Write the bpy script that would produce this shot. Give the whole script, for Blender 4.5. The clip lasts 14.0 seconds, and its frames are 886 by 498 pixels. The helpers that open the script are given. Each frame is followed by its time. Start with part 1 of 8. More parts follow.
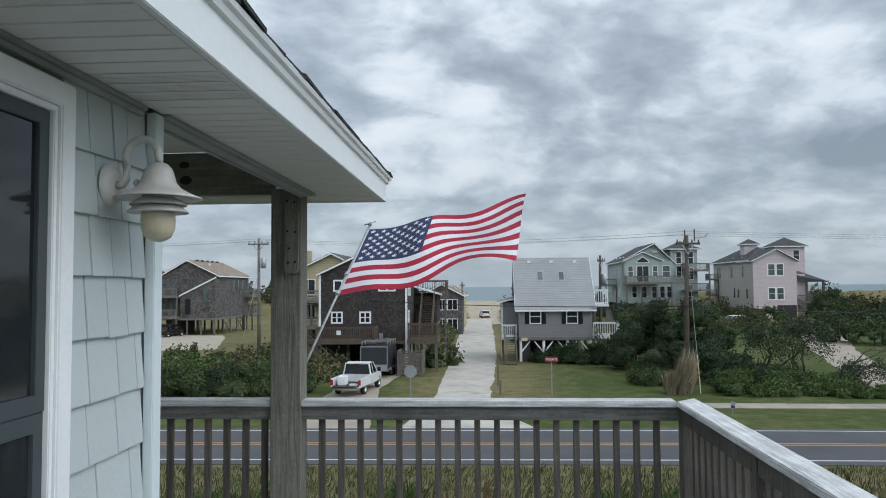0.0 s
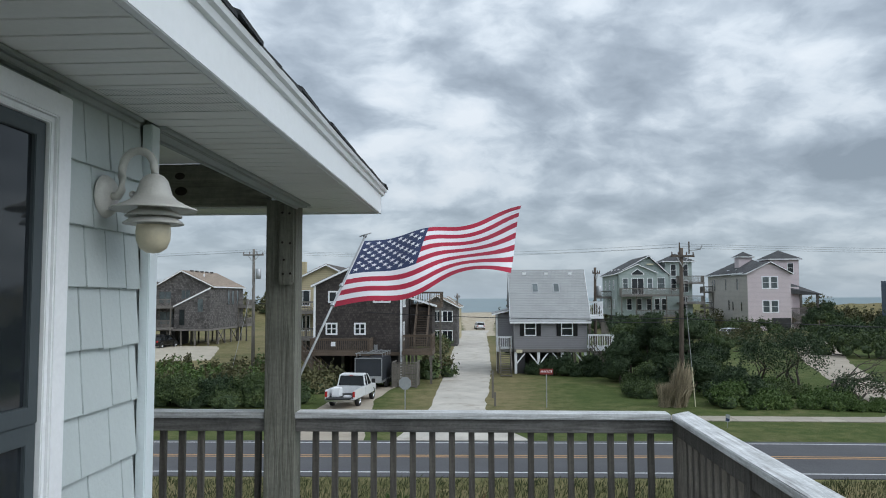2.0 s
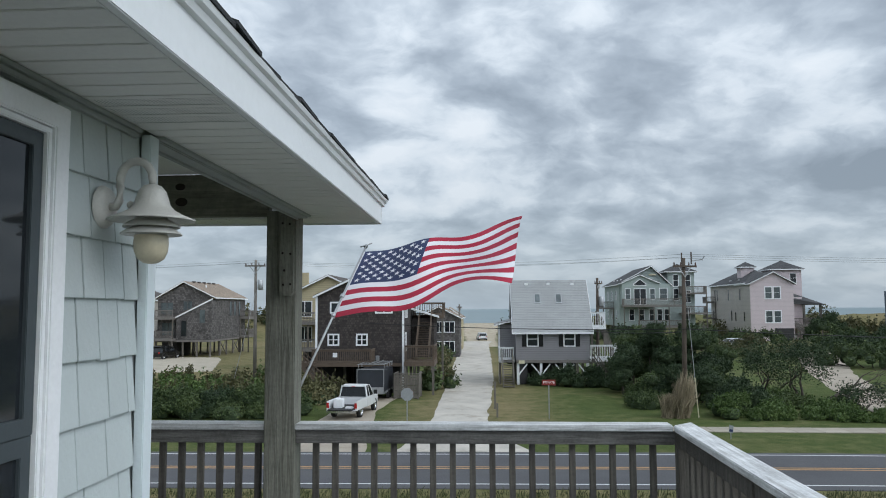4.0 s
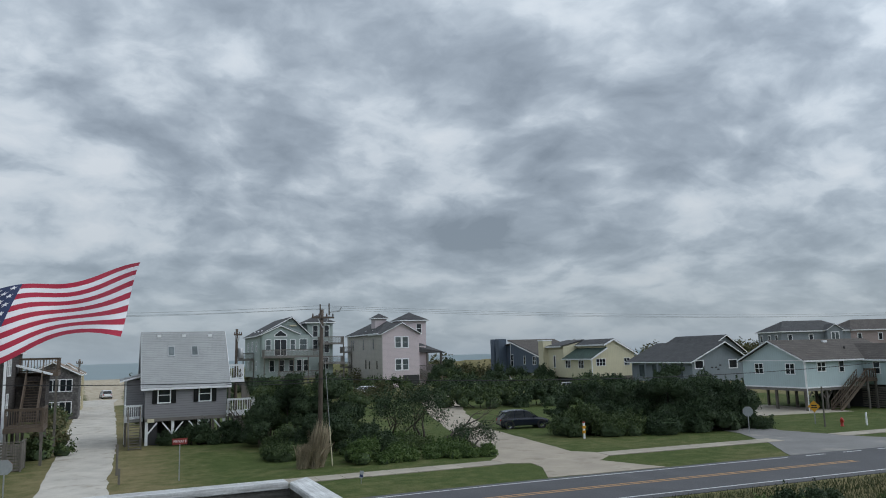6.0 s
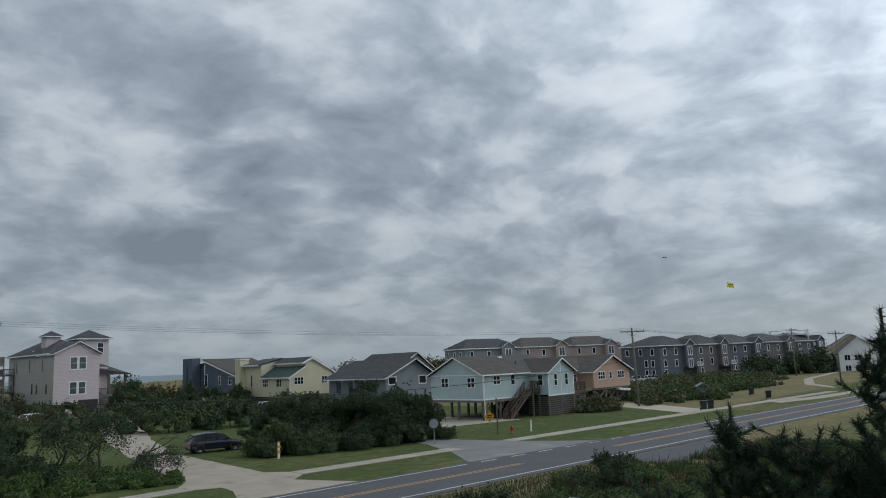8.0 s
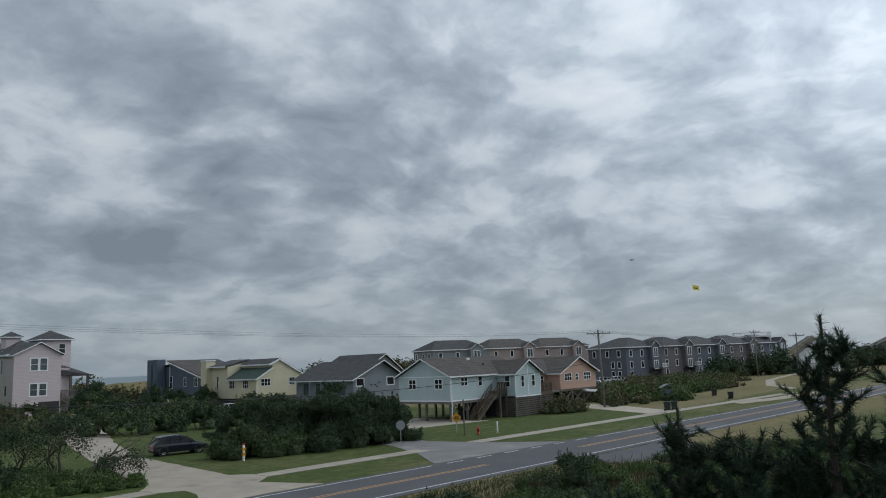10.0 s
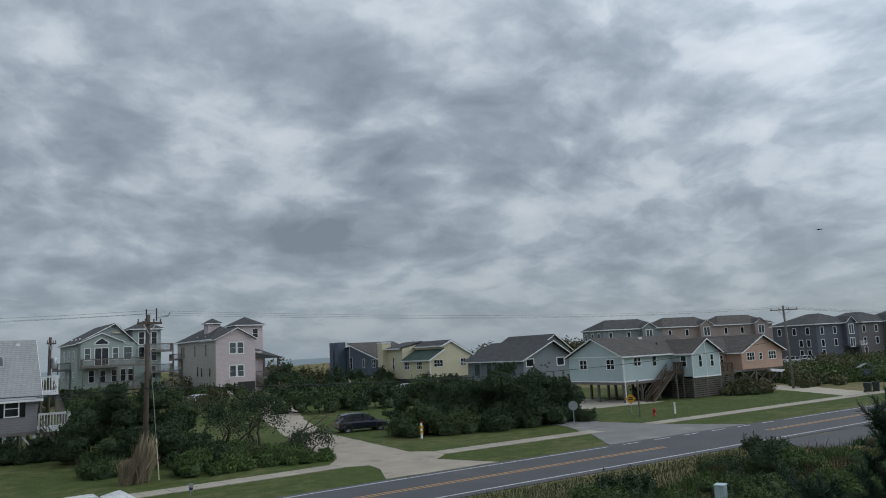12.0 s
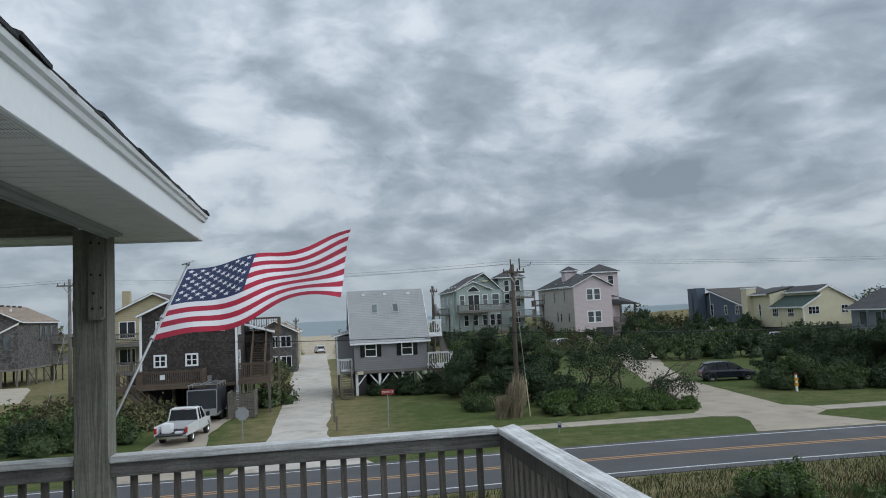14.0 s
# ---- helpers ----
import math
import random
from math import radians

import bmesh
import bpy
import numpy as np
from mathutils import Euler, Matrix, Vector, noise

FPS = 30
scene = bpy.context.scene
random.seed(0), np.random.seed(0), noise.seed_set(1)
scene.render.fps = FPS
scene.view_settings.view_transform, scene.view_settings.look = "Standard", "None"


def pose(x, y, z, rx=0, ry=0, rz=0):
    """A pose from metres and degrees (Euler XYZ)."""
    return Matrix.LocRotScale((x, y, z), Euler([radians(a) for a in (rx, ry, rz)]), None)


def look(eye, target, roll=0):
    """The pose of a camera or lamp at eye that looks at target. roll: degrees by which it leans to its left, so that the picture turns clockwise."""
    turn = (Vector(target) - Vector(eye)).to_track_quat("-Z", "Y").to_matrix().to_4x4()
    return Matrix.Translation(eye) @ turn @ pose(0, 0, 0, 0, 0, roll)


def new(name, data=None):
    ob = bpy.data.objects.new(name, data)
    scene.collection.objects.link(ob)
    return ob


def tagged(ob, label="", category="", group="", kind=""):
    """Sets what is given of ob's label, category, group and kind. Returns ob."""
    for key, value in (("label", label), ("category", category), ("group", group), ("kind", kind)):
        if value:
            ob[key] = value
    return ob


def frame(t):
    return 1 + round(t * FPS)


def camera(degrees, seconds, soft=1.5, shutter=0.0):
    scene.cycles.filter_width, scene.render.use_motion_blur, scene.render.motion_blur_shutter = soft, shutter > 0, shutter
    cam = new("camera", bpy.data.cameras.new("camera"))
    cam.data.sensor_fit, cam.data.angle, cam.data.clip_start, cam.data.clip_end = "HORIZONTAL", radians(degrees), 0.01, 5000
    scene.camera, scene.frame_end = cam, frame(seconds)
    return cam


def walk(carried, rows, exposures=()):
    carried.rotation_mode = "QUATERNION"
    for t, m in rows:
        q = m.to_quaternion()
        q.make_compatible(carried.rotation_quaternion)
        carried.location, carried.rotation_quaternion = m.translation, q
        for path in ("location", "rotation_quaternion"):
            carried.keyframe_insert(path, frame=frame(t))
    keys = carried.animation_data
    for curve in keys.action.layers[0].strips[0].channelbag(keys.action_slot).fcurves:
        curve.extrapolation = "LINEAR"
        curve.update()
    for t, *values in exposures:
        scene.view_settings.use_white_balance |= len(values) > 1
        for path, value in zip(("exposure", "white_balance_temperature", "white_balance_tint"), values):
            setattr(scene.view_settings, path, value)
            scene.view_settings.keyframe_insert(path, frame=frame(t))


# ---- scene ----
cam = camera(61.52, 14.0, 1.0)
PATH = [
    (0, pose(-0.000, -0.000, 7.000, 92.85, 0.40, 2.02)),
    (0.5, pose(-0.000, -0.003, 7.001, 92.85, 0.39, 1.77)),
    (1, pose(-0.001, 0.001, 6.999, 92.92, 0.32, 1.59)),
    (1.5, pose(0.000, -0.005, 6.999, 93.24, 0.27, 1.57)),
    (2, pose(0.002, -0.008, 7.003, 93.73, 0.18, 1.64)),
    (2.2, pose(0.002, -0.008, 7.003, 94.10, 0.18, 1.76)),
    (4.3, pose(0.012, 0.003, 7.002, 94.61, 0.27, 1.79)),
    (4.5, pose(0.012, 0.003, 7.002, 94.66, 0.27, 1.33)),
    (5, pose(0.030, 0.010, 7.004, 95.03, 0.42, -3.37)),
    (5.5, pose(0.090, 0.005, 7.020, 96.80, 0.85, -14.64)),
    (6, pose(0.169, 0.111, 7.014, 98.03, 1.49, -25.15)),
    (6.5, pose(0.182, 0.258, 6.989, 97.91, 1.97, -34.36)),
    (7, pose(0.299, 0.389, 6.964, 97.80, 2.19, -41.38)),
    (7.5, pose(0.368, 0.350, 6.957, 98.17, 2.33, -45.07)),
    (8, pose(0.349, 0.313, 6.953, 98.67, 2.38, -47.81)),
    (8.2, pose(0.361, 0.317, 6.961, 98.80, 2.32, -49.08)),
    (10.3, pose(0.314, 0.009, 6.995, 98.66, 2.36, -50.15)),
    (10.5, pose(0.315, 0.026, 6.996, 98.52, 2.39, -49.85)),
    (11, pose(0.293, 0.055, 7.003, 98.30, 2.63, -48.57)),
    (11.5, pose(0.280, 0.067, 6.992, 98.14, 2.79, -44.94)),
    (12, pose(0.223, 0.082, 6.985, 97.80, 2.86, -37.34)),
    (12.5, pose(0.209, 0.095, 7.013, 97.35, 2.90, -28.78)),
    (13, pose(0.139, -0.019, 7.026, 96.58, 2.86, -20.99)),
    (13.5, pose(0.102, -0.026, 7.022, 95.70, 2.99, -14.56)),
    (14, pose(0.074, -0.033, 7.021, 95.03, 2.75, -10.57)),
]

EXPOSURES = [(0, 0.02), (4.5, 0.02), (5.5, -0.22), (6.5, -0.4), (7.5, -0.55), (11.5, -0.55), (12.5, -0.4), (14, -0.2)]
SKY, SUN, CLOUD_SEED = 1.0, 0.62, 3.1
SUN_FROM = (66, -38, 62)
CLOUD_RAMP = [(0.35, (0.25, 0.30, 0.36)), (0.45, (0.375, 0.44, 0.515)), (0.515, (0.51, 0.585, 0.665)), (0.565, (0.66, 0.735, 0.81)), (0.64, (0.78, 0.84, 0.90))]
HORIZON = (0.41, 0.505, 0.60)
FLAG_LOW, FLAG_HIGH = (-1.04, 5.83, 6.93), (-0.89, 6.50, 7.50)
FLY, STAR_OUT = (1.40, 0.06, 0.23), -0.004
walk(cam, PATH, EXPOSURES)

# ---- sky and sun ----
world = bpy.data.worlds.new("overcast_sky")
scene.world = world
world.use_nodes = True


class Nodes:
    """Small helper to lay out shader nodes."""

    def __init__(self, tree):
        self.t = tree

    def add(self, kind, **values):
        n = self.t.nodes.new(kind)
        for k, v in values.items():
            if k in n.inputs:
                n.inputs[k].default_value = v
        return n

    def link(self, a, b):
        self.t.links.new(a, b)

    def math(self, op, a, b=None, clamp=False):
        n = self.t.nodes.new("ShaderNodeMath")
        n.operation, n.use_clamp = op, clamp
        for i, s in enumerate((a, b)):
            if s is None:
                continue
            if isinstance(s, (int, float)):
                n.inputs[i].default_value = s
            else:
                self.link(s, n.inputs[i])
        return n.outputs[0]

    def ramp(self, fac, stops):
        n = self.t.nodes.new("ShaderNodeValToRGB")
        e = n.color_ramp.elements
        while len(e) < len(stops):
            e.new(0.5)
        for el, (p, c) in zip(e, stops):
            el.position = p
            el.color = (*c, 1) if len(c) == 3 else c
        self.link(fac, n.inputs[0])
        return n.outputs[0]

    def mix(self, fac, a, b, mode="MIX"):
        n = self.t.nodes.new("ShaderNodeMix")
        n.data_type, n.blend_type = "RGBA", mode
        for s, i in ((fac, 0), (a, 6), (b, 7)):
            if isinstance(s, (int, float)):
                n.inputs[i].default_value = s
            elif isinstance(s, tuple):
                n.inputs[i].default_value = (*s, 1) if len(s) == 3 else s
            else:
                self.link(s, n.inputs[i])
        return n.outputs[2]

    def noise(self, vec, scale, detail=4, rough=0.55, distortion=0.0):
        n = self.add("ShaderNodeTexNoise", Scale=scale, Detail=detail, Roughness=rough, Distortion=distortion)
        if vec is not None:
            self.link(vec, n.inputs["Vector"])
        return n.outputs[0]


N = Nodes(world.node_tree)
background = world.node_tree.nodes["Background"]
clear = N.add("ShaderNodeTexSky")
clear.sky_type, clear.sun_disc = "NISHITA", False
clear.sun_elevation, clear.sun_rotation = radians(39), radians(120)
way = N.add("ShaderNodeTexCoord").outputs["Generated"]
sep = N.add("ShaderNodeSeparateXYZ")
N.link(way, sep.inputs[0])
up = N.math("MAXIMUM", sep.outputs[2], 0.0)
over = N.math("ADD", up, 0.32)
flat = N.add("ShaderNodeCombineXYZ")
N.link(N.math("DIVIDE", sep.outputs[0], over), flat.inputs[0])
N.link(N.math("DIVIDE", sep.outputs[1], over), flat.inputs[1])
flat.inputs[2].default_value = CLOUD_SEED


def warped(vec, scale, amount):
    """Coordinates bent by a noise, for the torn edges of the clouds."""
    drift = N.add("ShaderNodeTexNoise", Scale=scale, Detail=4.0)
    N.link(vec, drift.inputs["Vector"])
    bent = N.t.nodes.new("ShaderNodeVectorMath")
    bent.operation = "MULTIPLY_ADD"
    N.link(drift.outputs[1], bent.inputs[0])
    bent.inputs[1].default_value = (amount,) * 3
    N.link(vec, bent.inputs[2])
    return bent.outputs[0]


rolled = warped(flat.outputs[0], 1.2, 0.30)
torn = warped(rolled, 7.0, 0.09)
wide = N.noise(rolled, 1.7, 7, 0.52)
mid = N.noise(torn, 4.6, 8, 0.54)
fine = N.noise(torn, 16.0, 4, 0.5)
puffs = N.add("ShaderNodeTexVoronoi", Scale=6.5, Smoothness=0.6)
puffs.feature = "SMOOTH_F1"
N.link(torn, puffs.inputs["Vector"])
cover = N.math("ADD", N.math("MULTIPLY", wide, 0.46), N.math("ADD", N.math("MULTIPLY", mid, 0.42), N.math("MULTIPLY", fine, 0.12)))
cover = N.math("ADD", cover, N.math("MULTIPLY", N.math("SUBTRACT", 0.46, puffs.outputs[0]), 0.18))
cloud = N.ramp(cover, CLOUD_RAMP)
lift = N.math("ADD", 0.92, N.math("MULTIPLY", N.math("MINIMUM", up, 0.45), 0.95))
scaled = N.t.nodes.new("ShaderNodeVectorMath")
scaled.operation = "SCALE"
N.link(cloud, scaled.inputs[0])
N.link(lift, scaled.inputs["Scale"])
haze = N.math("POWER", N.math("SUBTRACT", 1.0, up, True), 12.0)
cloud = N.mix(N.math("MULTIPLY", haze, 0.85), scaled.outputs[0], HORIZON)
cloud = N.mix(0.015, cloud, clear.outputs[0])
# the cloud is thinner and brighter towards the hidden sun
toward = N.t.nodes.new("ShaderNodeVectorMath")
toward.operation = "DOT_PRODUCT"
N.link(way, toward.inputs[0])
toward.inputs[1].default_value = Vector(SUN_FROM).normalized()
glow = N.math("ADD", 0.86, N.math("MULTIPLY", N.math("POWER", N.math("MAXIMUM", toward.outputs["Value"], 0.0), 4.0), 1.25))
lit = N.t.nodes.new("ShaderNodeVectorMath")
lit.operation = "SCALE"
N.link(cloud, lit.inputs[0])
N.link(glow, lit.inputs["Scale"])
N.link(lit.outputs[0], background.inputs[0])
background.inputs[1].default_value = SKY

sun_data = bpy.data.lights.new("sun", "SUN")
sun_data.energy, sun_data.angle, sun_data.color = SUN, radians(40), (1.0, 0.985, 0.96)
sun = new("sun", sun_data)
sun.matrix_world = look(SUN_FROM, (0, 0, 0))

# ---- materials ----


def material(name, base, rough=0.7, vary=0.25, scale=3.0, bump=0.2, bump_scale=40.0, metal=0.0, island=0.0, each=0.0, pattern=None, dirt=None, spec=None, tone=0.16):
    """A surface with stains at one scale, grain at another, and fine relief. pattern: ('lap', metres) for lapped boards,
    ('shingle', width, height) for courses of shingles, ('grain', axis) for wood, ('slat', metres) for vertical boards."""
    m = bpy.data.materials.new(name)
    m.use_nodes = True
    n = Nodes(m.node_tree)
    b = m.node_tree.nodes["Principled BSDF"]
    co = n.add("ShaderNodeTexCoord").outputs["Object"]
    lo, hi = tuple(c * (1 - vary) for c in base), tuple(min(1, c * (1 + vary * 0.8)) for c in base)
    stain = n.noise(co, scale, 5, 0.6)
    grain = n.noise(co, bump_scale, 3, 0.6)
    colour = n.ramp(n.math("ADD", n.math("MULTIPLY", stain, 0.65), n.math("MULTIPLY", grain, 0.35)), [(0.32, lo), (0.68, hi)])
    height = grain
    if pattern and pattern[0] == "lap":
        s = n.add("ShaderNodeSeparateXYZ")
        n.link(co, s.inputs[0])
        saw = n.math("FRACT", n.math("DIVIDE", s.outputs[2], pattern[1]))
        line = n.math("LESS_THAN", saw, 0.12)
        colour = n.mix(n.math("MULTIPLY", line, 0.45), colour, tuple(c * 0.35 for c in base))
        height = n.math("SUBTRACT", n.math("MULTIPLY", grain, 0.2), saw)
    if pattern and pattern[0] == "slat":
        s = n.add("ShaderNodeSeparateXYZ")
        n.link(co, s.inputs[0])
        saw = n.math("FRACT", n.math("DIVIDE", n.math("ADD", s.outputs[0], s.outputs[1]), pattern[1]))
        line = n.math("LESS_THAN", saw, 0.1)
        colour = n.mix(n.math("MULTIPLY", line, 0.26), colour, tuple(c * 0.35 for c in base))
    if pattern and pattern[0] == "shingle":
        s = n.add("ShaderNodeSeparateXYZ")
        n.link(co, s.inputs[0])
        c = n.add("ShaderNodeCombineXYZ")
        n.link(n.math("ADD", s.outputs[0], s.outputs[1]), c.inputs[0])
        n.link(s.outputs[2] if len(pattern) < 4 else n.math("MULTIPLY", s.outputs[2], pattern[3]), c.inputs[1])
        k = n.add("ShaderNodeTexBrick", Scale=1.0)
        k.inputs["Brick Width"].default_value, k.inputs["Row Height"].default_value = pattern[1], pattern[2]
        k.inputs["Mortar Size"].default_value, k.inputs["Mortar Smooth"].default_value = pattern[2] * 0.09, 0.2
        k.inputs["Color1"].default_value = (1 - 1.25 * tone,) * 3 + (1,)
        k.inputs["Color2"].default_value = (1 + tone,) * 3 + (1,)
        k.inputs["Mortar"].default_value = (0.5, 0.5, 0.5, 1)
        n.link(c.outputs[0], k.inputs["Vector"])
        colour = n.mix(0.8, colour, k.outputs[0], "MULTIPLY")
        height = n.math("SUBTRACT", n.math("MULTIPLY", grain, 0.3), k.outputs[1])
    if pattern and pattern[0] == "grain":
        mp = n.add("ShaderNodeMapping")
        mp.inputs["Scale"].default_value = [0.06 if i == pattern[1] else 1.0 for i in range(3)]
        n.link(co, mp.inputs[0])
        w = n.noise(mp.outputs[0], pattern[2] if len(pattern) > 2 else 60.0, 6, 0.65, 0.6)
        colour = n.mix(0.75, colour, n.ramp(w, [(0.3, (0.38, 0.36, 0.34)), (0.55, (1.0, 1.0, 1.0)), (0.75, (1.35, 1.33, 1.3))]), "MULTIPLY")
        height = w
    if dirt:
        d = n.noise(co, dirt[1], 4, 0.7)
        colour = n.mix(n.ramp(d, [(dirt[2], (0, 0, 0)), (min(1, dirt[2] + 0.12), (1, 1, 1))]), colour, dirt[0])
    if island:
        r = n.add("ShaderNodeNewGeometry").outputs["Random Per Island"]
        f = n.ramp(r, [(0, (1 - island,) * 3), (1, (1 + island,) * 3)])
        colour = n.mix(1.0, colour, f, "MULTIPLY")
    if each:
        r = n.add("ShaderNodeObjectInfo").outputs["Random"]
        f = n.ramp(r, [(0, (1 - each,) * 3), (1, (1 + each * 0.6,) * 3)])
        colour = n.mix(1.0, colour, f, "MULTIPLY")
    n.link(colour, b.inputs["Base Color"])
    b.inputs["Roughness"].default_value, b.inputs["Metallic"].default_value = rough, metal
    if spec is not None:
        b.inputs["Specular IOR Level"].default_value = spec
    if bump:
        k = n.add("ShaderNodeBump", Strength=bump, Distance=0.02)
        n.link(height, k.inputs["Height"])
        n.link(k.outputs[0], b.inputs["Normal"])
    return m


def foliage(name, base, tips, scale=0.6):
    """Leaves: each its own tone, with patches of lighter growth."""
    m = bpy.data.materials.new(name)
    m.use_nodes = True
    n = Nodes(m.node_tree)
    b = m.node_tree.nodes["Principled BSDF"]
    g = n.add("ShaderNodeNewGeometry")
    co = n.add("ShaderNodeTexCoord").outputs["Object"]
    patch = n.noise(co, scale, 4, 0.6)
    f = n.math("ADD", n.math("MULTIPLY", g.outputs["Random Per Island"], 0.32), n.math("MULTIPLY", patch, 0.68))
    n.link(n.ramp(f, [(0.25, tuple(c * 0.45 for c in base)), (0.5, base), (0.8, tips)]), b.inputs["Base Color"])
    b.inputs["Roughness"].default_value = 0.65
    b.inputs["Specular IOR Level"].default_value = 0.25
    return m


def glass_dark(name, tint=(0.02, 0.024, 0.028), rough=0.06):
    m = material(name, tint, rough, 0.5, 0.8, 0.02, 3.0)
    return m


WHITE = material("white_trim_paint", (0.84, 0.85, 0.86), 0.45, 0.08, 2.0, 0.08, 60.0)
SOFFIT = material("vinyl_soffit", (0.79, 0.80, 0.78), 0.5, 0.07, 1.5, 0.05, 50.0)
FASCIA = material("white_fascia", (0.80, 0.82, 0.83), 0.42, 0.05, 1.2, 0.06, 30.0, dirt=((0.45, 0.46, 0.45), 9.0, 0.73))
SHAKE = material("pale_green_shake", (0.50, 0.55, 0.545), 0.6, 0.05, 3.0, 0.12, 60.0, each=0.07)
CORNER = material("pale_corner_board", (0.70, 0.77, 0.79), 0.5, 0.06, 3.0, 0.1, 70.0)
FRIEZE = material("grey_frieze", (0.38, 0.41, 0.41), 0.6, 0.15, 3.0, 0.1, 70.0)
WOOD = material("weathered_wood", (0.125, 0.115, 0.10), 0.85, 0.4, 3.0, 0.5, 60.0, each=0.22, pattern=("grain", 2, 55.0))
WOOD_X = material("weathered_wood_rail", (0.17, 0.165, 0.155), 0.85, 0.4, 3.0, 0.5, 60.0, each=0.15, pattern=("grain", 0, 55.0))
# silvered caps, paled further: light on the rail's top put into the colour
WOOD_CAP_X = material("silvered_lit_wood_cap", (0.60, 0.61, 0.61), 0.75, 0.3, 4.0, 0.4, 60.0, pattern=("grain", 0, 50.0), dirt=((0.12, 0.12, 0.11), 6.0, 0.70))
WOOD_CAP_Y = material("silvered_lit_wood_cap_side", (0.66, 0.67, 0.67), 0.75, 0.3, 4.0, 0.4, 60.0, pattern=("grain", 1, 50.0), dirt=((0.12, 0.12, 0.11), 6.0, 0.70))
POST = material("green_grey_post", (0.20, 0.20, 0.165), 0.85, 0.35, 1.5, 0.6, 40.0, pattern=("grain", 2, 44.0))
BEAM = material("stained_beam", (0.22, 0.22, 0.18), 0.9, 0.4, 2.0, 0.4, 30.0, pattern=("grain", 0, 30.0))
# floor wood out of view, paled to reflect light onto the soffit
DECK_BOUNCE = material("pale_bounce_deck_wood", (0.36, 0.35, 0.33), 0.85, 0.3, 3.0, 0.4, 60.0, each=0.15, pattern=("grain", 0, 55.0))
BOLT = material("rusted_bolt", (0.03, 0.022, 0.018), 0.6, 0.3, 30.0, 0.1, 90.0, metal=0.6)
LAMP = material("cream_lamp_enamel", (0.55, 0.54, 0.50), 0.4, 0.12, 12.0, 0.12, 120.0, dirt=((0.40, 0.37, 0.30), 14.0, 0.66))
LAMP_GLASS = material("frosted_lamp_glass", (0.56, 0.50, 0.36), 0.3, 0.15, 18.0, 0.05, 60.0)
SHINGLE_EDGE = material("black_roof_shingle", (0.035, 0.037, 0.04), 0.9, 0.5, 30.0, 0.6, 200.0, each=0.3)
GLASS = glass_dark("window_glass")
GLASS_PALE = glass_dark("pale_window_glass", (0.10, 0.12, 0.125), 0.12)
SASH = material("blue_grey_sash", (0.055, 0.068, 0.074), 0.5, 0.1, 4.0, 0.05, 40.0)
CURTAIN = material("grey_curtain", (0.10, 0.12, 0.13), 0.9, 0.3, 4.0, 0.3, 30.0)
ASPHALT = material("road_asphalt", (0.076, 0.076, 0.082), 0.8, 0.22, 0.35, 0.25, 60.0, dirt=((0.10, 0.10, 0.105), 0.12, 0.58))
CONCRETE = material("pale_street_surface", (0.37, 0.32, 0.255), 0.85, 0.2, 0.45, 0.2, 30.0, dirt=((0.26, 0.22, 0.17), 0.4, 0.55))
STREET = material("bleached_street_surface", (0.50, 0.465, 0.41), 0.85, 0.25, 0.45, 0.2, 30.0, dirt=((0.36, 0.32, 0.265), 0.5, 0.54))
SIDE_STREET = material("worn_pale_asphalt", (0.20, 0.195, 0.19), 0.85, 0.2, 0.4, 0.25, 40.0, dirt=((0.30, 0.28, 0.25), 0.3, 0.58))
WALKWAY = material("concrete_walk", (0.37, 0.33, 0.27), 0.85, 0.16, 0.8, 0.2, 30.0, each=0.12)
SAND = material("pale_sand", (0.44, 0.39, 0.31), 0.95, 0.2, 0.5, 0.4, 20.0)
LINE_WHITE = material("white_road_paint", (0.62, 0.63, 0.63), 0.7, 0.2, 5.0, 0.1, 40.0)
LINE_AMBER = material("amber_road_paint", (0.46, 0.265, 0.11), 0.7, 0.2, 5.0, 0.1, 40.0)
SEA = material("sea_water", (0.10, 0.17, 0.19), 0.35, 0.25, 0.02, 0.3, 0.6)
SIDING_GREY = material("grey_lap_siding", (0.235, 0.23, 0.24), 0.7, 0.1, 0.8, 0.5, 12.0, pattern=("lap", 0.2))
SHINGLE_BROWN = material("dark_brown_wall_shingle", (0.06, 0.05, 0.046), 0.9, 0.35, 0.9, 0.6, 12.0, pattern=("shingle", 0.2, 0.19), tone=0.42)
SHINGLE_GREY = material("weathered_wall_shingle", (0.125, 0.116, 0.112), 0.9, 0.4, 0.7, 0.6, 8.0, pattern=("shingle", 0.3, 0.26), tone=0.5)
SIDING_GREEN = material("sage_siding", (0.36, 0.42, 0.40), 0.7, 0.1, 0.5, 0.4, 8.0, pattern=("lap", 0.24))
SIDING_PINK = material("pale_pink_siding", (0.62, 0.53, 0.545), 0.7, 0.06, 0.5, 0.3, 8.0, pattern=("lap", 0.26))
SIDING_BUFF = material("buff_siding", (0.48, 0.45, 0.41), 0.75, 0.1, 0.5, 0.4, 8.0, pattern=("lap", 0.28))
SIDING_NAVY = material("slate_blue_siding", (0.09, 0.12, 0.165), 0.7, 0.15, 0.5, 0.3, 8.0, pattern=("slat", 0.3))
SIDING_YELLOW = material("pale_yellow_siding", (0.66, 0.61, 0.43), 0.7, 0.08, 0.5, 0.3, 8.0, pattern=("slat", 0.4))
SIDING_GRAYBLUE = material("blue_grey_siding", (0.23, 0.26, 0.28), 0.75, 0.12, 0.5, 0.3, 8.0, pattern=("slat", 0.3))
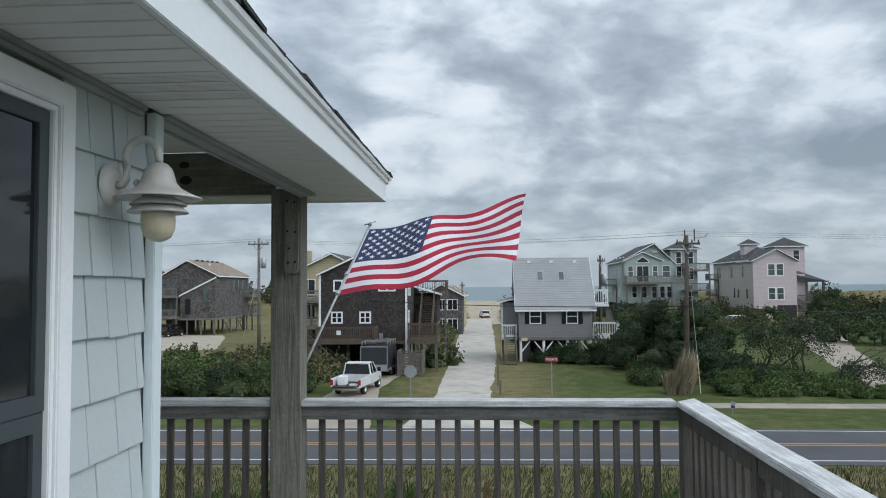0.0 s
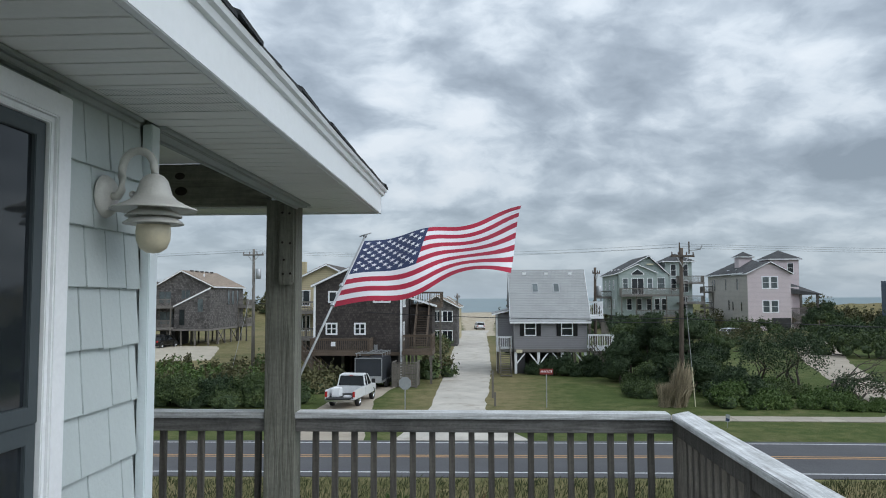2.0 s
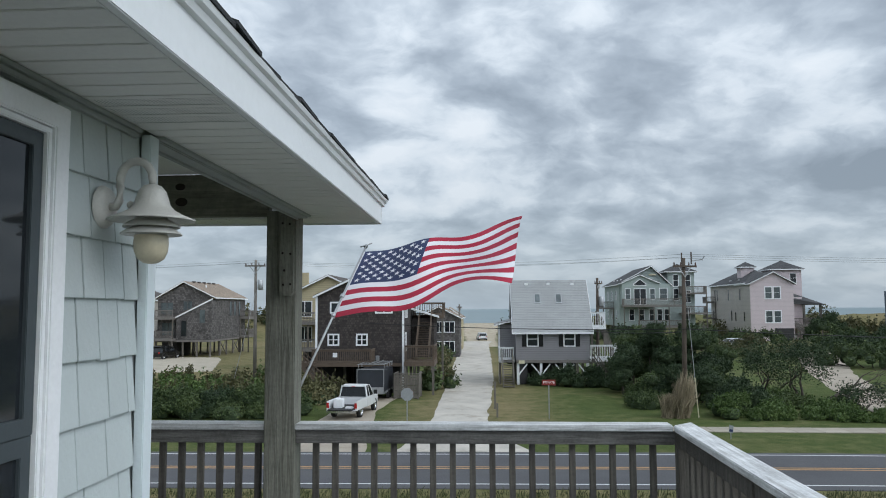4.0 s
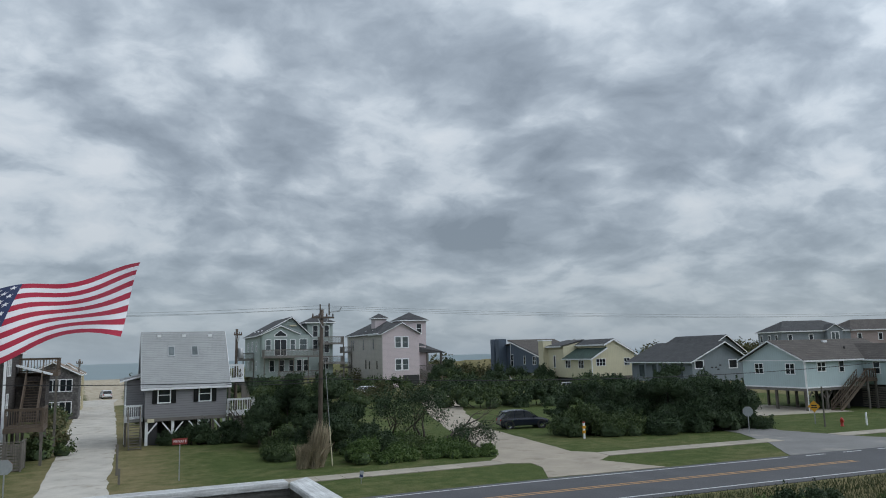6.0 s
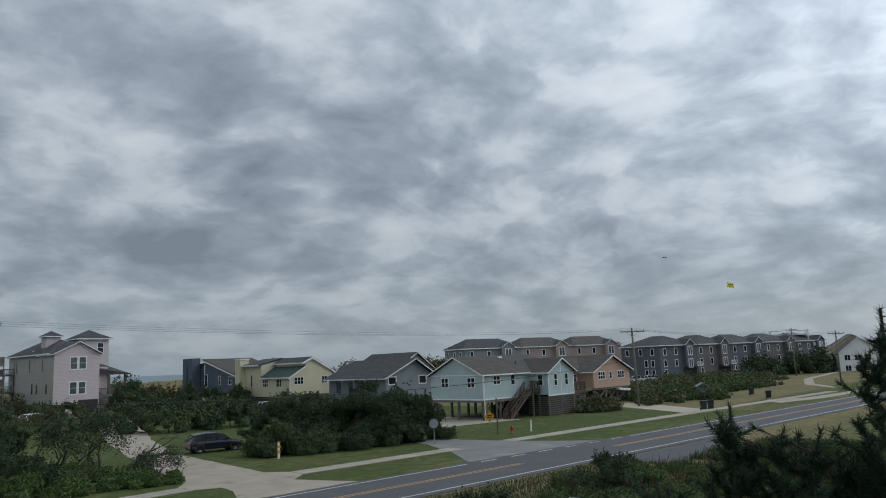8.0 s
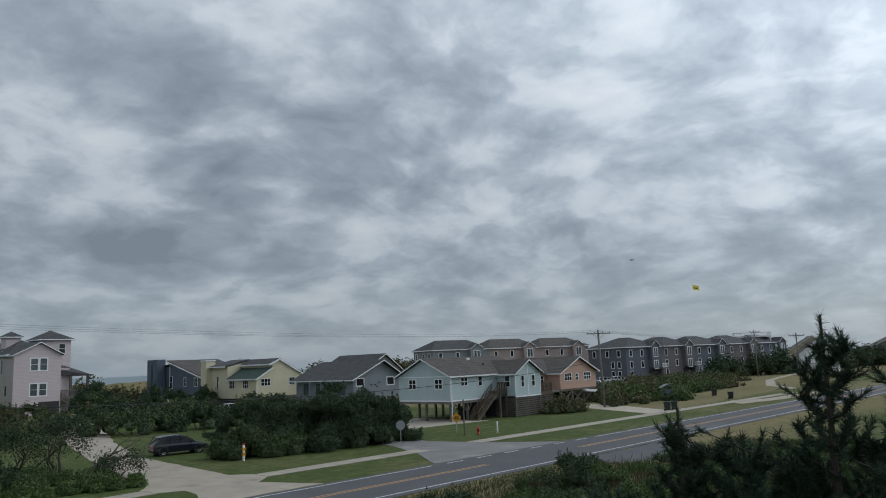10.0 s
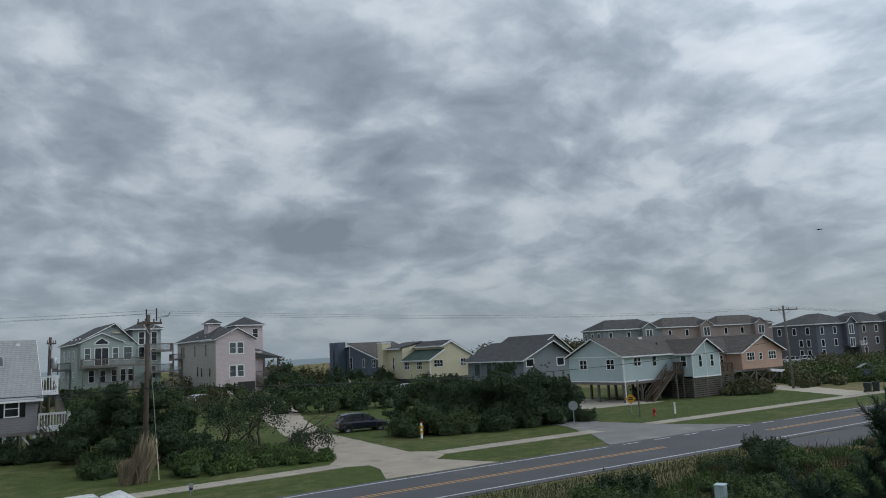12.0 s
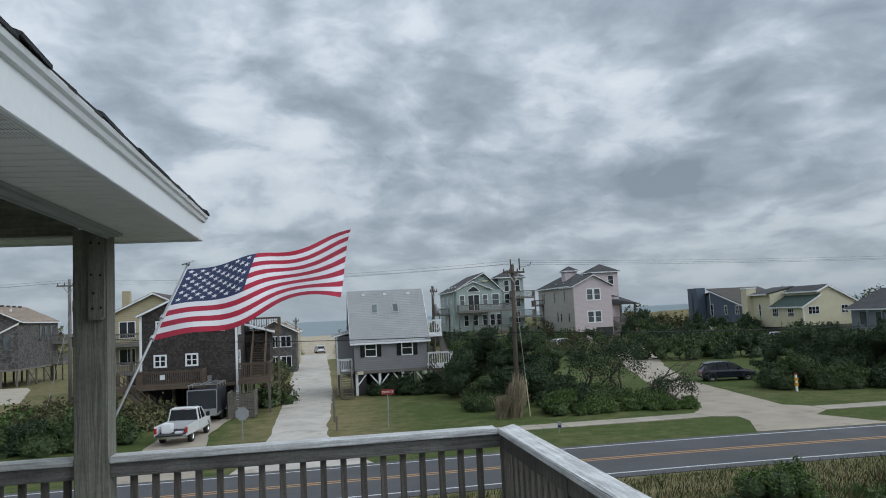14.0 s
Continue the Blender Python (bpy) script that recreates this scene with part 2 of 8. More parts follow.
SIDING_TEAL = material("pale_seafoam_siding", (0.47, 0.57, 0.58), 0.7, 0.08, 0.5, 0.3, 8.0, pattern=("slat", 0.3))
SIDING_SALMON = material("salmon_siding", (0.50, 0.33, 0.25), 0.7, 0.1, 0.5, 0.3, 8.0, pattern=("slat", 0.3))
SIDING_DARK = material("dark_blue_grey_siding", (0.125, 0.135, 0.16), 0.75, 0.15, 0.4, 0.3, 6.0, pattern=("lap", 0.3))
SIDING_TAUPE = material("taupe_siding", (0.17, 0.155, 0.15), 0.75, 0.15, 0.4, 0.3, 6.0, pattern=("lap", 0.3))
SIDING_BLUSH = material("dull_rose_siding", (0.36, 0.29, 0.27), 0.75, 0.12, 0.4, 0.3, 6.0, pattern=("lap", 0.3))
TAN_WALL = material("tan_siding", (0.48, 0.41, 0.26), 0.75, 0.1, 0.5, 0.3, 8.0, pattern=("lap", 0.24))
ROOF_PALE = material("pale_grey_roof_shingle", (0.36, 0.37, 0.37), 0.9, 0.12, 0.6, 0.4, 12.0, pattern=("shingle", 0.35, 0.16), tone=0.06)
ROOF_DARK = material("charcoal_roof_shingle", (0.068, 0.069, 0.072), 0.9, 0.25, 0.6, 0.4, 10.0, pattern=("shingle", 0.5, 0.2))
ROOF_BROWN = material("brown_roof_shingle", (0.092, 0.08, 0.072), 0.9, 0.2, 0.6, 0.4, 10.0, pattern=("shingle", 0.5, 0.2))
ROOF_TAN = material("tan_roof_shingle", (0.30, 0.235, 0.18), 0.9, 0.15, 0.6, 0.4, 10.0, pattern=("shingle", 0.5, 0.2))
ROOF_GREEN = material("dark_green_roof", (0.04, 0.075, 0.06), 0.8, 0.2, 0.6, 0.3, 10.0, pattern=("shingle", 0.5, 0.2))
PILING = material("grey_piling_wood", (0.16, 0.145, 0.125), 0.9, 0.3, 1.5, 0.4, 20.0, pattern=("grain", 2, 14.0))
DECKING = material("weathered_deck_wood", (0.19, 0.175, 0.16), 0.9, 0.3, 1.0, 0.4, 20.0, pattern=("slat", 0.15))
DECK_BROWN = material("brown_deck_wood", (0.115, 0.085, 0.062), 0.9, 0.3, 1.0, 0.4, 20.0)
# near-black: shade under houses put into the colour; also small dark trim
DARK = material("painted_shade_and_dark_trim", (0.045, 0.044, 0.045), 0.95, 0.3, 0.8, 0.3, 10.0)
STEEL = material("galvanised_steel", (0.42, 0.43, 0.44), 0.45, 0.15, 6.0, 0.1, 60.0, metal=0.7)
POLE = material("creosoted_pole", (0.105, 0.082, 0.065), 0.9, 0.35, 1.2, 0.5, 25.0, pattern=("grain", 2, 18.0))
POLE_GREY = material("silvered_pole", (0.21, 0.195, 0.175), 0.9, 0.3, 1.2, 0.5, 25.0, pattern=("grain", 2, 18.0))
CABLE = material("black_cable", (0.02, 0.02, 0.022), 0.7, 0.2, 5.0, 0.0)
WIRE = material("grey_wire", (0.16, 0.17, 0.18), 0.6, 0.1, 5.0, 0.0)
CERAMIC = material("brown_insulator", (0.10, 0.06, 0.05), 0.3, 0.2, 20.0, 0.0)
RED = material("flag_red", (0.36, 0.012, 0.04), 0.8, 0.14, 4.0, 0.25, 220.0)
CLOTH_WHITE = material("flag_white", (0.70, 0.69, 0.71), 0.85, 0.08, 4.0, 0.25, 220.0)
NAVY = material("flag_blue", (0.022, 0.035, 0.095), 0.8, 0.15, 4.0, 0.25, 220.0)
BANNER = material("banner_yellow", (0.80, 0.68, 0.10), 0.7, 0.1, 8.0, 0.0)
SIGN_RED = material("sign_red", (0.24, 0.03, 0.025), 0.5, 0.1, 8.0, 0.0)
SIGN_BACK = material("aluminium_sign_back", (0.33, 0.35, 0.36), 0.5, 0.15, 6.0, 0.05, 40.0, metal=0.4)
SIGN_AMBER = material("sign_amber", (0.62, 0.30, 0.015), 0.5, 0.1, 8.0, 0.0)
HYDRANT = material("hydrant_red", (0.42, 0.03, 0.02), 0.5, 0.15, 9.0, 0.1)
RUBBER = material("tyre_rubber", (0.018, 0.018, 0.019), 0.8, 0.3, 12.0, 0.2, 60.0)
CAR_BLACK = material("dark_blue_car_paint", (0.016, 0.02, 0.032), 0.18, 0.15, 3.0, 0.0)
CAR_JET = material("black_car_paint", (0.01, 0.01, 0.011), 0.2, 0.2, 3.0, 0.0)
CAR_SILVER = material("silver_car_paint", (0.58, 0.59, 0.60), 0.3, 0.08, 3.0, 0.0, metal=0.15)
CAR_WHITE = material("white_car_paint", (0.70, 0.71, 0.72), 0.25, 0.05, 3.0, 0.0)
CAR_MAROON = material("maroon_car_paint", (0.10, 0.02, 0.025), 0.25, 0.1, 3.0, 0.0)
CAR_GLASS = glass_dark("tinted_car_glass", (0.012, 0.014, 0.016), 0.05)
TAIL = material("tail_light_red", (0.40, 0.02, 0.02), 0.25, 0.1, 9.0, 0.0)
CHROME = material("bright_metal", (0.6, 0.6, 0.61), 0.2, 0.1, 9.0, 0.0, metal=1.0)
TRAILER = material("black_trailer_skin", (0.03, 0.034, 0.042), 0.4, 0.2, 1.5, 0.1, 20.0)
PLASTIC_GREEN = material("dark_green_plastic", (0.02, 0.035, 0.03), 0.55, 0.2, 6.0, 0.05)
BARK = material("grey_bark", (0.075, 0.062, 0.052), 0.95, 0.4, 4.0, 0.6, 40.0)
PAMPAS = foliage("dry_pampas", (0.30, 0.25, 0.165), (0.48, 0.40, 0.29), 0.5)
LEAF_DARK = foliage("dark_evergreen_leaf", (0.038, 0.064, 0.030), (0.085, 0.12, 0.05), 0.45)
LEAF_MID = foliage("wax_myrtle_leaf", (0.06, 0.092, 0.034), (0.145, 0.18, 0.065), 0.45)
LEAF_BRIGHT = foliage("vine_leaf", (0.075, 0.125, 0.035), (0.18, 0.245, 0.08), 0.5)
# shrub filler: shade between the leaves put into a dark green
LEAF_CORE = material("painted_shade_leaf_core", (0.045, 0.07, 0.03), 0.9, 0.5, 2.5, 0.8, 7.0)
LEAF_OLIVE = foliage("dune_scrub_leaf", (0.10, 0.10, 0.045), (0.20, 0.18, 0.09), 0.15)
NEEDLE = foliage("pine_needle", (0.028, 0.055, 0.032), (0.06, 0.096, 0.05), 1.5)
GRASS_TALL = foliage("tall_verge_grass", (0.055, 0.072, 0.027), (0.145, 0.135, 0.068), 0.35)
GRASS_GREEN = foliage("green_weeds", (0.05, 0.095, 0.025), (0.12, 0.17, 0.055), 0.4)
SEED = foliage("brown_seed_heads", (0.14, 0.08, 0.045), (0.24, 0.15, 0.09), 0.6)

# ---- building blocks ----


class B:
    """Collects the faces of one mesh."""

    def __init__(self):
        self.v, self.f, self.cuts = [], [], []

    def add(self, verts, faces):
        k = len(self.v)
        self.cuts.append((k, len(self.f)))
        self.v += [tuple(p) for p in verts]
        self.f += [tuple(i + k for i in q) for q in faces]
        return self

    def box(self, x0, x1, y0, y1, z0, z1):
        return self.add([(x, y, z) for z in (z0, z1) for y in (y0, y1) for x in (x0, x1)],
                        [(0, 2, 3, 1), (4, 5, 7, 6), (0, 1, 5, 4), (2, 6, 7, 3), (0, 4, 6, 2), (1, 3, 7, 5)])

    def beam(self, p, q, w, h, up=(0, 0, 1)):
        p, q = Vector(p), Vector(q)
        d = (q - p).normalized()
        s = d.cross(Vector(up))
        s = s.normalized() if s.length > 1e-4 else Vector((1, 0, 0))
        u = s.cross(d)
        c = [a + s * i * w / 2 + u * j * h / 2 for a in (p, q) for i, j in ((-1, -1), (1, -1), (1, 1), (-1, 1))]
        return self.add(c, [(3, 2, 1, 0), (4, 5, 6, 7), (0, 1, 5, 4), (1, 2, 6, 5), (2, 3, 7, 6), (3, 0, 4, 7)])

    def tube(self, points, radii, n=8, cap=True):
        rings, k = [], len(self.v)
        pts = [Vector(p) for p in points]
        for i, p in enumerate(pts):
            d = (pts[min(i + 1, len(pts) - 1)] - pts[max(i - 1, 0)]).normalized()
            s = d.cross(Vector((0, 0, 1)))
            s = s.normalized() if s.length > 1e-3 else Vector((1, 0, 0))
            u = s.cross(d)
            r = radii[i] if isinstance(radii, (list, tuple)) else radii
            rings.append([p + (s * math.cos(a) + u * math.sin(a)) * r for a in (2 * math.pi * j / n for j in range(n))])
        faces = [(i * n + j, i * n + (j + 1) % n, (i + 1) * n + (j + 1) % n, (i + 1) * n + j) for i in range(len(pts) - 1) for j in range(n)]
        if cap:
            faces += [tuple(reversed(range(n))), tuple(range((len(pts) - 1) * n, len(pts) * n))]
        return self.add([p for r in rings for p in r], faces)

    def lathe(self, profile, centre=(0, 0, 0), n=24):
        """profile: (radius, height) rows, turned about z."""
        vs = [(centre[0] + r * math.cos(a), centre[1] + r * math.sin(a), centre[2] + z) for r, z in profile for a in (2 * math.pi * j / n for j in range(n))]
        fs = [(i * n + j, i * n + (j + 1) % n, (i + 1) * n + (j + 1) % n, (i + 1) * n + j) for i in range(len(profile) - 1) for j in range(n)]
        return self.add(vs, fs)

    def prism(self, poly, axis, a, b):
        """A polygon in the plane across axis, pushed from a to b."""
        def put(p, t):
            return (t, p[0], p[1]) if axis == "x" else (p[0], t, p[1]) if axis == "y" else (p[0], p[1], t)
        n = len(poly)
        return self.add([put(p, t) for t in (a, b) for p in poly],
                        [tuple(range(n)), tuple(reversed(range(n, 2 * n)))] + [(i, i + n, (i + 1) % n + n, (i + 1) % n) for i in range(n)])


def mesh_of(name, b, material, bevel=0.0, smooth=False):
    me = bpy.data.meshes.new(name)
    me.from_pydata(b.v, [], b.f)
    bm = bmesh.new()
    bm.from_mesh(me)
    bmesh.ops.recalc_face_normals(bm, faces=bm.faces)
    if bevel:
        bmesh.ops.bevel(bm, geom=[e for e in bm.edges if len(e.link_faces) == 2 and e.calc_face_angle(0) > 0.6], offset=bevel, segments=2, affect="EDGES", clamp_overlap=True)
    bm.to_mesh(me)
    bm.free()
    me.materials.append(material)
    if smooth:
        for p in me.polygons:
            p.use_smooth = True
    return me


def part(name, b, material, parent=None, label="", bevel=0.0, smooth=False):
    ob = new(name, mesh_of(name, b, material, bevel, smooth))
    ob.parent = parent
    return tagged(ob, label)


def pieces(name, b, material, parent, label="", bevel=0.0):
    """Each shape gathered in b becomes a part of its own."""
    ends = b.cuts[1:] + [(len(b.v), len(b.f))]
    for (v0, f0), (v1, f1) in zip(b.cuts, ends):
        c = B().add(b.v[v0:v1], [tuple(i - v0 for i in q) for q in b.f[f0:f1]])
        part(name, c, material, parent, label, bevel)


def thing(name, at, turn=0.0, label="", category="", group="", kind=""):
    ob = new(name)
    ob.empty_display_size = 0.1
    ob.matrix_basis = pose(*at, 0, 0, turn)
    return tagged(ob, label, category, group, kind)


def structure(name, b, material, label="", bevel=0.0, smooth=False, turn=0.0):
    ob = new(name, mesh_of(name, b, material, bevel, smooth))
    ob.matrix_basis = pose(0, 0, 0, 0, 0, turn)
    return tagged(ob, label, "", "", "structure")


def lattice(P, us, zs, o0, o1):
    """One frame of crossing bars: us and zs list (line, whether a bar starts there)."""
    b, known = B(), {}

    def at(i, j, o):
        if (i, j, o) not in known:
            known[i, j, o] = len(b.v)
            b.v.append(P(us[i][0], o, zs[j][0]))
        return known[i, j, o]

    def solid(i, j):
        return 0 <= i < len(us) - 1 and 0 <= j < len(zs) - 1 and bool(us[i][1] or zs[j][1])

    for i in range(len(us) - 1):
        for j in range(len(zs) - 1):
            if not solid(i, j):
                continue
            for o in (o0, o1):
                b.f.append((at(i, j, o), at(i + 1, j, o), at(i + 1, j + 1, o), at(i, j + 1, o)))
            for di, dj, p, q in ((-1, 0, (0, 0), (0, 1)), (1, 0, (1, 0), (1, 1)), (0, -1, (0, 0), (1, 0)), (0, 1, (0, 1), (1, 1))):
                if not solid(i + di, j + dj):
                    b.f.append((at(i + p[0], j + p[1], o0), at(i + q[0], j + q[1], o0), at(i + q[0], j + q[1], o1), at(i + p[0], j + p[1], o1)))
    return b


def cloud_mesh(name, verts, faces_per, material, smooth=False):
    """A mesh from arrays: verts (n, k, 3), one face of k corners for each row."""
    n, k = verts.shape[:2]
    me = bpy.data.meshes.new(name)
    me.vertices.add(n * k)
    me.vertices.foreach_set("co", verts.reshape(-1).astype(np.float32))
    me.loops.add(n * k)
    me.loops.foreach_set("vertex_index", np.arange(n * k, dtype=np.int32))
    me.polygons.add(n)
    me.polygons.foreach_set("loop_start", np.arange(0, n * k, k, dtype=np.int32))
    me.update(calc_edges=True)
    me.validate()
    me.materials.append(material)
    return me

# ---- ground, sea, road ----
BEND = 18.0


def bend(x):
    """How far the main road has drawn towards the camera's side at x."""
    d = x - BEND
    return -0.0415 * (math.sqrt(d * d + 36) + d)


def dune(x, y):
    crest = 196 + 6 * math.sin(x * 0.03) - 0.04 * x
    d = (y - crest) / (17 if y < crest else 18)
    h = (3.1 + 2.0 * min(1, max(0, (abs(x - 3) - 8) / 25))) * math.exp(-d * d)
    if y > crest:
        h -= 2.5 * min(1, (y - crest) / 40)
    rough = noise.noise(Vector((x * 0.08, y * 0.08, 0))) + 0.5 * noise.noise(Vector((x * 0.25, y * 0.25, 3)))
    return h + rough * 0.5 * min(1, max(0, (y - 125) / 50)) * min(1, max(0, (abs(x - 2.5) - 5) / 6))


def ground_sheet():
    xs = np.unique(np.concatenate([np.linspace(-420, -60, 31), np.linspace(-60, 130, 96), np.linspace(130, 620, 41)]))
    ys = np.unique(np.concatenate([np.linspace(-160, -10, 8), np.linspace(-10, 130, 60), np.linspace(130, 262, 56)]))
    me = bpy.data.meshes.new("ground")
    vs = [(x, y, dune(x, y) if y > 112 else 0.0) for y in ys for x in xs]
    nx = len(xs)
    fs = [(j * nx + i, j * nx + i + 1, (j + 1) * nx + i + 1, (j + 1) * nx + i) for j in range(len(ys) - 1) for i in range(nx - 1)]
    me.from_pydata(vs, [], fs)
    sandy = me.attributes.new("sandy", "FLOAT", "POINT")
    dry = me.attributes.new("dry", "FLOAT", "POINT")
    s, d = [], []
    for x, y, z in vs:
        beach = min(1, max(0, (y - 205) / 20))
        track = max(0, 1 - abs(x - 3 - (y - 150) * 0.01) / (4.5 + max(0, y - 165) * 0.10)) if y > 135 else 0
        s.append(max(beach, min(1, track * 1.6)))
        verge = math.exp(-((y - 24) / 8) ** 2)
        street_side = math.exp(-((x - 0.6) / 5.2) ** 4) if 40 < y < 150 else 0
        d.append(min(1, max(verge * 0.9, street_side * 0.95, 0.4 * min(1, max(0, (y - 95) / 40)), 0.8 if x < -14 and y > 52 else 0, 0.85 if x > 90 and y > 39 else 0)))
    sandy.data.foreach_set("value", s)
    dry.data.foreach_set("value", d)
    m = bpy.data.materials.new("lawn_and_sand")
    m.use_nodes = True
    n = Nodes(m.node_tree)
    b = m.node_tree.nodes["Principled BSDF"]
    co = n.add("ShaderNodeTexCoord").outputs["Object"]
    big, small, tiny = n.noise(co, 0.09, 4, 0.6), n.noise(co, 0.9, 5, 0.65), n.noise(co, 9.0, 4, 0.7)
    green = n.ramp(n.math("ADD", n.math("MULTIPLY", small, 0.6), n.math("MULTIPLY", tiny, 0.4)), [(0.3, (0.048, 0.073, 0.018)), (0.5, (0.07, 0.095, 0.027)), (0.72, (0.11, 0.126, 0.046))])
    straw = n.ramp(n.math("ADD", n.math("MULTIPLY", small, 0.5), n.math("MULTIPLY", tiny, 0.5)), [(0.3, (0.13, 0.112, 0.05)), (0.7, (0.27, 0.225, 0.12))])
    sand = n.ramp(small, [(0.3, (0.36, 0.30, 0.22)), (0.7, (0.52, 0.46, 0.36))])
    a1, a2 = n.add("ShaderNodeAttribute"), n.add("ShaderNodeAttribute")
    a1.attribute_name, a2.attribute_name = "dry", "sandy"
    f = n.math("ADD", n.math("MULTIPLY", n.math("SUBTRACT", big, 0.5), 1.6), n.math("ADD", n.math("MULTIPLY", n.math("SUBTRACT", small, 0.5), 1.2), n.math("MULTIPLY", a1.outputs["Fac"], 1.0)), True)
    g = n.math("ADD", n.math("MULTIPLY", n.math("SUBTRACT", small, 0.5), 0.8), a2.outputs["Fac"], True)
    n.link(n.mix(n.ramp(g, [(0.35, (0, 0, 0)), (0.6, (1, 1, 1))]), n.mix(f, green, straw), sand), b.inputs["Base Color"])
    b.inputs["Roughness"].default_value = 0.95
    b.inputs["Specular IOR Level"].default_value = 0.15
    k = n.add("ShaderNodeBump", Strength=0.7, Distance=0.08)
    n.link(tiny, k.inputs["Height"])
    n.link(k.outputs[0], b.inputs["Normal"])
    me.materials.append(m)
    for p in me.polygons:
        p.use_smooth = True
    tagged(new("ground", me), "lawns, dry grass and dune sand", "", "", "structure")


ground_sheet()
structure("water", B().add([(-4900, 226, -0.9), (4900, 226, -0.9), (4900, 4900, -0.9), (-4900, 4900, -0.9)], [(0, 1, 2, 3)]), SEA, "grey-green sea with small waves")
structure("backdrop", B().add([(-4900, -4900, -0.8), (4900, -4900, -0.8), (4900, 225, -0.8), (-4900, 225, -0.8)], [(0, 1, 2, 3)]), LEAF_OLIVE, "distant flat scrub land")


def ribbon(b, xs, near, far, z, thick=0.0):
    """A strip along x between the lines near(x) and far(x)."""
    top = [[(x, near(x), z), (x, far(x), z)] for x in xs]
    k = len(b.v)
    b.v += [p for r in top for p in r]
    b.f += [(k + 2 * i, k + 2 * i + 2, k + 2 * i + 3, k + 2 * i + 1) for i in range(len(xs) - 1)]
    if thick:
        k2 = len(b.v)
        b.v += [(p[0], p[1], z - thick) for r in top for p in r]
        for i in range(len(xs) - 1):
            for s in (0, 1):
                b.f.append((k + 2 * i + s, k + 2 * i + 2 + s, k2 + 2 * i + 2 + s, k2 + 2 * i + s))
    return b


ROAD_X = [-400, -120, -60, -20, 0, 10, 16, 20, 24, 28, 34, 40, 50, 60, 75, 95, 120, 160, 220, 320, 420]


def near_edge(x):
    return 30.3 + bend(x)


def far_edge(x):
    return 36.35 + bend(x)


structure("road", ribbon(B(), ROAD_X, lambda x: near_edge(x) - 0.75, lambda x: far_edge(x) + 0.55, 0.03, 0.05), ASPHALT, "two-lane grey asphalt road")
paint = B()
ribbon(paint, ROAD_X, lambda x: near_edge(x) - 0.07, lambda x: near_edge(x) + 0.07, 0.036)
ribbon(paint, [x for x in ROAD_X if x <= 40], lambda x: far_edge(x) - 0.07, lambda x: far_edge(x) + 0.07, 0.036)
ribbon(paint, [x for x in ROAD_X if x >= 60], lambda x: far_edge(x) - 0.07, lambda x: far_edge(x) + 0.07, 0.036)
for k in range(6):
    x = 41.5 + 3.1 * k
    ribbon(paint, [x, x + 1.6], lambda x: far_edge(x) - 0.07, lambda x: far_edge(x) + 0.07, 0.036)
structure("road_marking", paint, LINE_WHITE, "white painted edge lines")
amber = B()
for off in (-0.17, 0.17):
    for a, c in ((-400, 42), (53, 420)):
        ribbon(amber, [a] + [x for x in ROAD_X if a < x < c] + [c], lambda x: (near_edge(x) + far_edge(x)) / 2 + off - 0.075, lambda x: (near_edge(x) + far_edge(x)) / 2 + off + 0.075, 0.036)
structure("road_marking", amber, LINE_AMBER, "double amber centre line")


def apron(name, pts, m, z, label):
    """A flat paved patch with a small raised edge, its outline softened by noise."""
    ring = []
    n = len(pts)
    for i in range(n):
        (x0, y0), (x1, y1) = pts[i], pts[(i + 1) % n]
        steps = max(2, int(math.hypot(x1 - x0, y1 - y0) / 1.2))
        for s in range(steps):
            t = s / steps
            x, y = x0 + (x1 - x0) * t, y0 + (y1 - y0) * t
            w = 0.22 if s else 0.0
            ring.append((x + w * noise.noise(Vector((x, y, 5))), y + w * noise.noise(Vector((x, y, 9)))))
    return structure(name, B().prism(ring, "z", z - 0.05, z), m, label)


# the street to the beach, and the driveways
apron("street", [(-3.6, 37.0), (3.2, 37.0), (1.5, 42), (1.27, 47.4), (2.45, 69), (3.25, 98), (4.2, 145), (6.0, 168), (-0.6, 168), (-1.3, 135), (-1.65, 86), (-1.9, 64), (-2.25, 47.4), (-2.6, 42)], STREET, 0.022, "pale worn street leading to the beach")
apron("driveway_1", [(-9.6, 36.95), (-5.0, 36.95), (-5.6, 44), (-6.2, 52), (-5.3, 60), (-8.6, 60), (-9.2, 52)], CONCRETE, 0.018, "pale concrete parking pad")
apron("driveway_2", [(23.6, 36.6), (31.5, 35.9), (30.0, 40.4), (31.9, 41.9), (32.0, 43.7), (31.0, 45.0), (32.2, 52), (34.0, 62.5), (40.4, 80), (58, 118), (52, 121), (36.5, 82), (30.6, 64), (27.2, 52), (25.6, 46.0), (24.4, 44.6), (24.4, 42.7), (25.8, 41.9), (25.4, 40.0)], CONCRETE, 0.024, "pale concrete driveway")
apron("street_2", [(41, 35.1), (56, 33.6), (53.5, 38.8), (52.2, 45.5), (57, 56), (70, 76), (64, 80), (51, 58), (48.2, 46), (45, 40.3)], SIDE_STREET, 0.024, "side street with worn grey asphalt")
apron("driveway_3", [(52.8, 57.5), (58.5, 56.5), (72.5, 53.6), (73.5, 66), (56, 68)], WALKWAY, 0.016, "concrete slab under the house")
apron("driveway_4", [(47, 26.9), (61, 25.8), (57, 22), (49, 21.8), (46, 23.5)], ASPHALT, 0.020, "paved pull-in beside the road")
apron("driveway_5", [(-62, 86), (-34.5, 82.5), (-28.8, 84), (-34, 103), (-36, 108), (-62, 112)], SAND, 0.014, "sandy parking area")
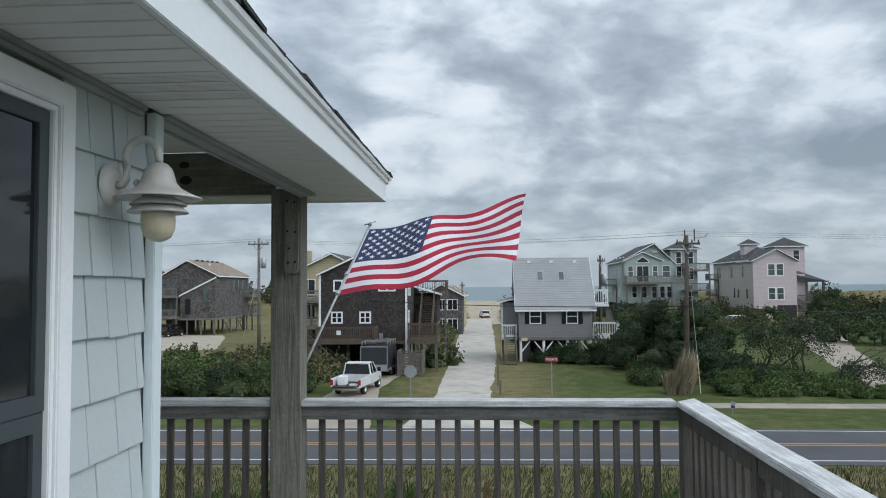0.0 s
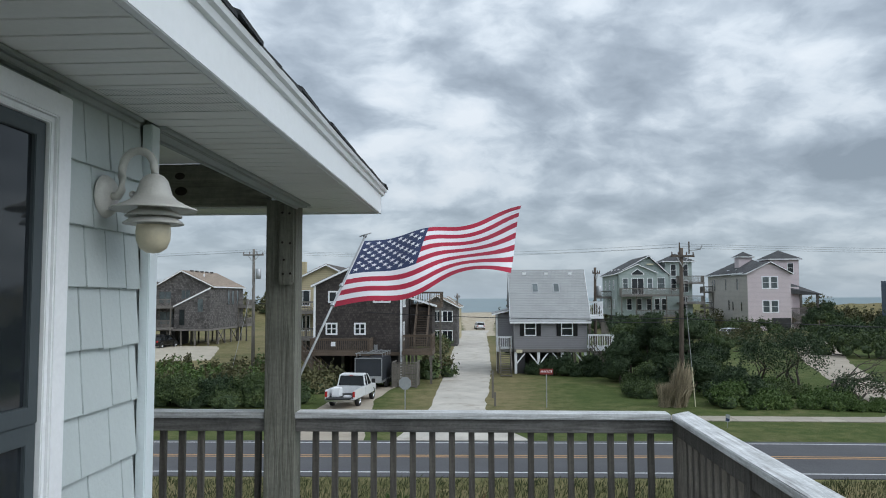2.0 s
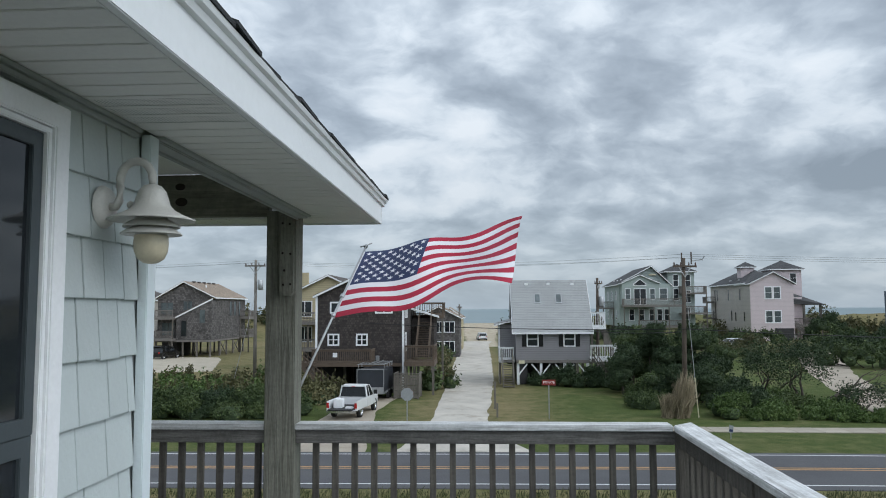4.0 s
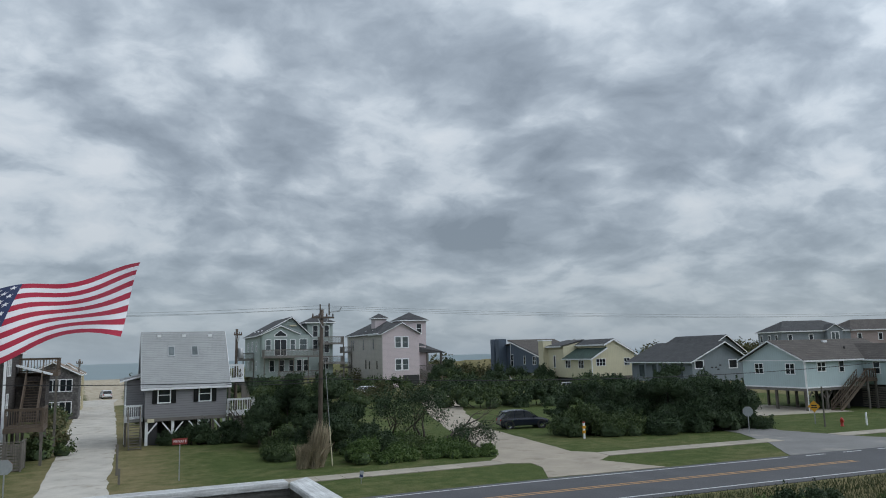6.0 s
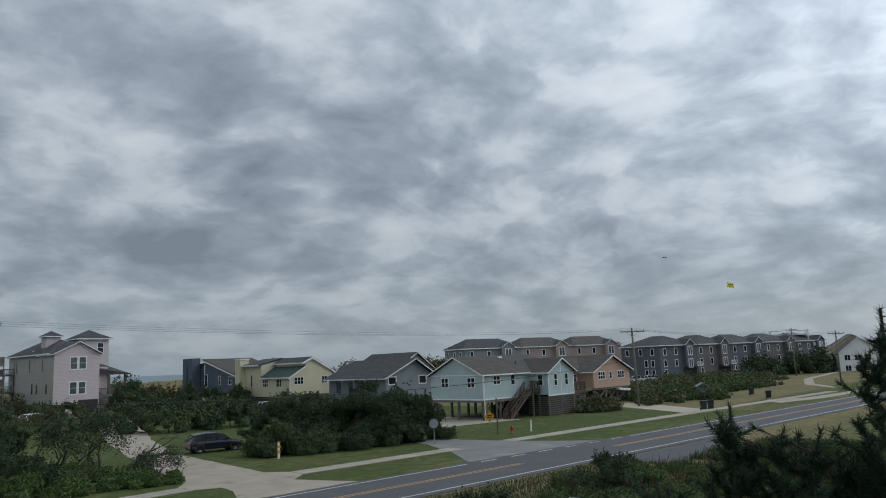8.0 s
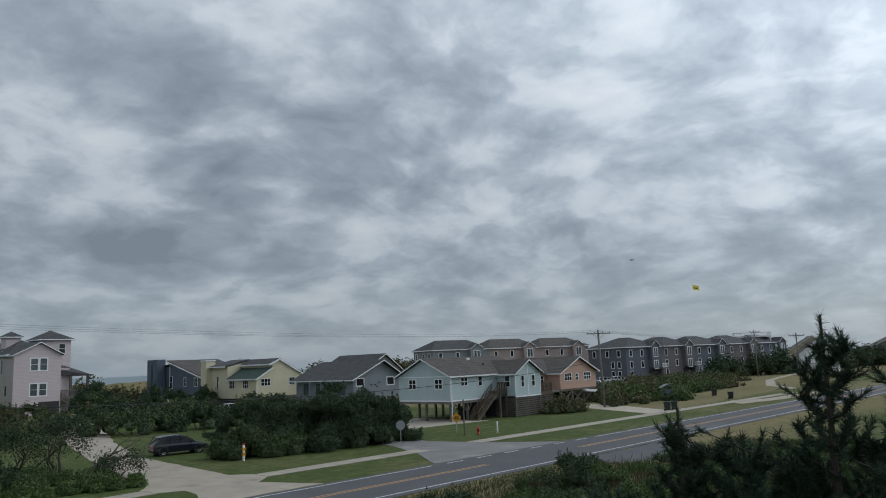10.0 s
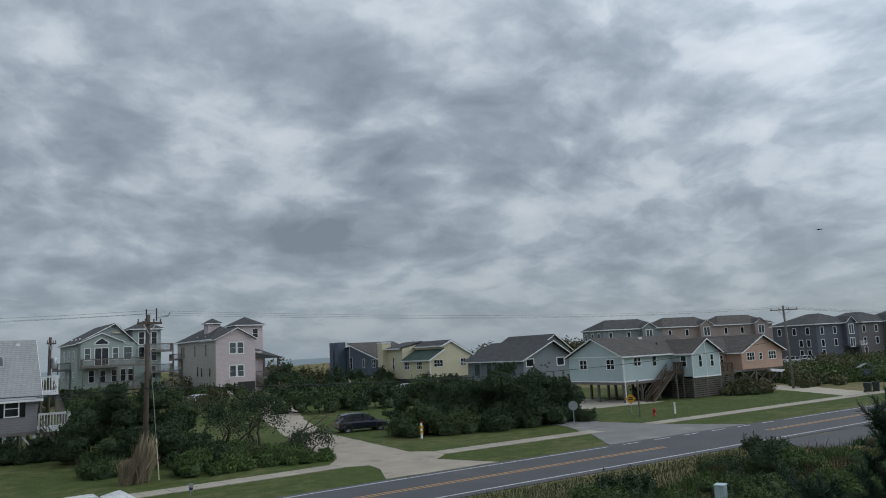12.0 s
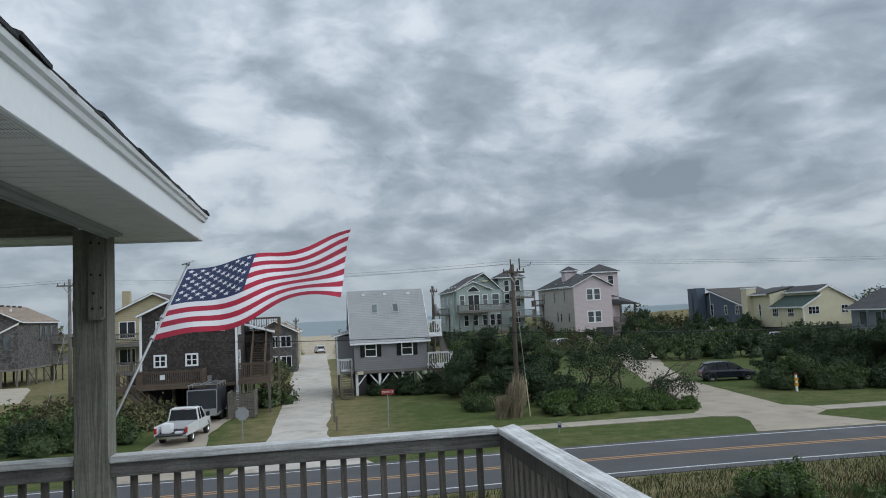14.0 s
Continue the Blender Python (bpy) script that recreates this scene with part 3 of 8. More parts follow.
apron("driveway_6", [(84, 38.4), (89.3, 37.7), (96.4, 47.6), (102, 58.6), (100, 60), (92, 50.5), (86.5, 42)], SAND, 0.014, "sandy track")
apron("driveway_7", [(101.8, 34.0), (112, 31.4), (131, 29.9), (131, 31.9), (112.5, 34.2), (108.6, 37.6), (105, 37)], CONCRETE, 0.015, "pale concrete driveway apron")
apron("street_3", [(139, 37.5), (141.5, 37.5), (154, 44.6), (180, 52.4), (262, 62.5), (330, 66), (330, 67.6), (261, 64.2), (179, 54.0), (152.5, 46)], CONCRETE, 0.016, "pale road to the far cottages")
apron("car_park", [(160, 88), (190, 80), (215, 74), (262, 64), (266, 72), (215, 84), (190, 92), (165, 98)], ASPHALT, 0.018, "far car park")


def walkway():
    """Concrete walk of separate slabs along the far side of the road."""
    floor = thing("pavement", (0, 0, 0), 0, "pale concrete walk of cast slabs", "", "", "structure")
    slab = B().box(-0.74, 0.74, -0.85, 0.85, 0.0, 0.045)
    me = mesh_of("slab", slab, WALKWAY, 0.01)
    x = 8.6
    while x < 128:
        y = 43.6 + 0.25 * math.sin(x * 0.2) if x < 26 else 43.4 + (x - 26) * -0.083 - 0.35
        if not (25.0 < x < 31.3 or 46.5 < x < 53.5):
            s = new("slab", me)
            s.parent = floor
            s.matrix_basis = pose(x, y, 0, 0, 0, 0 if x < 26 else -4.7)
        x += 1.5


walkway()

# ---- the porch: wall, window, eaves, post, rail ----
TURN = -1.3          # the porch stands a little turned to the world's axes
WALL_X = -1.127
EAVE_Z = 7.6
FLOOR_Z = 5.33


def porch(x, y, z):
    return pose(0, 0, 0, 0, 0, TURN) @ Vector((x, y, z))


def porch_thing(name, at, label, category, group="", kind=""):
    return thing(name, porch(*at), TURN, label, category, group, kind)


def wall_and_shakes():
    wall = thing("wall_east", porch(0, 0, 0), TURN, "pale green shake siding on the porch wall", "", "", "structure")
    b = B()
    x0, x1 = WALL_X - 0.17, WALL_X - 0.02
    b.box(x0, x1, -2.4, 0.55, 0, 7.9).box(x0, x1, 1.84, 2.465, 0, 7.9)
    b.box(x0, x1, 0.55, 1.84, 0, 5.85).box(x0, x1, 0.55, 1.84, 7.47, 7.9)
    part("sheathing", b, FRIEZE, wall)
    rng = random.Random(4)
    z, row = 7.393, 0
    shapes = {}

    def shake(y0, y1, zb, zt):
        w = round(y1 - y0, 2)
        key = (w, round(zt - zb, 3))
        if key not in shapes:
            g = 0.0022
            h = zt - zb + 0.02
            p = B()
            p.add([(0.004, g, 0), (0.004, w - g, 0), (0.026, w - g, 0), (0.026, g, 0), (0.0, g, h), (0.0, w - g, h), (0.009, w - g, h), (0.009, g, h)],
                  [(0, 1, 2, 3), (7, 6, 5, 4), (3, 2, 6, 7), (0, 4, 5, 1), (0, 3, 7, 4), (1, 5, 6, 2)])
            shapes[key] = mesh_of("shake", p, SHAKE, 0.0015)
        s = new("shake", shapes[key])
        s.parent = wall
        s.matrix_basis = pose(WALL_X - 0.024 + rng.uniform(-0.001, 0.001), y0, zb + rng.uniform(-0.003, 0.003), 0, 0, 0)

    while z > 5.2:
        edges = [1.93]
        while edges[-1] < 2.40:
            edges.append(round(min(edges[-1] + rng.choice([0.09, 0.12, 0.14, 0.15, 0.17, 0.2]), 2.41), 2))
        if edges[-1] - edges[-2] < 0.05:
            edges.pop(-2)
        top = z + 0.18 if row else 7.585
        for a, c in zip(edges, edges[1:]):
            shake(a, c, z, top)
        z -= 0.1795
        row += 1
    part("corner_board", B().box(WALL_X - 0.01, WALL_X + 0.024, 2.419, 2.482, 0, EAVE_Z - 0.01).box(-1.30, WALL_X - 0.01, 2.466, 2.482, 0, EAVE_Z - 0.01), CORNER, wall, "pale blue-white corner board", 0.003)
    part("frieze_board", B().box(WALL_X - 0.02, WALL_X + 0.006, -2.4, 2.375, 7.568, 7.585).box(WALL_X - 0.02, WALL_X + 0.018, -2.4, 2.375, 7.586, 7.599), FRIEZE, wall, "grey moulding under the soffit", 0.003)


wall_and_shakes()


def porch_window():
    w = thing("window_1", porch(0, 0, 0), TURN, "white-framed double-hung window with dark glass", "", "", "structure")
    X = WALL_X
    side = lambda u, o, z: (X + o, u, z)
    part("trim", lattice(side, [(0.43, 1), (0.50, 0), (1.866, 1), (1.932, 0)], [(5.80, 0), (7.478, 1), (7.543, 0)], -0.02, 0.026), WHITE, w, "white window trim", 0.004)
    part("window_sill", B().box(X - 0.02, X + 0.045, 0.40, 1.945, 5.72, 5.799), WHITE, w, "white sill", 0.004)
    part("window_frame", lattice(side, [(0.501, 1), (0.525, 0), (1.847, 1), (1.865, 0)], [(5.80, 1), (5.83, 0), (7.460, 1), (7.477, 0)], -0.018, 0.016), WHITE, w, "white inner frame", 0.003)
    sash = part("sash", lattice(side, [(0.526, 1), (0.565, 0), (1.803, 1), (1.846, 0)], [(6.69, 1), (6.735, 0), (7.42, 1), (7.459, 0)], -0.018, 0.004), SASH, w, "dark grey upper sash", 0.002)
    part("pane", B().box(X - 0.012, X - 0.007, 0.565, 1.803, 6.735, 7.42), GLASS, sash)
    sash = part("sash", lattice(side, [(0.526, 1), (0.565, 0), (1.803, 1), (1.846, 0)], [(5.831, 1), (5.90, 0), (6.64, 1), (6.689, 0)], -0.018, 0.001), SASH, w, "dark grey lower sash", 0.002)
    part("pane", B().box(X - 0.014, X - 0.009, 0.565, 1.803, 5.90, 6.64), GLASS, sash)
    cur = B()
    n = 60
    pts = [(X - 0.26 + 0.03 * math.sin(i * 0.9), 0.45 + 1.5 * i / n) for i in range(n + 1)]
    cur.add([(x, y, z) for x, y in pts for z in (5.7, 7.5)], [(2 * i, 2 * i + 2, 2 * i + 3, 2 * i + 1) for i in range(n)])
    part("curtain", cur, CURTAIN, w, "grey drawn curtain")


porch_window()


def eaves():
    """Soffit panels, fascia, crown and the torn edge of the roof shingles."""
    s = B()
    y = -2.4
    while y < 5.10:
        s.box(WALL_X + 0.012, -0.716, y + 0.004, min(y + 0.096, 5.13), EAVE_Z, EAVE_Z + 0.012)
        y += 0.1
    s.box(WALL_X + 0.012, -0.716, -2.4, 5.13, EAVE_Z + 0.008, EAVE_Z + 0.02)
    x = -4.3
    while x < WALL_X - 0.05:
        s.box(x + 0.004, min(x + 0.096, WALL_X + 0.01), 4.86, 5.125, EAVE_Z, EAVE_Z + 0.012)
        x += 0.1
    s.box(-4.3, WALL_X + 0.01, 4.86, 5.125, EAVE_Z + 0.008, EAVE_Z + 0.02)
    s.box(-4.3, WALL_X - 0.05, 2.47, 4.72, 7.88, 7.90)
    structure("ceiling", s, SOFFIT, "pale grooved vinyl soffit", 0.0015, False, TURN)
    vent = B()
    for k in range(3):
        y = 2.02 + 0.1 * k
        for i in range(34):
            for j in range(6):
                vent.box(WALL_X + 0.03 + i * 0.0112, WALL_X + 0.0345 + i * 0.0112, y + 0.012 + j * 0.013, y + 0.0165 + j * 0.013, EAVE_Z - 0.0006, EAVE_Z + 0.001)
    structure("soffit_vent", vent, FRIEZE, "perforated soffit vent holes", 0, False, TURN)
    f = B()
    f.box(-0.716, -0.694, -2.4, 5.15, EAVE_Z - 0.012, 7.735).box(-4.3, -0.716, 5.128, 5.15, EAVE_Z - 0.012, 7.735)
    f.box(-0.724, -0.716, -2.4, 5.128, EAVE_Z - 0.012, EAVE_Z + 0.006)
    structure("fascia", f, FASCIA, "white painted fascia board", 0.003, False, TURN)
    c = B()
    c.prism([(-0.696, 7.715), (-0.680, 7.72), (-0.674, 7.738), (-0.662, 7.746), (-0.657, 7.760), (-0.696, 7.760)], "y", -2.4, 5.19)
    c.box(-0.696, -0.662, -2.4, 5.175, 7.760, 7.768)
    structure("trim", c, FASCIA, "white crown moulding and drip edge", 0.0, False, TURN)
    roof = thing("roof", porch(0, 0, 0), TURN, "black asphalt shingle roof with a ragged edge", "", "", "structure")
    part("roof_deck", B().prism([(-0.665, 7.765), (-4.3, 9.19), (-4.3, 9.11), (-0.72, 7.74)], "y", -2.4, 5.16), FRIEZE, roof)
    rng = random.Random(9)
    y = -2.4
    while y < 5.2:
        w = rng.uniform(0.22, 0.34)
        lift, out = rng.uniform(0, 0.010), rng.uniform(-0.012, 0.012)
        t = B()
        e = min(y + w, 5.215)
        t.add([(-0.656 + out, y, 7.766 + lift), (-0.656 + out * 0.4, e, 7.765), (-0.656 + out * 0.4, e, 7.779), (-0.656 + out, y, 7.780 + lift),
               (-1.2, y, 8.004), (-1.2, e, 8.004), (-1.2, e, 8.02), (-1.2, y, 8.02)],
              [(0, 1, 2, 3), (7, 6, 5, 4), (3, 2, 6, 7), (0, 4, 5, 1), (0, 3, 7, 4), (1, 5, 6, 2)])
        part("shingle", t, SHINGLE_EDGE, roof)
        y += w - 0.004
    part("shingle_field", B().prism([(-1.15, 7.995), (-4.3, 9.235), (-4.3, 9.21), (-1.15, 7.98)], "y", -2.4, 5.2), SHINGLE_EDGE, roof)


eaves()


def porch_post():
    p = porch_thing("porch_post", (0, 0, 0), "weathered square timber post holding the porch roof", "post")
    part("shaft", B().box(-1.372, -1.182, 4.68, 4.87, 0, EAVE_Z + 0.03), POST, p, "", 0.006)
    scab = part("scab_plate", B().prism([(-1.277, 7.60), (-1.188, 7.60), (-1.188, 7.105), (-1.200, 7.085), (-1.265, 7.085), (-1.277, 7.105)], "y", 4.642, 4.679), POST, p, "bolted timber plate", 0.004)
    for x, z in ((-1.258, 7.545), (-1.212, 7.54), (-1.256, 7.355), (-1.206, 7.35), (-1.245, 7.245), (-1.250, 7.155), (-1.204, 7.158)):
        part("bolt", B().lathe([(0.0, 0.006), (0.006, 0.005), (0.008, 0.0)], n=10), BOLT, scab).matrix_basis = pose(x, 4.641, z, 90, 0, 0)
    b = porch_thing("porch_beam", (0, 0, 0), "dark stained timber beam under the porch ceiling", "beam")
    part("front_beam", B().box(-4.3, -1.372, 4.72, 4.80, 7.605, 7.879), BEAM, b, "", 0.004)
    part("side_beam", B().box(-1.165, -1.105, 2.484, 4.679, 7.578, 7.879), FRIEZE, b, "vinyl-clad side beam", 0.004)
    part("side_trim", B().box(-1.104, -1.085, 2.484, 4.679, 7.586, 7.599).box(-1.18, -1.166, 2.484, 4.679, 7.570, 7.6), FRIEZE, b, "grey trim strip", 0.002)
    for x, z, r in ((-1.96, 7.80, 0.028), (-1.95, 7.70, 0.034)):
        part("knot", B().lathe([(0.0, 0.003), (r, 0.002), (r * 1.05, 0.0)], n=16), BOLT, b, "dark knot").matrix_basis = pose(x, 4.719, z, 90, 0, 0) @ Matrix.Diagonal((1.15, 0.8, 1, 1))


porch_post()


def porch_rail():
    r = porch_thing("porch_railing", (0, 0, FLOOR_Z), "weathered grey wooden porch railing with square balusters", "railing")
    f = FLOOR_Z
    # cap boards carry painted top light over their weathering
    part("cap_rail", B().box(-1.181, 1.166, 4.70, 4.842, 6.242 - f, 6.28 - f), WOOD_CAP_X, r, "silvered cap board with light from above put into its colour", 0.005)
    part("cap_rail", B().box(-4.3, -1.373, 4.70, 4.842, 6.242 - f, 6.28 - f), WOOD_CAP_X, r, "silvered cap board with light from above put into its colour", 0.005)
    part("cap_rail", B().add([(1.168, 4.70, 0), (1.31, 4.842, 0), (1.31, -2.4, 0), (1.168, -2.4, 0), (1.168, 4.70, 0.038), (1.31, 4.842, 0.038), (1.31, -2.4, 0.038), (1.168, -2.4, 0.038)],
         [(0, 1, 2, 3), (7, 6, 5, 4), (0, 4, 5, 1), (1, 5, 6, 2), (2, 6, 7, 3), (3, 7, 4, 0)]), WOOD_CAP_Y, r, "silvered cap board with light from above put into its colour", 0.005).location = (0, 0, 6.243 - f)
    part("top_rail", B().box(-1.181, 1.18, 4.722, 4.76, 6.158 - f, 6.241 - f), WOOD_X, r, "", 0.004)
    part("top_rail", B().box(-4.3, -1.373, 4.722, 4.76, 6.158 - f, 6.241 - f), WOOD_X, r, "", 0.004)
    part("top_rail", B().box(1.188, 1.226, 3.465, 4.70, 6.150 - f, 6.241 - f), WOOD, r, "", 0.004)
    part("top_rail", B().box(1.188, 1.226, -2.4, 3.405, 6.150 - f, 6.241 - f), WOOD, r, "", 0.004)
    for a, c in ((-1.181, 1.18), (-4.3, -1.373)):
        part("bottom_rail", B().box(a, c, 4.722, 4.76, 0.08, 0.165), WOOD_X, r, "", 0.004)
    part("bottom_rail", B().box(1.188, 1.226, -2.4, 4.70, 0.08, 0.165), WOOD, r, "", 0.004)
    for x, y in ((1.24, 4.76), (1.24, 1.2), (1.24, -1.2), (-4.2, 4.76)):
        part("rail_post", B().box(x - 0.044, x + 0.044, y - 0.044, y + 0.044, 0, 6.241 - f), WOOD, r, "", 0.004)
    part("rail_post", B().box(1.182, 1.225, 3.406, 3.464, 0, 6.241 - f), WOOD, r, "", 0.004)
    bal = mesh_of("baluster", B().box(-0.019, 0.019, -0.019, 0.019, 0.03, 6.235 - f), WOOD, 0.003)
    x = 1.055
    while x > -4.2:
        if not (-1.40 < x < -1.15):
            o = new("baluster", bal)
            o.parent = r
            o.matrix_basis = pose(x, 4.782, 0)
        x -= 0.1245
    y = 4.60
    while y > -2.3:
        o = new("baluster", bal)
        o.parent = r
        o.matrix_basis = pose(1.248, y, 0)
        y -= 0.1245
    # unseen floor; its pale boards act as a reflector for the eaves
    d = thing("floor", porch(0, 0, 0), TURN, "unseen weathered porch floor boards, paled to bounce light up", "", "", "structure")
    board = mesh_of("plank", B().box(-4.3, 1.30, 0, 0.136, FLOOR_Z - 0.04, FLOOR_Z), DECK_BOUNCE, 0.004)
    short = mesh_of("plank", B().box(WALL_X, 1.30, 0, 0.136, FLOOR_Z - 0.04, FLOOR_Z), DECK_BOUNCE, 0.004)
    y = -2.4
    while y < 4.75:
        o = new("plank", board if y > 2.54 else short)
        o.parent = d
        o.matrix_basis = pose(0, y, 0)
        y += 0.142
    part("rim_joist", B().box(-4.3, 1.31, 4.80, 4.842, FLOOR_Z - 0.3, FLOOR_Z - 0.041).box(1.27, 1.31, -2.4, 4.80, FLOOR_Z - 0.3, FLOOR_Z - 0.041), WOOD_X, d)
    for x, y in ((1.2, 4.6), (1.2, 1.2), (1.2, -2.2), (-4.2, 4.6)):
        part("piling", B().box(x - 0.1, x + 0.1, y - 0.1, y + 0.1, 0, FLOOR_Z - 0.041), PILING, d)
    structure("wall_north", B().box(-4.3, -1.30, 2.33, 2.465, 0, 7.879), SIDING_GREY, "plain end wall of the house", 0, False, TURN)
    structure("wall_west", B().box(-4.45, -4.301, -2.4, 2.465, 0, 7.88), SIDING_GREY, "plain far wall of the house", 0, False, TURN)


porch_rail()


def wall_lamp():
    """Goose-neck porch lamp with stacked shades and a jelly-jar glass."""
    lamp = porch_thing("porch_lamp", (WALL_X, 2.165, 7.31), "cream enamelled gooseneck porch lamp on the wall", "lamp")
    plate = part("back_plate", B().lathe([(0.0, 0.022), (0.040, 0.022), (0.056, 0.016), (0.063, 0.006), (0.065, 0.0)], n=28), LAMP, lamp, "", 0, True)
    plate.matrix_basis = pose(0.0, 0, 0, 0, 90, 0)
    X = 0.150
    pts = [(0.02, 0, 0.0), (0.038, 0, 0.0), (0.050, 0, 0.02), (0.050, 0, 0.06)]
    for k in range(9):
        a = math.pi * (1 - k / 8)
        pts.append((0.100 + 0.050 * math.cos(a), 0, 0.082 + 0.056 * math.sin(a)))
    pts.append((X, 0, 0.055))
    part("arm", B().tube(pts, 0.0125, 12), LAMP, lamp, "curved arm", 0, True)
    part("knob", B().lathe([(0.0, 0.02), (0.010, 0.016), (0.012, 0.008), (0.007, 0.0)], n=14), LAMP, lamp).matrix_basis = pose(0.075, 0, 0.005, 0, 90, 0)
    hood = part("hood", B().lathe([(0.013, 0.066), (0.026, 0.061), (0.039, 0.046), (0.047, 0.022), (0.052, 0.004), (0.066, -0.012), (0.092, -0.026), (0.124, -0.039), (0.127, -0.044), (0.116, -0.042), (0.08, -0.028), (0.05, -0.018)], n=36), LAMP, lamp, "bell-shaped hood", 0, True)
    hood.matrix_basis = pose(X, 0, 0)
    part("socket", B().lathe([(0.0, -0.012), (0.046, -0.014), (0.046, -0.10), (0.0, -0.10)], n=24), LAMP, hood, "", 0, True)
    for z, r in ((-0.052, 0.082), (-0.074, 0.088)):
        part("shade_ring", B().lathe([(0.05, z + 0.012), (r * 0.8, z + 0.004), (r, z - 0.009), (r * 0.99, z - 0.012), (r * 0.78, z - 0.001), (0.05, z + 0.006)], n=32), LAMP, lamp, "", 0, True).matrix_basis = pose(X, 0, 0)
    part("jar", B().lathe([(0.048, -0.088), (0.050, -0.11), (0.048, -0.135), (0.038, -0.158), (0.02, -0.17), (0.0, -0.173)], n=28), LAMP_GLASS, lamp, "yellowed frosted glass jar", 0, True).matrix_basis = pose(X, 0, 0)


wall_lamp()


def flag():
    """A striped flag flying from a short slanting pole on the porch post."""
    f = thing("flag", (-1.18, 4.95, 6.36), 0, "red, white and blue starred flag flying from a slim slanting pole", "flag")
    base = Vector((-1.18, 4.95, 6.36))
    h0, h1 = Vector(FLAG_LOW) - base, Vector(FLAG_HIGH) - base
    along = (h1 - h0).normalized()
    foot, tip = h0 - along * 0.98, h1 + along * 0.07
    pole = part("pole", B().tube([foot, tip], [0.0095, 0.008], 12), STEEL, f, "pale metal flag pole", 0, True)
    part("finial", B().tube([tip, tip + along * 0.02, tip + along * 0.03], [0.016, 0.016, 0.004], 10).beam(tip + Vector((-0.045, -0.01, 0.0)), tip + Vector((0.055, 0.01, 0.035)), 0.012, 0.01), STEEL, pole, "", 0, True)
    for k in (0.02, 0.5):
        part("clip", B().tube([h0 + along * k * 0.5, h0 + along * (k * 0.5 + 0.035)], 0.019, 10), STEEL, pole)
    part("bracket", B().beam(foot - along * 0.03, foot + along * 0.12, 0.035, 0.035).beam((-0.02, -0.09, 0.0), foot, 0.05, 0.08), STEEL, f)
    fly = Vector(FLY)
    side = Vector((0.12, -0.98, 0.1))

    def at(u, v, out=0.0):
        """u along the fly, v up the hoist, both from 0 to 1."""
        p = h0 + (h1 - h0) * v + fly * u
        sway = 0.11 * u * math.sin(7.6 * u - 1.7 * v + 0.6) + 0.05 * u * math.sin(15.0 * u + 3.4 * v)
        lift = 0.07 * u * math.sin(5.4 * u + 3.6) + 0.03 * u * u * (1 - v) + 0.06 * u * math.sin(11 * u + 3.6 * v)
        lean = (h1 - h0).cross(fly).normalized()
        return p + side * (sway * 2.0) + Vector((0, 0, lift)) - Vector((0.10, 0, 0)) * u * (1 - v) * 0.4 + lean * out

    def cloth(u0, u1, v0, v1, nu, nv, out=0.0):
        b = B()
        for i in range(nu + 1):
            for j in range(nv + 1):
                b.v.append(tuple(at(u0 + (u1 - u0) * i / nu, v0 + (v1 - v0) * j / nv, out)))
        b.f = [(i * (nv + 1) + j, (i + 1) * (nv + 1) + j, (i + 1) * (nv + 1) + j + 1, i * (nv + 1) + j + 1) for i in range(nu) for j in range(nv)]
        return b

    for k in range(13):
        u0 = 0.40 if k > 5 else 0.0
        part("stripe", cloth(u0 + 0.012, 1.0, k / 13, (k + 1) / 13, 48, 3), RED if k % 2 == 0 else CLOTH_WHITE, f, "", 0, True)
    part("header", cloth(0.0, 0.012, 0, 1, 1, 24, 0.001), CLOTH_WHITE, f, "white hoist band", 0, True)
    canton = part("canton", cloth(0.012, 0.412, 6 / 13, 1, 24, 16), NAVY, f, "dark blue starred field", 0, True)
    for row in range(9):
        for c in range(6 if row % 2 == 0 else 5):
            uc = 0.012 + 0.4 * (2 * c + (1 if row % 2 == 0 else 2)) / 12
            vc = 1 - (7 / 13) * (row + 1) / 10
            b = B()
            ring = []
            for s in range(10):
                a, r = math.pi * s / 5, (0.0305 if s % 2 == 0 else 0.0122)
                ring.append(tuple(at(uc + r * math.sin(a) / 1.55, vc + r * math.cos(a) / 0.92, STAR_OUT)))
            mid = tuple(at(uc, vc, STAR_OUT))
            b.add([mid] + ring, [(0, s + 1, (s + 1) % 10 + 1) for s in range(10)])
            part("star", b, CLOTH_WHITE, canton)


flag()

# ---- houses across the road ----


def wall_slot(face, W, Dp):
    """Maps (u, out, z) on a face of a house (S front, W left, E right side) to its own axes."""
    if face == "S":
        return lambda u, o, z: (u, -o, z)
    if face == "W":
        return lambda u, o, z: (-o, u, z)
    return lambda u, o, z: (W + o, u, z)


def fbox(b, P, u0, u1, o0, o1, z0, z1):
    a, c = P(u0, o0, z0), P(u1, o1, z1)
    return b.box(min(a[0], c[0]), max(a[0], c[0]), min(a[1], c[1]), max(a[1], c[1]), min(a[2], c[2]), max(a[2], c[2]))


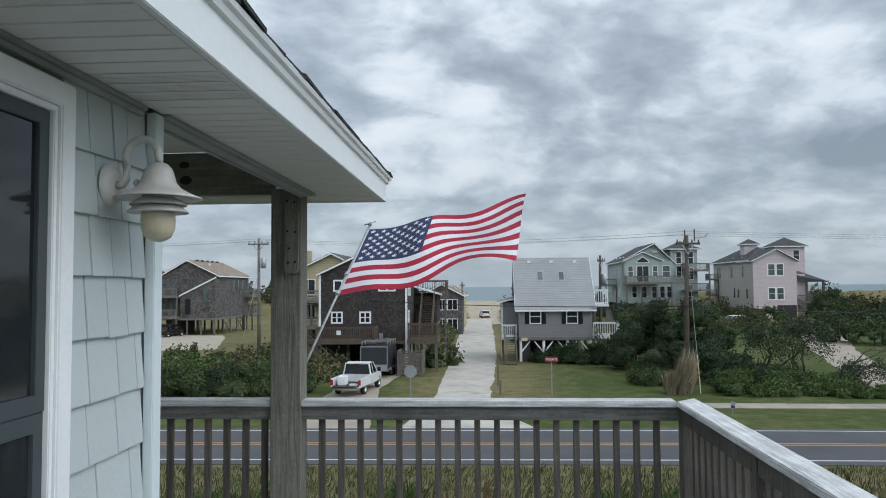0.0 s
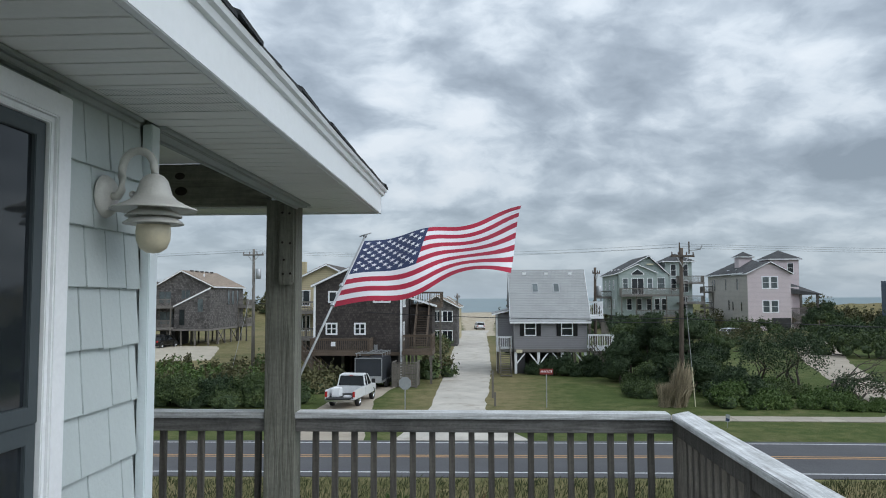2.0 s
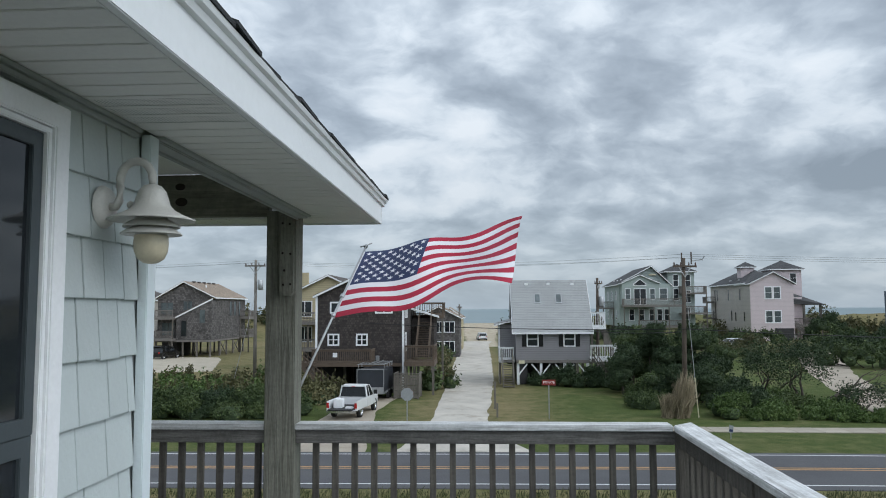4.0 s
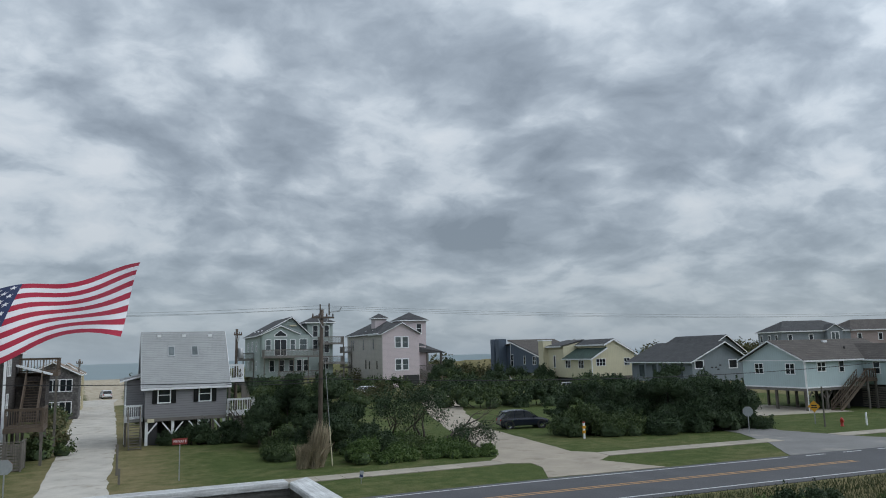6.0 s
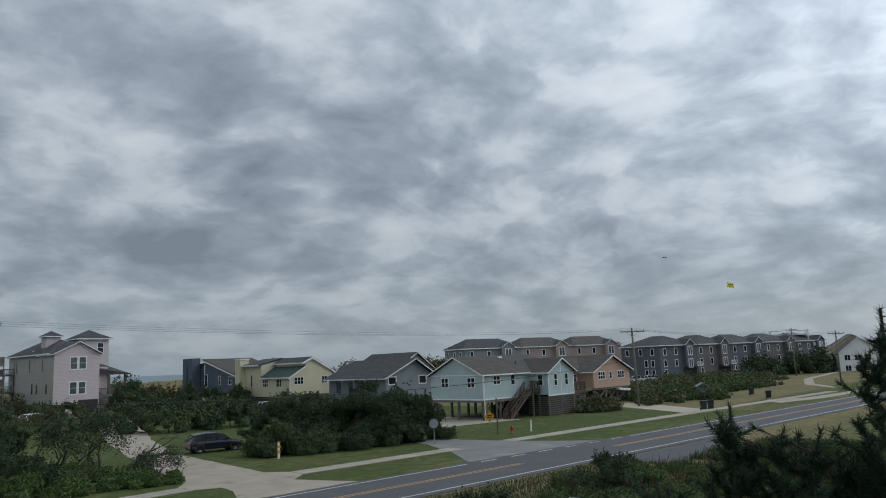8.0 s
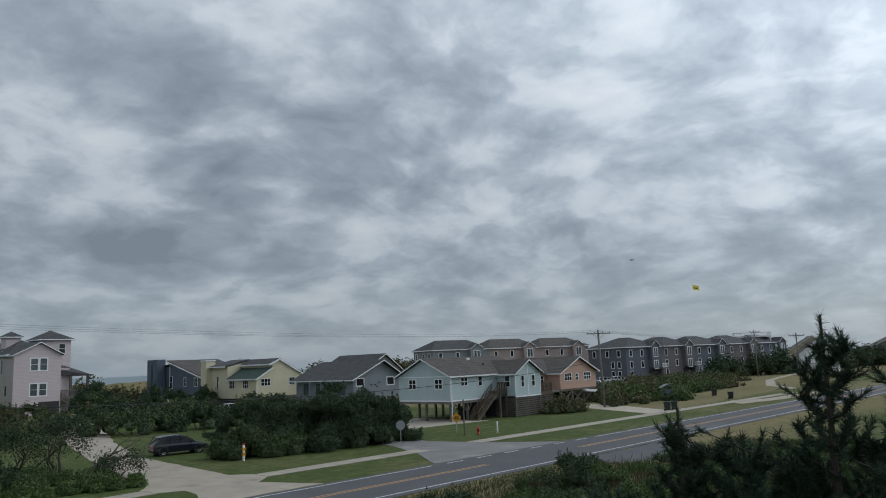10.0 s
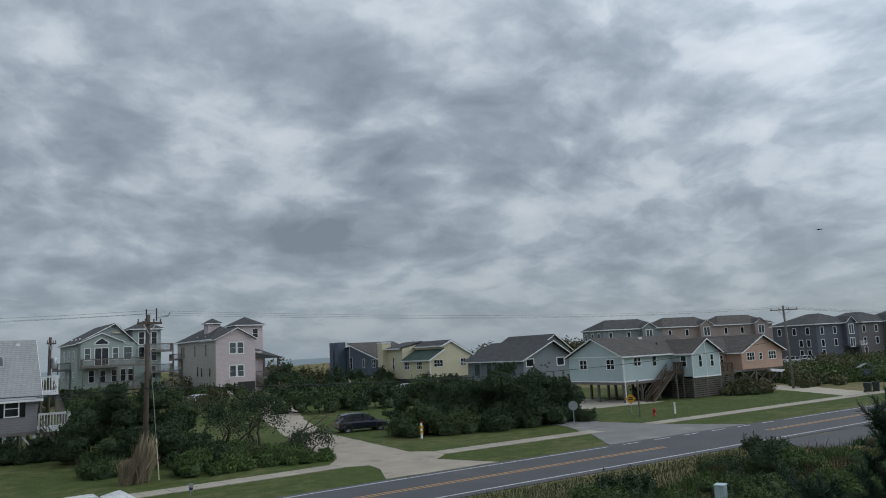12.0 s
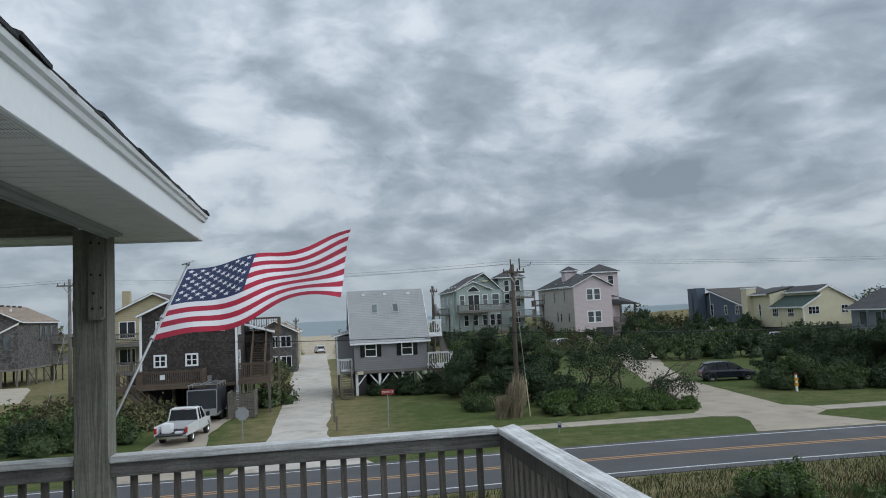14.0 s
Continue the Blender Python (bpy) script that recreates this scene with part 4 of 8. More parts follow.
def window(house, P, u0, u1, z0, z1, mull=1, cross=True, shutters=False, frame_mat=None, glass=None, t=0.09, arch=False):
    fm = frame_mat or WHITE
    us, zs = [(u0 - t, 1), (u0, 0)], [(z0 - t, 1), (z0, 0)]
    for k in range(1, mull):
        u = u0 + (u1 - u0) * k / mull
        us += [(u - t * 0.4, 1), (u + t * 0.4, 0)]
    if cross:
        z = (z0 + z1) / 2
        zs += [(z - 0.03, 1), (z + 0.03, 0)]
    b = lattice(P, us + [(u1, 1), (u1 + t, 0)], zs + [(z1, 1), (z1 + t, 0)], 0.0, 0.06)
    w = part("window", b, fm, house)
    part("pane", fbox(B(), P, u0, u1, 0.0, 0.02, z0, z1), glass or GLASS, w)
    if shutters:
        for a, c in ((u0 - t - 0.42, u0 - t - 0.02), (u1 + t + 0.02, u1 + t + 0.42)):
            sb = fbox(B(), P, a, c, 0.0, 0.05, z0 - t, z1 + t)
            for k in range(8):
                z = z0 + (z1 - z0) * (k + 0.5) / 8
                fbox(sb, P, a + 0.05, c - 0.05, 0.05, 0.065, z - 0.05, z + 0.05)
            part("shutter", sb, CAR_JET, house, "black louvred shutter")
    return w


def shell(house, W, Dp, z0, z1, m, x0=0.0, y0=0.0, gable=None, axis="y", name="wall"):
    """Walls of a block; with a gable (peak height) pushed along the ridge's axis."""
    b = B()
    if gable and axis == "y":
        b.prism([(x0, z0), (x0 + W, z0), (x0 + W, z1), (x0 + W / 2, gable), (x0, z1)], "y", y0, y0 + Dp)
    elif gable:
        b.prism([(y0, z0), (y0 + Dp, z0), (y0 + Dp, z1), (y0 + Dp / 2, gable), (y0, z1)], "x", x0, x0 + W)
    else:
        b.box(x0, x0 + W, y0, y0 + Dp, z0, z1)
    return part(name, b, m, house)


def gable_roof(house, x0, W, y0, Dp, ze, zr, m, axis="y", over=0.35, thick=0.18, ridge=0.5, trim=True):
    """A pitched roof of two slopes with its rakes; axis is the ridge's direction."""
    b, r = B(), B()
    if axis == "y":
        a, c, mid = x0 - over, x0 + W + over, x0 + W * ridge
        k0, k1 = (zr - ze) / (W * ridge), (zr - ze) / (W * (1 - ridge))
        za, zc = ze - over * k0, ze - over * k1
        prof = [(a, za), (mid, zr), (c, zc), (c, zc + thick), (mid, zr + thick), (a, za + thick)]
        b.prism(prof, "y", y0 - over, y0 + Dp + over)
        for y in (y0 - over - 0.04, y0 + Dp + over):
            r.prism([(a, za - 0.05), (mid, zr - 0.05), (c, zc - 0.05), (c, zc + thick * 0.75), (mid, zr + thick * 0.75), (a, za + thick * 0.75)], "y", y, y + 0.04)
        r.box(a - 0.03, a, y0 - over, y0 + Dp + over, za - 0.05, za + thick * 0.8).box(c, c + 0.03, y0 - over, y0 + Dp + over, zc - 0.05, zc + thick * 0.8)
    else:
        a, c, mid = y0 - over, y0 + Dp + over, y0 + Dp * ridge
        k0, k1 = (zr - ze) / (Dp * ridge), (zr - ze) / (Dp * (1 - ridge))
        za, zc = ze - over * k0, ze - over * k1
        prof = [(a, za), (mid, zr), (c, zc), (c, zc + thick), (mid, zr + thick), (a, za + thick)]
        b.prism(prof, "x", x0 - over, x0 + W + over)
        for x in (x0 - over - 0.04, x0 + W + over):
            r.prism([(a, za - 0.05), (mid, zr - 0.05), (c, zc - 0.05), (c, zc + thick * 0.75), (mid, zr + thick * 0.75), (a, za + thick * 0.75)], "x", x, x + 0.04)
        r.box(x0 - over, x0 + W + over, a - 0.03, a, za - 0.05, za + thick * 0.8).box(x0 - over, x0 + W + over, c, c + 0.03, zc - 0.05, zc + thick * 0.8)
    roof = part("roof", b, m, house)
    if trim:
        pieces("rake_trim", r, WHITE, roof, "white rake and eave trim")
    return roof


def hip_roof(house, x0, W, y0, Dp, ze, zr, m, over=0.4, thick=0.15, ridge_len=None, trim=True):
    a, c, p, q = x0 - over, x0 + W + over, y0 - over, y0 + Dp + over
    if W >= Dp:
        h = (ridge_len if ridge_len is not None else max(0.05, W - Dp)) / 2
        r0, r1 = ((a + c) / 2 - h, (p + q) / 2), ((a + c) / 2 + h, (p + q) / 2)
        top = [(0, 1, 5, 4), (1, 2, 5), (2, 3, 4, 5), (3, 0, 4)]
    else:
        h = (ridge_len if ridge_len is not None else max(0.05, Dp - W)) / 2
        r0, r1 = ((a + c) / 2, (p + q) / 2 - h), ((a + c) / 2, (p + q) / 2 + h)
        top = [(0, 1, 4), (1, 2, 5, 4), (2, 3, 5), (3, 0, 4, 5)]
    v = [(a, p, ze), (c, p, ze), (c, q, ze), (a, q, ze), (*r0, zr), (*r1, zr), (a, p, ze - thick), (c, p, ze - thick), (c, q, ze - thick), (a, q, ze - thick)]
    f = top + [(0, 6, 7, 1), (1, 7, 8, 2), (2, 8, 9, 3), (3, 9, 6, 0), (9, 8, 7, 6)]
    roof = part("roof", B().add(v, f), m, house)
    if trim:
        t = B()
        t.box(a - 0.03, c + 0.03, p - 0.03, p, ze - thick - 0.06, ze - 0.01).box(a - 0.03, c + 0.03, q, q + 0.03, ze - thick - 0.06, ze - 0.01)
        t.box(a - 0.03, a, p, q, ze - thick - 0.06, ze - 0.01).box(c, c + 0.03, p, q, ze - thick - 0.06, ze - 0.01)
        pieces("eave_trim", t, WHITE, roof, "white eave trim")
    return roof


def rail(house, p, q, h, m, step=0.16, solid=False, name="railing"):
    """A run of railing from p to q, standing on their height."""
    p, q = Vector(p), Vector(q)
    L = (q - p).length
    along = (q - p) / L
    side = along.cross(Vector((0, 0, 1)))
    n, k = max(2, int(L / step)), max(1, int(L / 1.9))
    stands = sorted([(L * i / n, 0.0225) for i in range(1, n)] + [(min(max(L * i / k, 0.05), L - 0.05), 0.05) for i in range(k + 1)])
    us, last = [], -1.0
    for u, w in stands:
        if u - w > last + 0.01:
            us += [(u - w, 1), (u + w, 0)]
            last = u + w
    b = lattice(lambda u, o, z: tuple(p + along * u + side * o + Vector((0, 0, z))), us, [(0.0, 0), (0.06, 1), (0.15, 0), (h - 0.12, 1), (h, 0)], -0.03, 0.03)
    b.beam(p + Vector((0, 0, h + 0.02)), q + Vector((0, 0, h + 0.02)), 0.13, 0.045)
    return part(name, b, m, house)


def deck(house, x0, x1, y0, y1, z, m, rail_m=None, h=1.0, sides="SWE", posts=True, name="deck", step=0.16, ground=0.0):
    d = part(name, B().box(x0, x1, y0, y1, z - 0.06, z).box(x0, x1, y0, y0 + 0.06, z - 0.32, z - 0.061).box(x0, x0 + 0.06, y0 + 0.06, y1, z - 0.32, z - 0.061).box(x1 - 0.06, x1, y0 + 0.06, y1, z - 0.32, z - 0.061), m, house)
    rm = rail_m or m
    if "S" in sides:
        rail(d, (x0 + 0.05, y0 + 0.05, z), (x1 - 0.05, y0 + 0.05, z), h, rm, step)
    if "W" in sides:
        rail(d, (x0 + 0.05, y0 + 0.05, z), (x0 + 0.05, y1, z), h, rm, step)
    if "E" in sides:
        rail(d, (x1 - 0.05, y0 + 0.05, z), (x1 - 0.05, y1, z), h, rm, step)
    if posts:
        n = max(2, int((x1 - x0) / 2.6) + 1)
        for i in range(n):
            x = x0 + 0.12 + (x1 - x0 - 0.24) * i / (n - 1)
            part("piling", B().beam((x, y0 + 0.15, ground), (x, y0 + 0.15, z - 0.06), 0.18, 0.18, (1, 0, 0)), PILING, d)
    return d


def stairs(house, top, foot, width, m, rails=True):
    """An open flight from top to foot."""
    top, foot = Vector(top), Vector(foot)
    run = Vector((foot.x - top.x, foot.y - top.y, 0))
    side = run.normalized().cross(Vector((0, 0, 1))) * width / 2
    b = B()
    for s in (-1, 1):
        b.beam(top + side * s, foot + side * s, 0.06, 0.28)
    n = max(3, int((top.z - foot.z) / 0.19))
    for i in range(n):
        c = top + (foot - top) * (i + 0.5) / n
        b.beam(c - side, c + side, 0.26, 0.04)
    st = part("stair", b, m, house, "open wooden stair")
    if rails:
        for s in (-1, 1):
            r, posts = B(), B()
            r.beam(top + side * s + Vector((0, 0, 0.95)), foot + side * s + Vector((0, 0, 0.95)), 0.09, 0.05).beam(top + side * s + Vector((0, 0, 0.45)), foot + side * s + Vector((0, 0, 0.45)), 0.04, 0.09)
            k = max(2, int((top - foot).length / 0.35))
            for i in range(k + 1):
                c = top + (foot - top) * i / k + side * s
                posts.beam(c, c + Vector((0, 0, 0.97)), 0.05, 0.05, (1, 0, 0))
            pieces("handrail", r, m, st)
            pieces("baluster", posts, m, st)
    return st


def pilings(house, xs, ys, z, m=None, brace=False, w=0.22, skip=()):
    for x in xs:
        for y in ys:
            part("piling", B().beam((x, y, 0), (x, y, z), w, w, (1, 0, 0)), m or PILING, house)
    if brace:
        b = B()
        for i in range(len(xs)):
            for s in (-1, 1):
                x = xs[i] + s * 0.85
                if xs[0] - 0.1 <= x <= xs[-1] + 0.1:
                    b.beam((xs[i], ys[0], z - 1.15), (x, ys[0], z - 0.1), 0.1, 0.12)
        pieces("knee_brace", b, m or PILING, house)


def floor_under(house, x0, x1, y0, y1, z, m=None):
    part("floor_frame", B().box(x0, x1, y0, y1, z - 0.28, z), m or DECKING, house)


def grey_cottage():
    h = thing("beach_house", (4.55, 69.0, 0), -1.3, "small grey clapboard cottage on pilings with a steep pale roof", "house")
    W, Dp, z0, z1 = 6.65, 8.0, 2.25, 4.95
    S, E = wall_slot("S", W, Dp), wall_slot("E", W, Dp)
    part("wall", B().prism([(0, z0), (Dp, z0), (Dp, z1), (Dp / 2, 9.3), (0, z1)], "x", 0, W), SIDING_GREY, h)
    roof = gable_roof(h, 0, W, 0, Dp, 5.05, 9.55, ROOF_PALE, "x", 0.35, 0.14)
    window(h, S, 1.05, 1.95, 3.55, 4.75, 1, True, True)
    window(h, S, 4.4, 5.3, 3.55, 4.75, 1, True, True)
    for x in (1.85, 3.85):
        k = (9.55 - 5.05) / 4.0
        b = B()
        for y0, y1, dz in ((1.95, 2.75, 0.2),):
            b.add([(x, y0, 5.05 + k * y0 + dz), (x + 0.6, y0, 5.05 + k * y0 + dz), (x + 0.6, y1, 5.05 + k * y1 + dz), (x, y1, 5.05 + k * y1 + dz),
                   (x, y0, 5.05 + k * y0 + 0.05), (x + 0.6, y0, 5.05 + k * y0 + 0.05), (x + 0.6, y1, 5.05 + k * y1 + 0.05), (x, y1, 5.05 + k * y1 + 0.05)],
                  [(0, 1, 2, 3), (0, 4, 5, 1), (1, 5, 6, 2), (2, 6, 7, 3), (3, 7, 4, 0)])
        sk = part("skylight", b, STEEL, roof, "metal-curbed skylight")
        part("pane", B().add([(x + 0.07, 2.02, 5.05 + k * 2.02 + 0.225), (x + 0.53, 2.02, 5.05 + k * 2.02 + 0.225), (x + 0.53, 2.68, 5.05 + k * 2.68 + 0.225), (x + 0.07, 2.68, 5.05 + k * 2.68 + 0.225)], [(0, 1, 2, 3)]), GLASS_PALE, sk)
    for x in (1.0, 3.1, 5.4):
        part("roof_vent", B().box(x, x + 0.35, 3.55, 3.85, 9.15, 9.42), WHITE, roof)
    pieces("corner_trim", B().box(-0.03, 0.12, -0.03, 0.0, z0, z1).box(W - 0.12, W + 0.03, -0.03, 0.0, z0, z1), SIDING_GREY, h)
    floor_under(h, 0, W, 0, Dp, z0)
    pilings(h, [0.15, 2.25, 4.4, 6.5], [0.2], z0 - 0.28, WHITE, True, 0.24)
    pilings(h, [0.15, 2.25, 4.4, 6.5], [3.8, 7.7], z0 - 0.28)
    # store at the left; the dark back sheet paints under-house shade
    pieces("store_wall", B().box(0.1, 1.0, 0.3, 3.6, 0, z0 - 0.28).box(1.2, 6.3, 7.4, 7.6, 0, z0 - 0.28), DARK, h, "dark enclosed store and a back sheet with under-house shade painted in")
    # side addition, its landing and the stair beside the street
    part("side_wall", B().box(-1.55, -0.01, 2.2, 7.4, 2.2, 5.45), SIDING_GREY, h)
    part("side_roof", B().prism([(-1.95, 5.35), (0.0, 5.85), (0.0, 6.0), (-1.95, 5.5)], "y", 1.8, 7.7), ROOF_PALE, h)
    part("side_trim", B().prism([(-2.0, 5.28), (0.0, 5.78), (0.0, 5.9), (-2.0, 5.42)], "y", 1.75, 1.8).box(-1.58, -1.45, 2.17, 2.2, 0, 5.4), WHITE, h)
    deck(h, -1.6, -0.15, 0.4, 2.1, 2.3, WHITE, WHITE, 1.05, "SW", True, "landing")
    stairs(h, (-0.85, 0.4, 2.3), (-0.8, -2.6, 0.0), 0.95, PILING)
    # the two side decks with white rails
    deck(h, 6.75, 9.45, 0.3, 3.2, 2.4, WHITE, WHITE, 1.15, "SE", True, "lower_deck", 0.2)
    deck(h, 6.95, 8.35, 1.0, 4.2, 5.25, WHITE, WHITE, 1.3, "SE", True, "upper_deck", 0.2, 2.4)
    stairs(h, (8.0, 1.6, 5.2), (9.0, 1.6, 2.4), 0.9, PILING)
    stairs(h, (7.2, 0.6, 2.3), (8.8, -0.6, 0.0), 0.9, PILING)
    part("notice_board", B().box(0.2, 0.75, -0.05, 0.0, 1.9, 2.2), SIDING_YELLOW, h, "small yellow board")


grey_cottage()


def brown_house():
    h = thing("beach_house", (-12.45, 61.5, 0), -1.3, "dark brown shingled beach house with white trim and brown decks", "house")
    W, Dp, z0, z1 = 7.3, 10.5, 2.55, 8.0
    S, E = wall_slot("S", W, Dp), wall_slot("E", W, Dp)
    shell(h, W, Dp, z0, z1, SHINGLE_BROWN, gable=9.7)
    gable_roof(h, 0, W, 0, Dp, 8.03, 9.72, ROOF_BROWN, "y", 0.22, 0.16)
    pieces("corner_trim", B().box(-0.04, 0.14, -0.04, 0.0, z0, z1).box(W - 0.14, W + 0.04, -0.04, 0.0, 0.2, z1), WHITE, h, "white corner boards")
    for u in (1.12, 3.48):
        window(h, S, u, u + 0.72, 4.08, 4.82, 2, True, False, None, None, 0.13)
    window(h, S, 5.05, 6.25, 6.72, 7.45, 2, False, False, None, None, 0.13)
    window(h, S, 1.3, 2.5, 6.72, 7.45, 2, False, False, None, None, 0.13)
    for u in (0.8, 1.9):
        window(h, E, u, u + 0.7, 6.3, 7.6, 1, True)
    window(h, E, 0.9, 1.7, 3.5, 4.9, 1, True)
    part("meter_box", B().box(5.0, 5.3, -0.12, 0, 2.75, 3.15), STEEL, h)
    floor_under(h, 0, W, 0, Dp, z0, DECK_BROWN)
    pilings(h, [0.2, 2.4, 4.9, 7.1], [0.25, 4.0, 8.0], z0 - 0.28)
    # dark blocks stand in for the shade below the floor
    pieces("store_wall", B().box(0.4, 2.2, 1.2, 6.0, 0, z0 - 0.3).box(5.2, 7.0, 1.2, 6.0, 0, z0 - 0.3).box(2.2, 5.2, 5.8, 6.0, 0, z0 - 0.3), DARK, h, "dark blocks with the shade under the house painted in")
    deck(h, 0.1, 4.95, -2.0, -0.02, 2.72, DECK_BROWN, DECK_BROWN, 1.0, "SWE", True, "front_deck", 0.15)
    stairs(h, (-1.0, -1.4, 2.72), (2.1, -1.6, 0.0), 1.1, DECK_BROWN)
    deck(h, -1.6, 0.08, -2.0, -0.02, 2.72, DECK_BROWN, DECK_BROWN, 1.0, "W", True, "landing", 0.15)
    part("house_plate", B().box(1.85, 2.2, -2.06, -2.0, 3.15, 3.5), WHITE, h, "small white plate with plain bars")
    deck(h, 7.35, 9.85, -0.5, 3.4, 2.65, DECK_BROWN, DECK_BROWN, 1.3, "SE", True, "side_deck", 0.15)
    stairs(h, (8.6, 7.2, 6.4), (8.6, 2.4, 2.7), 1.1, DECK_BROWN)
    deck(h, 7.35, 10.2, 7.2, 10.4, 6.4, DECK_BROWN, DECK_BROWN, 1.1, "SE", True, "rear_deck", 0.2)
    part("rear_wing", B().box(7.35, 9.4, 6.4, 10.4, 2.6, 6.1), SHINGLE_BROWN, h)
    part("rear_roof", B().prism([(7.3, 6.9), (9.8, 6.15), (9.8, 6.3), (7.3, 7.05)], "y", 6.0, 7.15), WHITE, h)
    pilings(h, [7.6, 9.2], [6.6, 10.2], 2.6)


brown_house()


def tan_house():
    h = thing("beach_house", (-19.6, 83.0, 0), -1.3, "tan beach house with a grey roof and stacked decks", "house")
    W, Dp, z0, z1 = 8.4, 11.0, 2.6, 8.6
    S = wall_slot("S", W, Dp)
    shell(h, W, Dp, z0, z1, TAN_WALL, gable=10.6)
    gable_roof(h, 0, W, 0, Dp, 8.65, 10.65, ROOF_BROWN, "y", 0.4, 0.18)
    for u, z in ((0.8, 6.2), (3.4, 6.2), (0.8, 3.4), (3.4, 3.4)):
        window(h, S, u, u + 1.5, z, z + 1.6, 2, False)
    deck(h, -0.6, 5.4, -2.2, -0.02, 5.6, DECKING, DECKING, 1.0, "SW", True, "upper_deck")
    deck(h, -0.6, 5.4, -2.2, -0.02, 2.7, DECKING, DECKING, 1.0, "SW", True, "lower_deck")
    part("chimney", B().box(0.3, 1.1, 3, 3.8, 8.5, 11.2), TAN_WALL, h)
    pilings(h, [0.2, 2.8, 5.6, 8.2], [0.2, 5.5, 10.8], z0)
    # shade beneath the house, painted as one dark block
    pieces("store_wall", B().box(0.6, 7.8, 4.0, 9.0, 0, z0), DARK, h, "dark blocks with the shade under the house painted in")


tan_house()


def grey_shingle_house():
    h = thing("beach_house", (-46.0, 110.0, 0), -1.3, "weathered grey-brown shingled house on pilings with a tan roof", "house")
    W, Dp, z0, z1 = 8.6, 14.2, 2.5, 8.75
    S, E = wall_slot("S", W, Dp), wall_slot("E", W, Dp)
    shell(h, W, Dp, z0, z1, SHINGLE_GREY, gable=11.0)
    gable_roof(h, 0, W, 0, Dp, 8.8, 11.05, ROOF_TAN, "y", 0.35, 0.16, 0.46)
    # lean-to front with its slanting white edge
    part("front_wing", B().prism([(3.3, z0), (W, z0), (W, 8.3), (3.3, 5.7)], "y", -1.1, -0.01), SHINGLE_GREY, h)
    part("front_wing_trim", B().prism([(3.1, 5.65), (W + 0.1, 8.4), (W + 0.1, 8.62), (3.1, 5.87)], "y", -1.25, -1.1), WHITE, h)
    part("front_wing_roof", B().prism([(3.1, 5.9), (W + 0.1, 8.66), (W + 0.1, 8.7), (3.1, 5.95)], "y", -1.2, 0.05), ROOF_TAN, h)
    P2 = lambda u, o, z: (u, -1.1 - o, z)
    window(h, P2, 4.1, 4.8, 3.1, 5.3, 1, False, False, DARK, GLASS)
    window(h, P2, 6.8, 7.6, 5.0, 6.9, 1, False, False, SHINGLE_GREY, GLASS_PALE)
    window(h, S, 0.5, 2.3, 6.3, 8.0, 2, False, False, SHINGLE_GREY, GLASS_PALE)
    window(h, S, 3.9, 5.2, 6.9, 8.2, 2, False, False, SHINGLE_GREY, GLASS_PALE)
    window(h, S, 0.7, 2.6, 3.2, 5.0, 2, False, False, SHINGLE_GREY, GLASS_PALE)
    for u in (6.6, 8.6, 10.9):
        window(h, E, u, u + 0.9, 6.0, 8.2, 1, False, False, SHINGLE_GREY, GLASS_PALE)
    deck(h, -0.4, 3.2, -2.0, -0.02, 5.85, DECKING, DECKING, 1.05, "SW", True, "upper_deck")
    deck(h, -0.4, 3.2, -2.2, -0.02, 2.75, DECKING, DECKING, 1.05, "SW", True, "lower_deck")
    stairs(h, (-0.9, -1.2, 2.75), (-3.2, -2.6, 0.0), 1.1, DECKING)
    deck(h, W + 0.01, W + 1.6, 11.5, 14.0, 5.7, DECKING, DECKING, 1.05, "SE", True, "rear_deck")
    deck(h, W + 0.01, W + 1.6, 11.5, 14.0, 2.7, DECKING, DECKING, 1.05, "SE", True, "rear_deck")
    floor_under(h, 0, W, -1.1, Dp, z0)
    pilings(h, [0.2, 2.2, 4.3, 6.4, 8.4], [-0.9], z0 - 0.28)
    pilings(h, [0.2, 4.3, 8.4], [3.0, 6.0, 9.0, 12.0, 14.0], z0 - 0.28)
    b = B()
    for y in (3.0, 9.0):
        b.beam((8.4, y, 0.3), (8.4, y + 2.8, 2.2), 0.1, 0.14).beam((8.4, y + 2.8, 0.3), (8.4, y, 2.2), 0.1, 0.14)
    pieces("cross_brace", b, PILING, h)
    # dark block added to deepen the shade between the pilings
    pieces("store_wall", B().box(0.3, 2.6, 1.0, 6, 0, z0 - 0.3), DARK, h, "dark block with under-house shade put into its colour")
    part("roof_vent", B().box(5.6, 5.8, 4.0, 4.2, 10.3, 10.75), WHITE, h)
    for i in range(5):
        part("ridge_vent", B().box(4.1 + 0.0 * i, 4.35, 2.5 + 2.1 * i, 3.4 + 2.1 * i, 11.1, 11.3), ROOF_BROWN, h)


grey_shingle_house()


def pale_house():
    h = thing("beach_house", (-60.5, 121, 0), -1.3, "pale weathered house standing behind the shingled one", "house")
    shell(h, 9.5, 9, 2.5, 8.5, SIDING_BUFF, gable=10.2)
    gable_roof(h, 0, 9.5, 0, 9, 8.55, 10.25, ROOF_BROWN, "y")
    E = wall_slot("E", 9.5, 9)
    for z in (3.4, 6.2):
        window(h, E, 1.5, 3.0, z, z + 1.5, 2)
    pilings(h, [0.3, 4.7, 9.2], [0.3, 8.7], 2.5)
    deck(h, 9.51, 11.5, 0.4, 4, 2.6, DECKING, DECKING, 1.0, "SE")


pale_house()


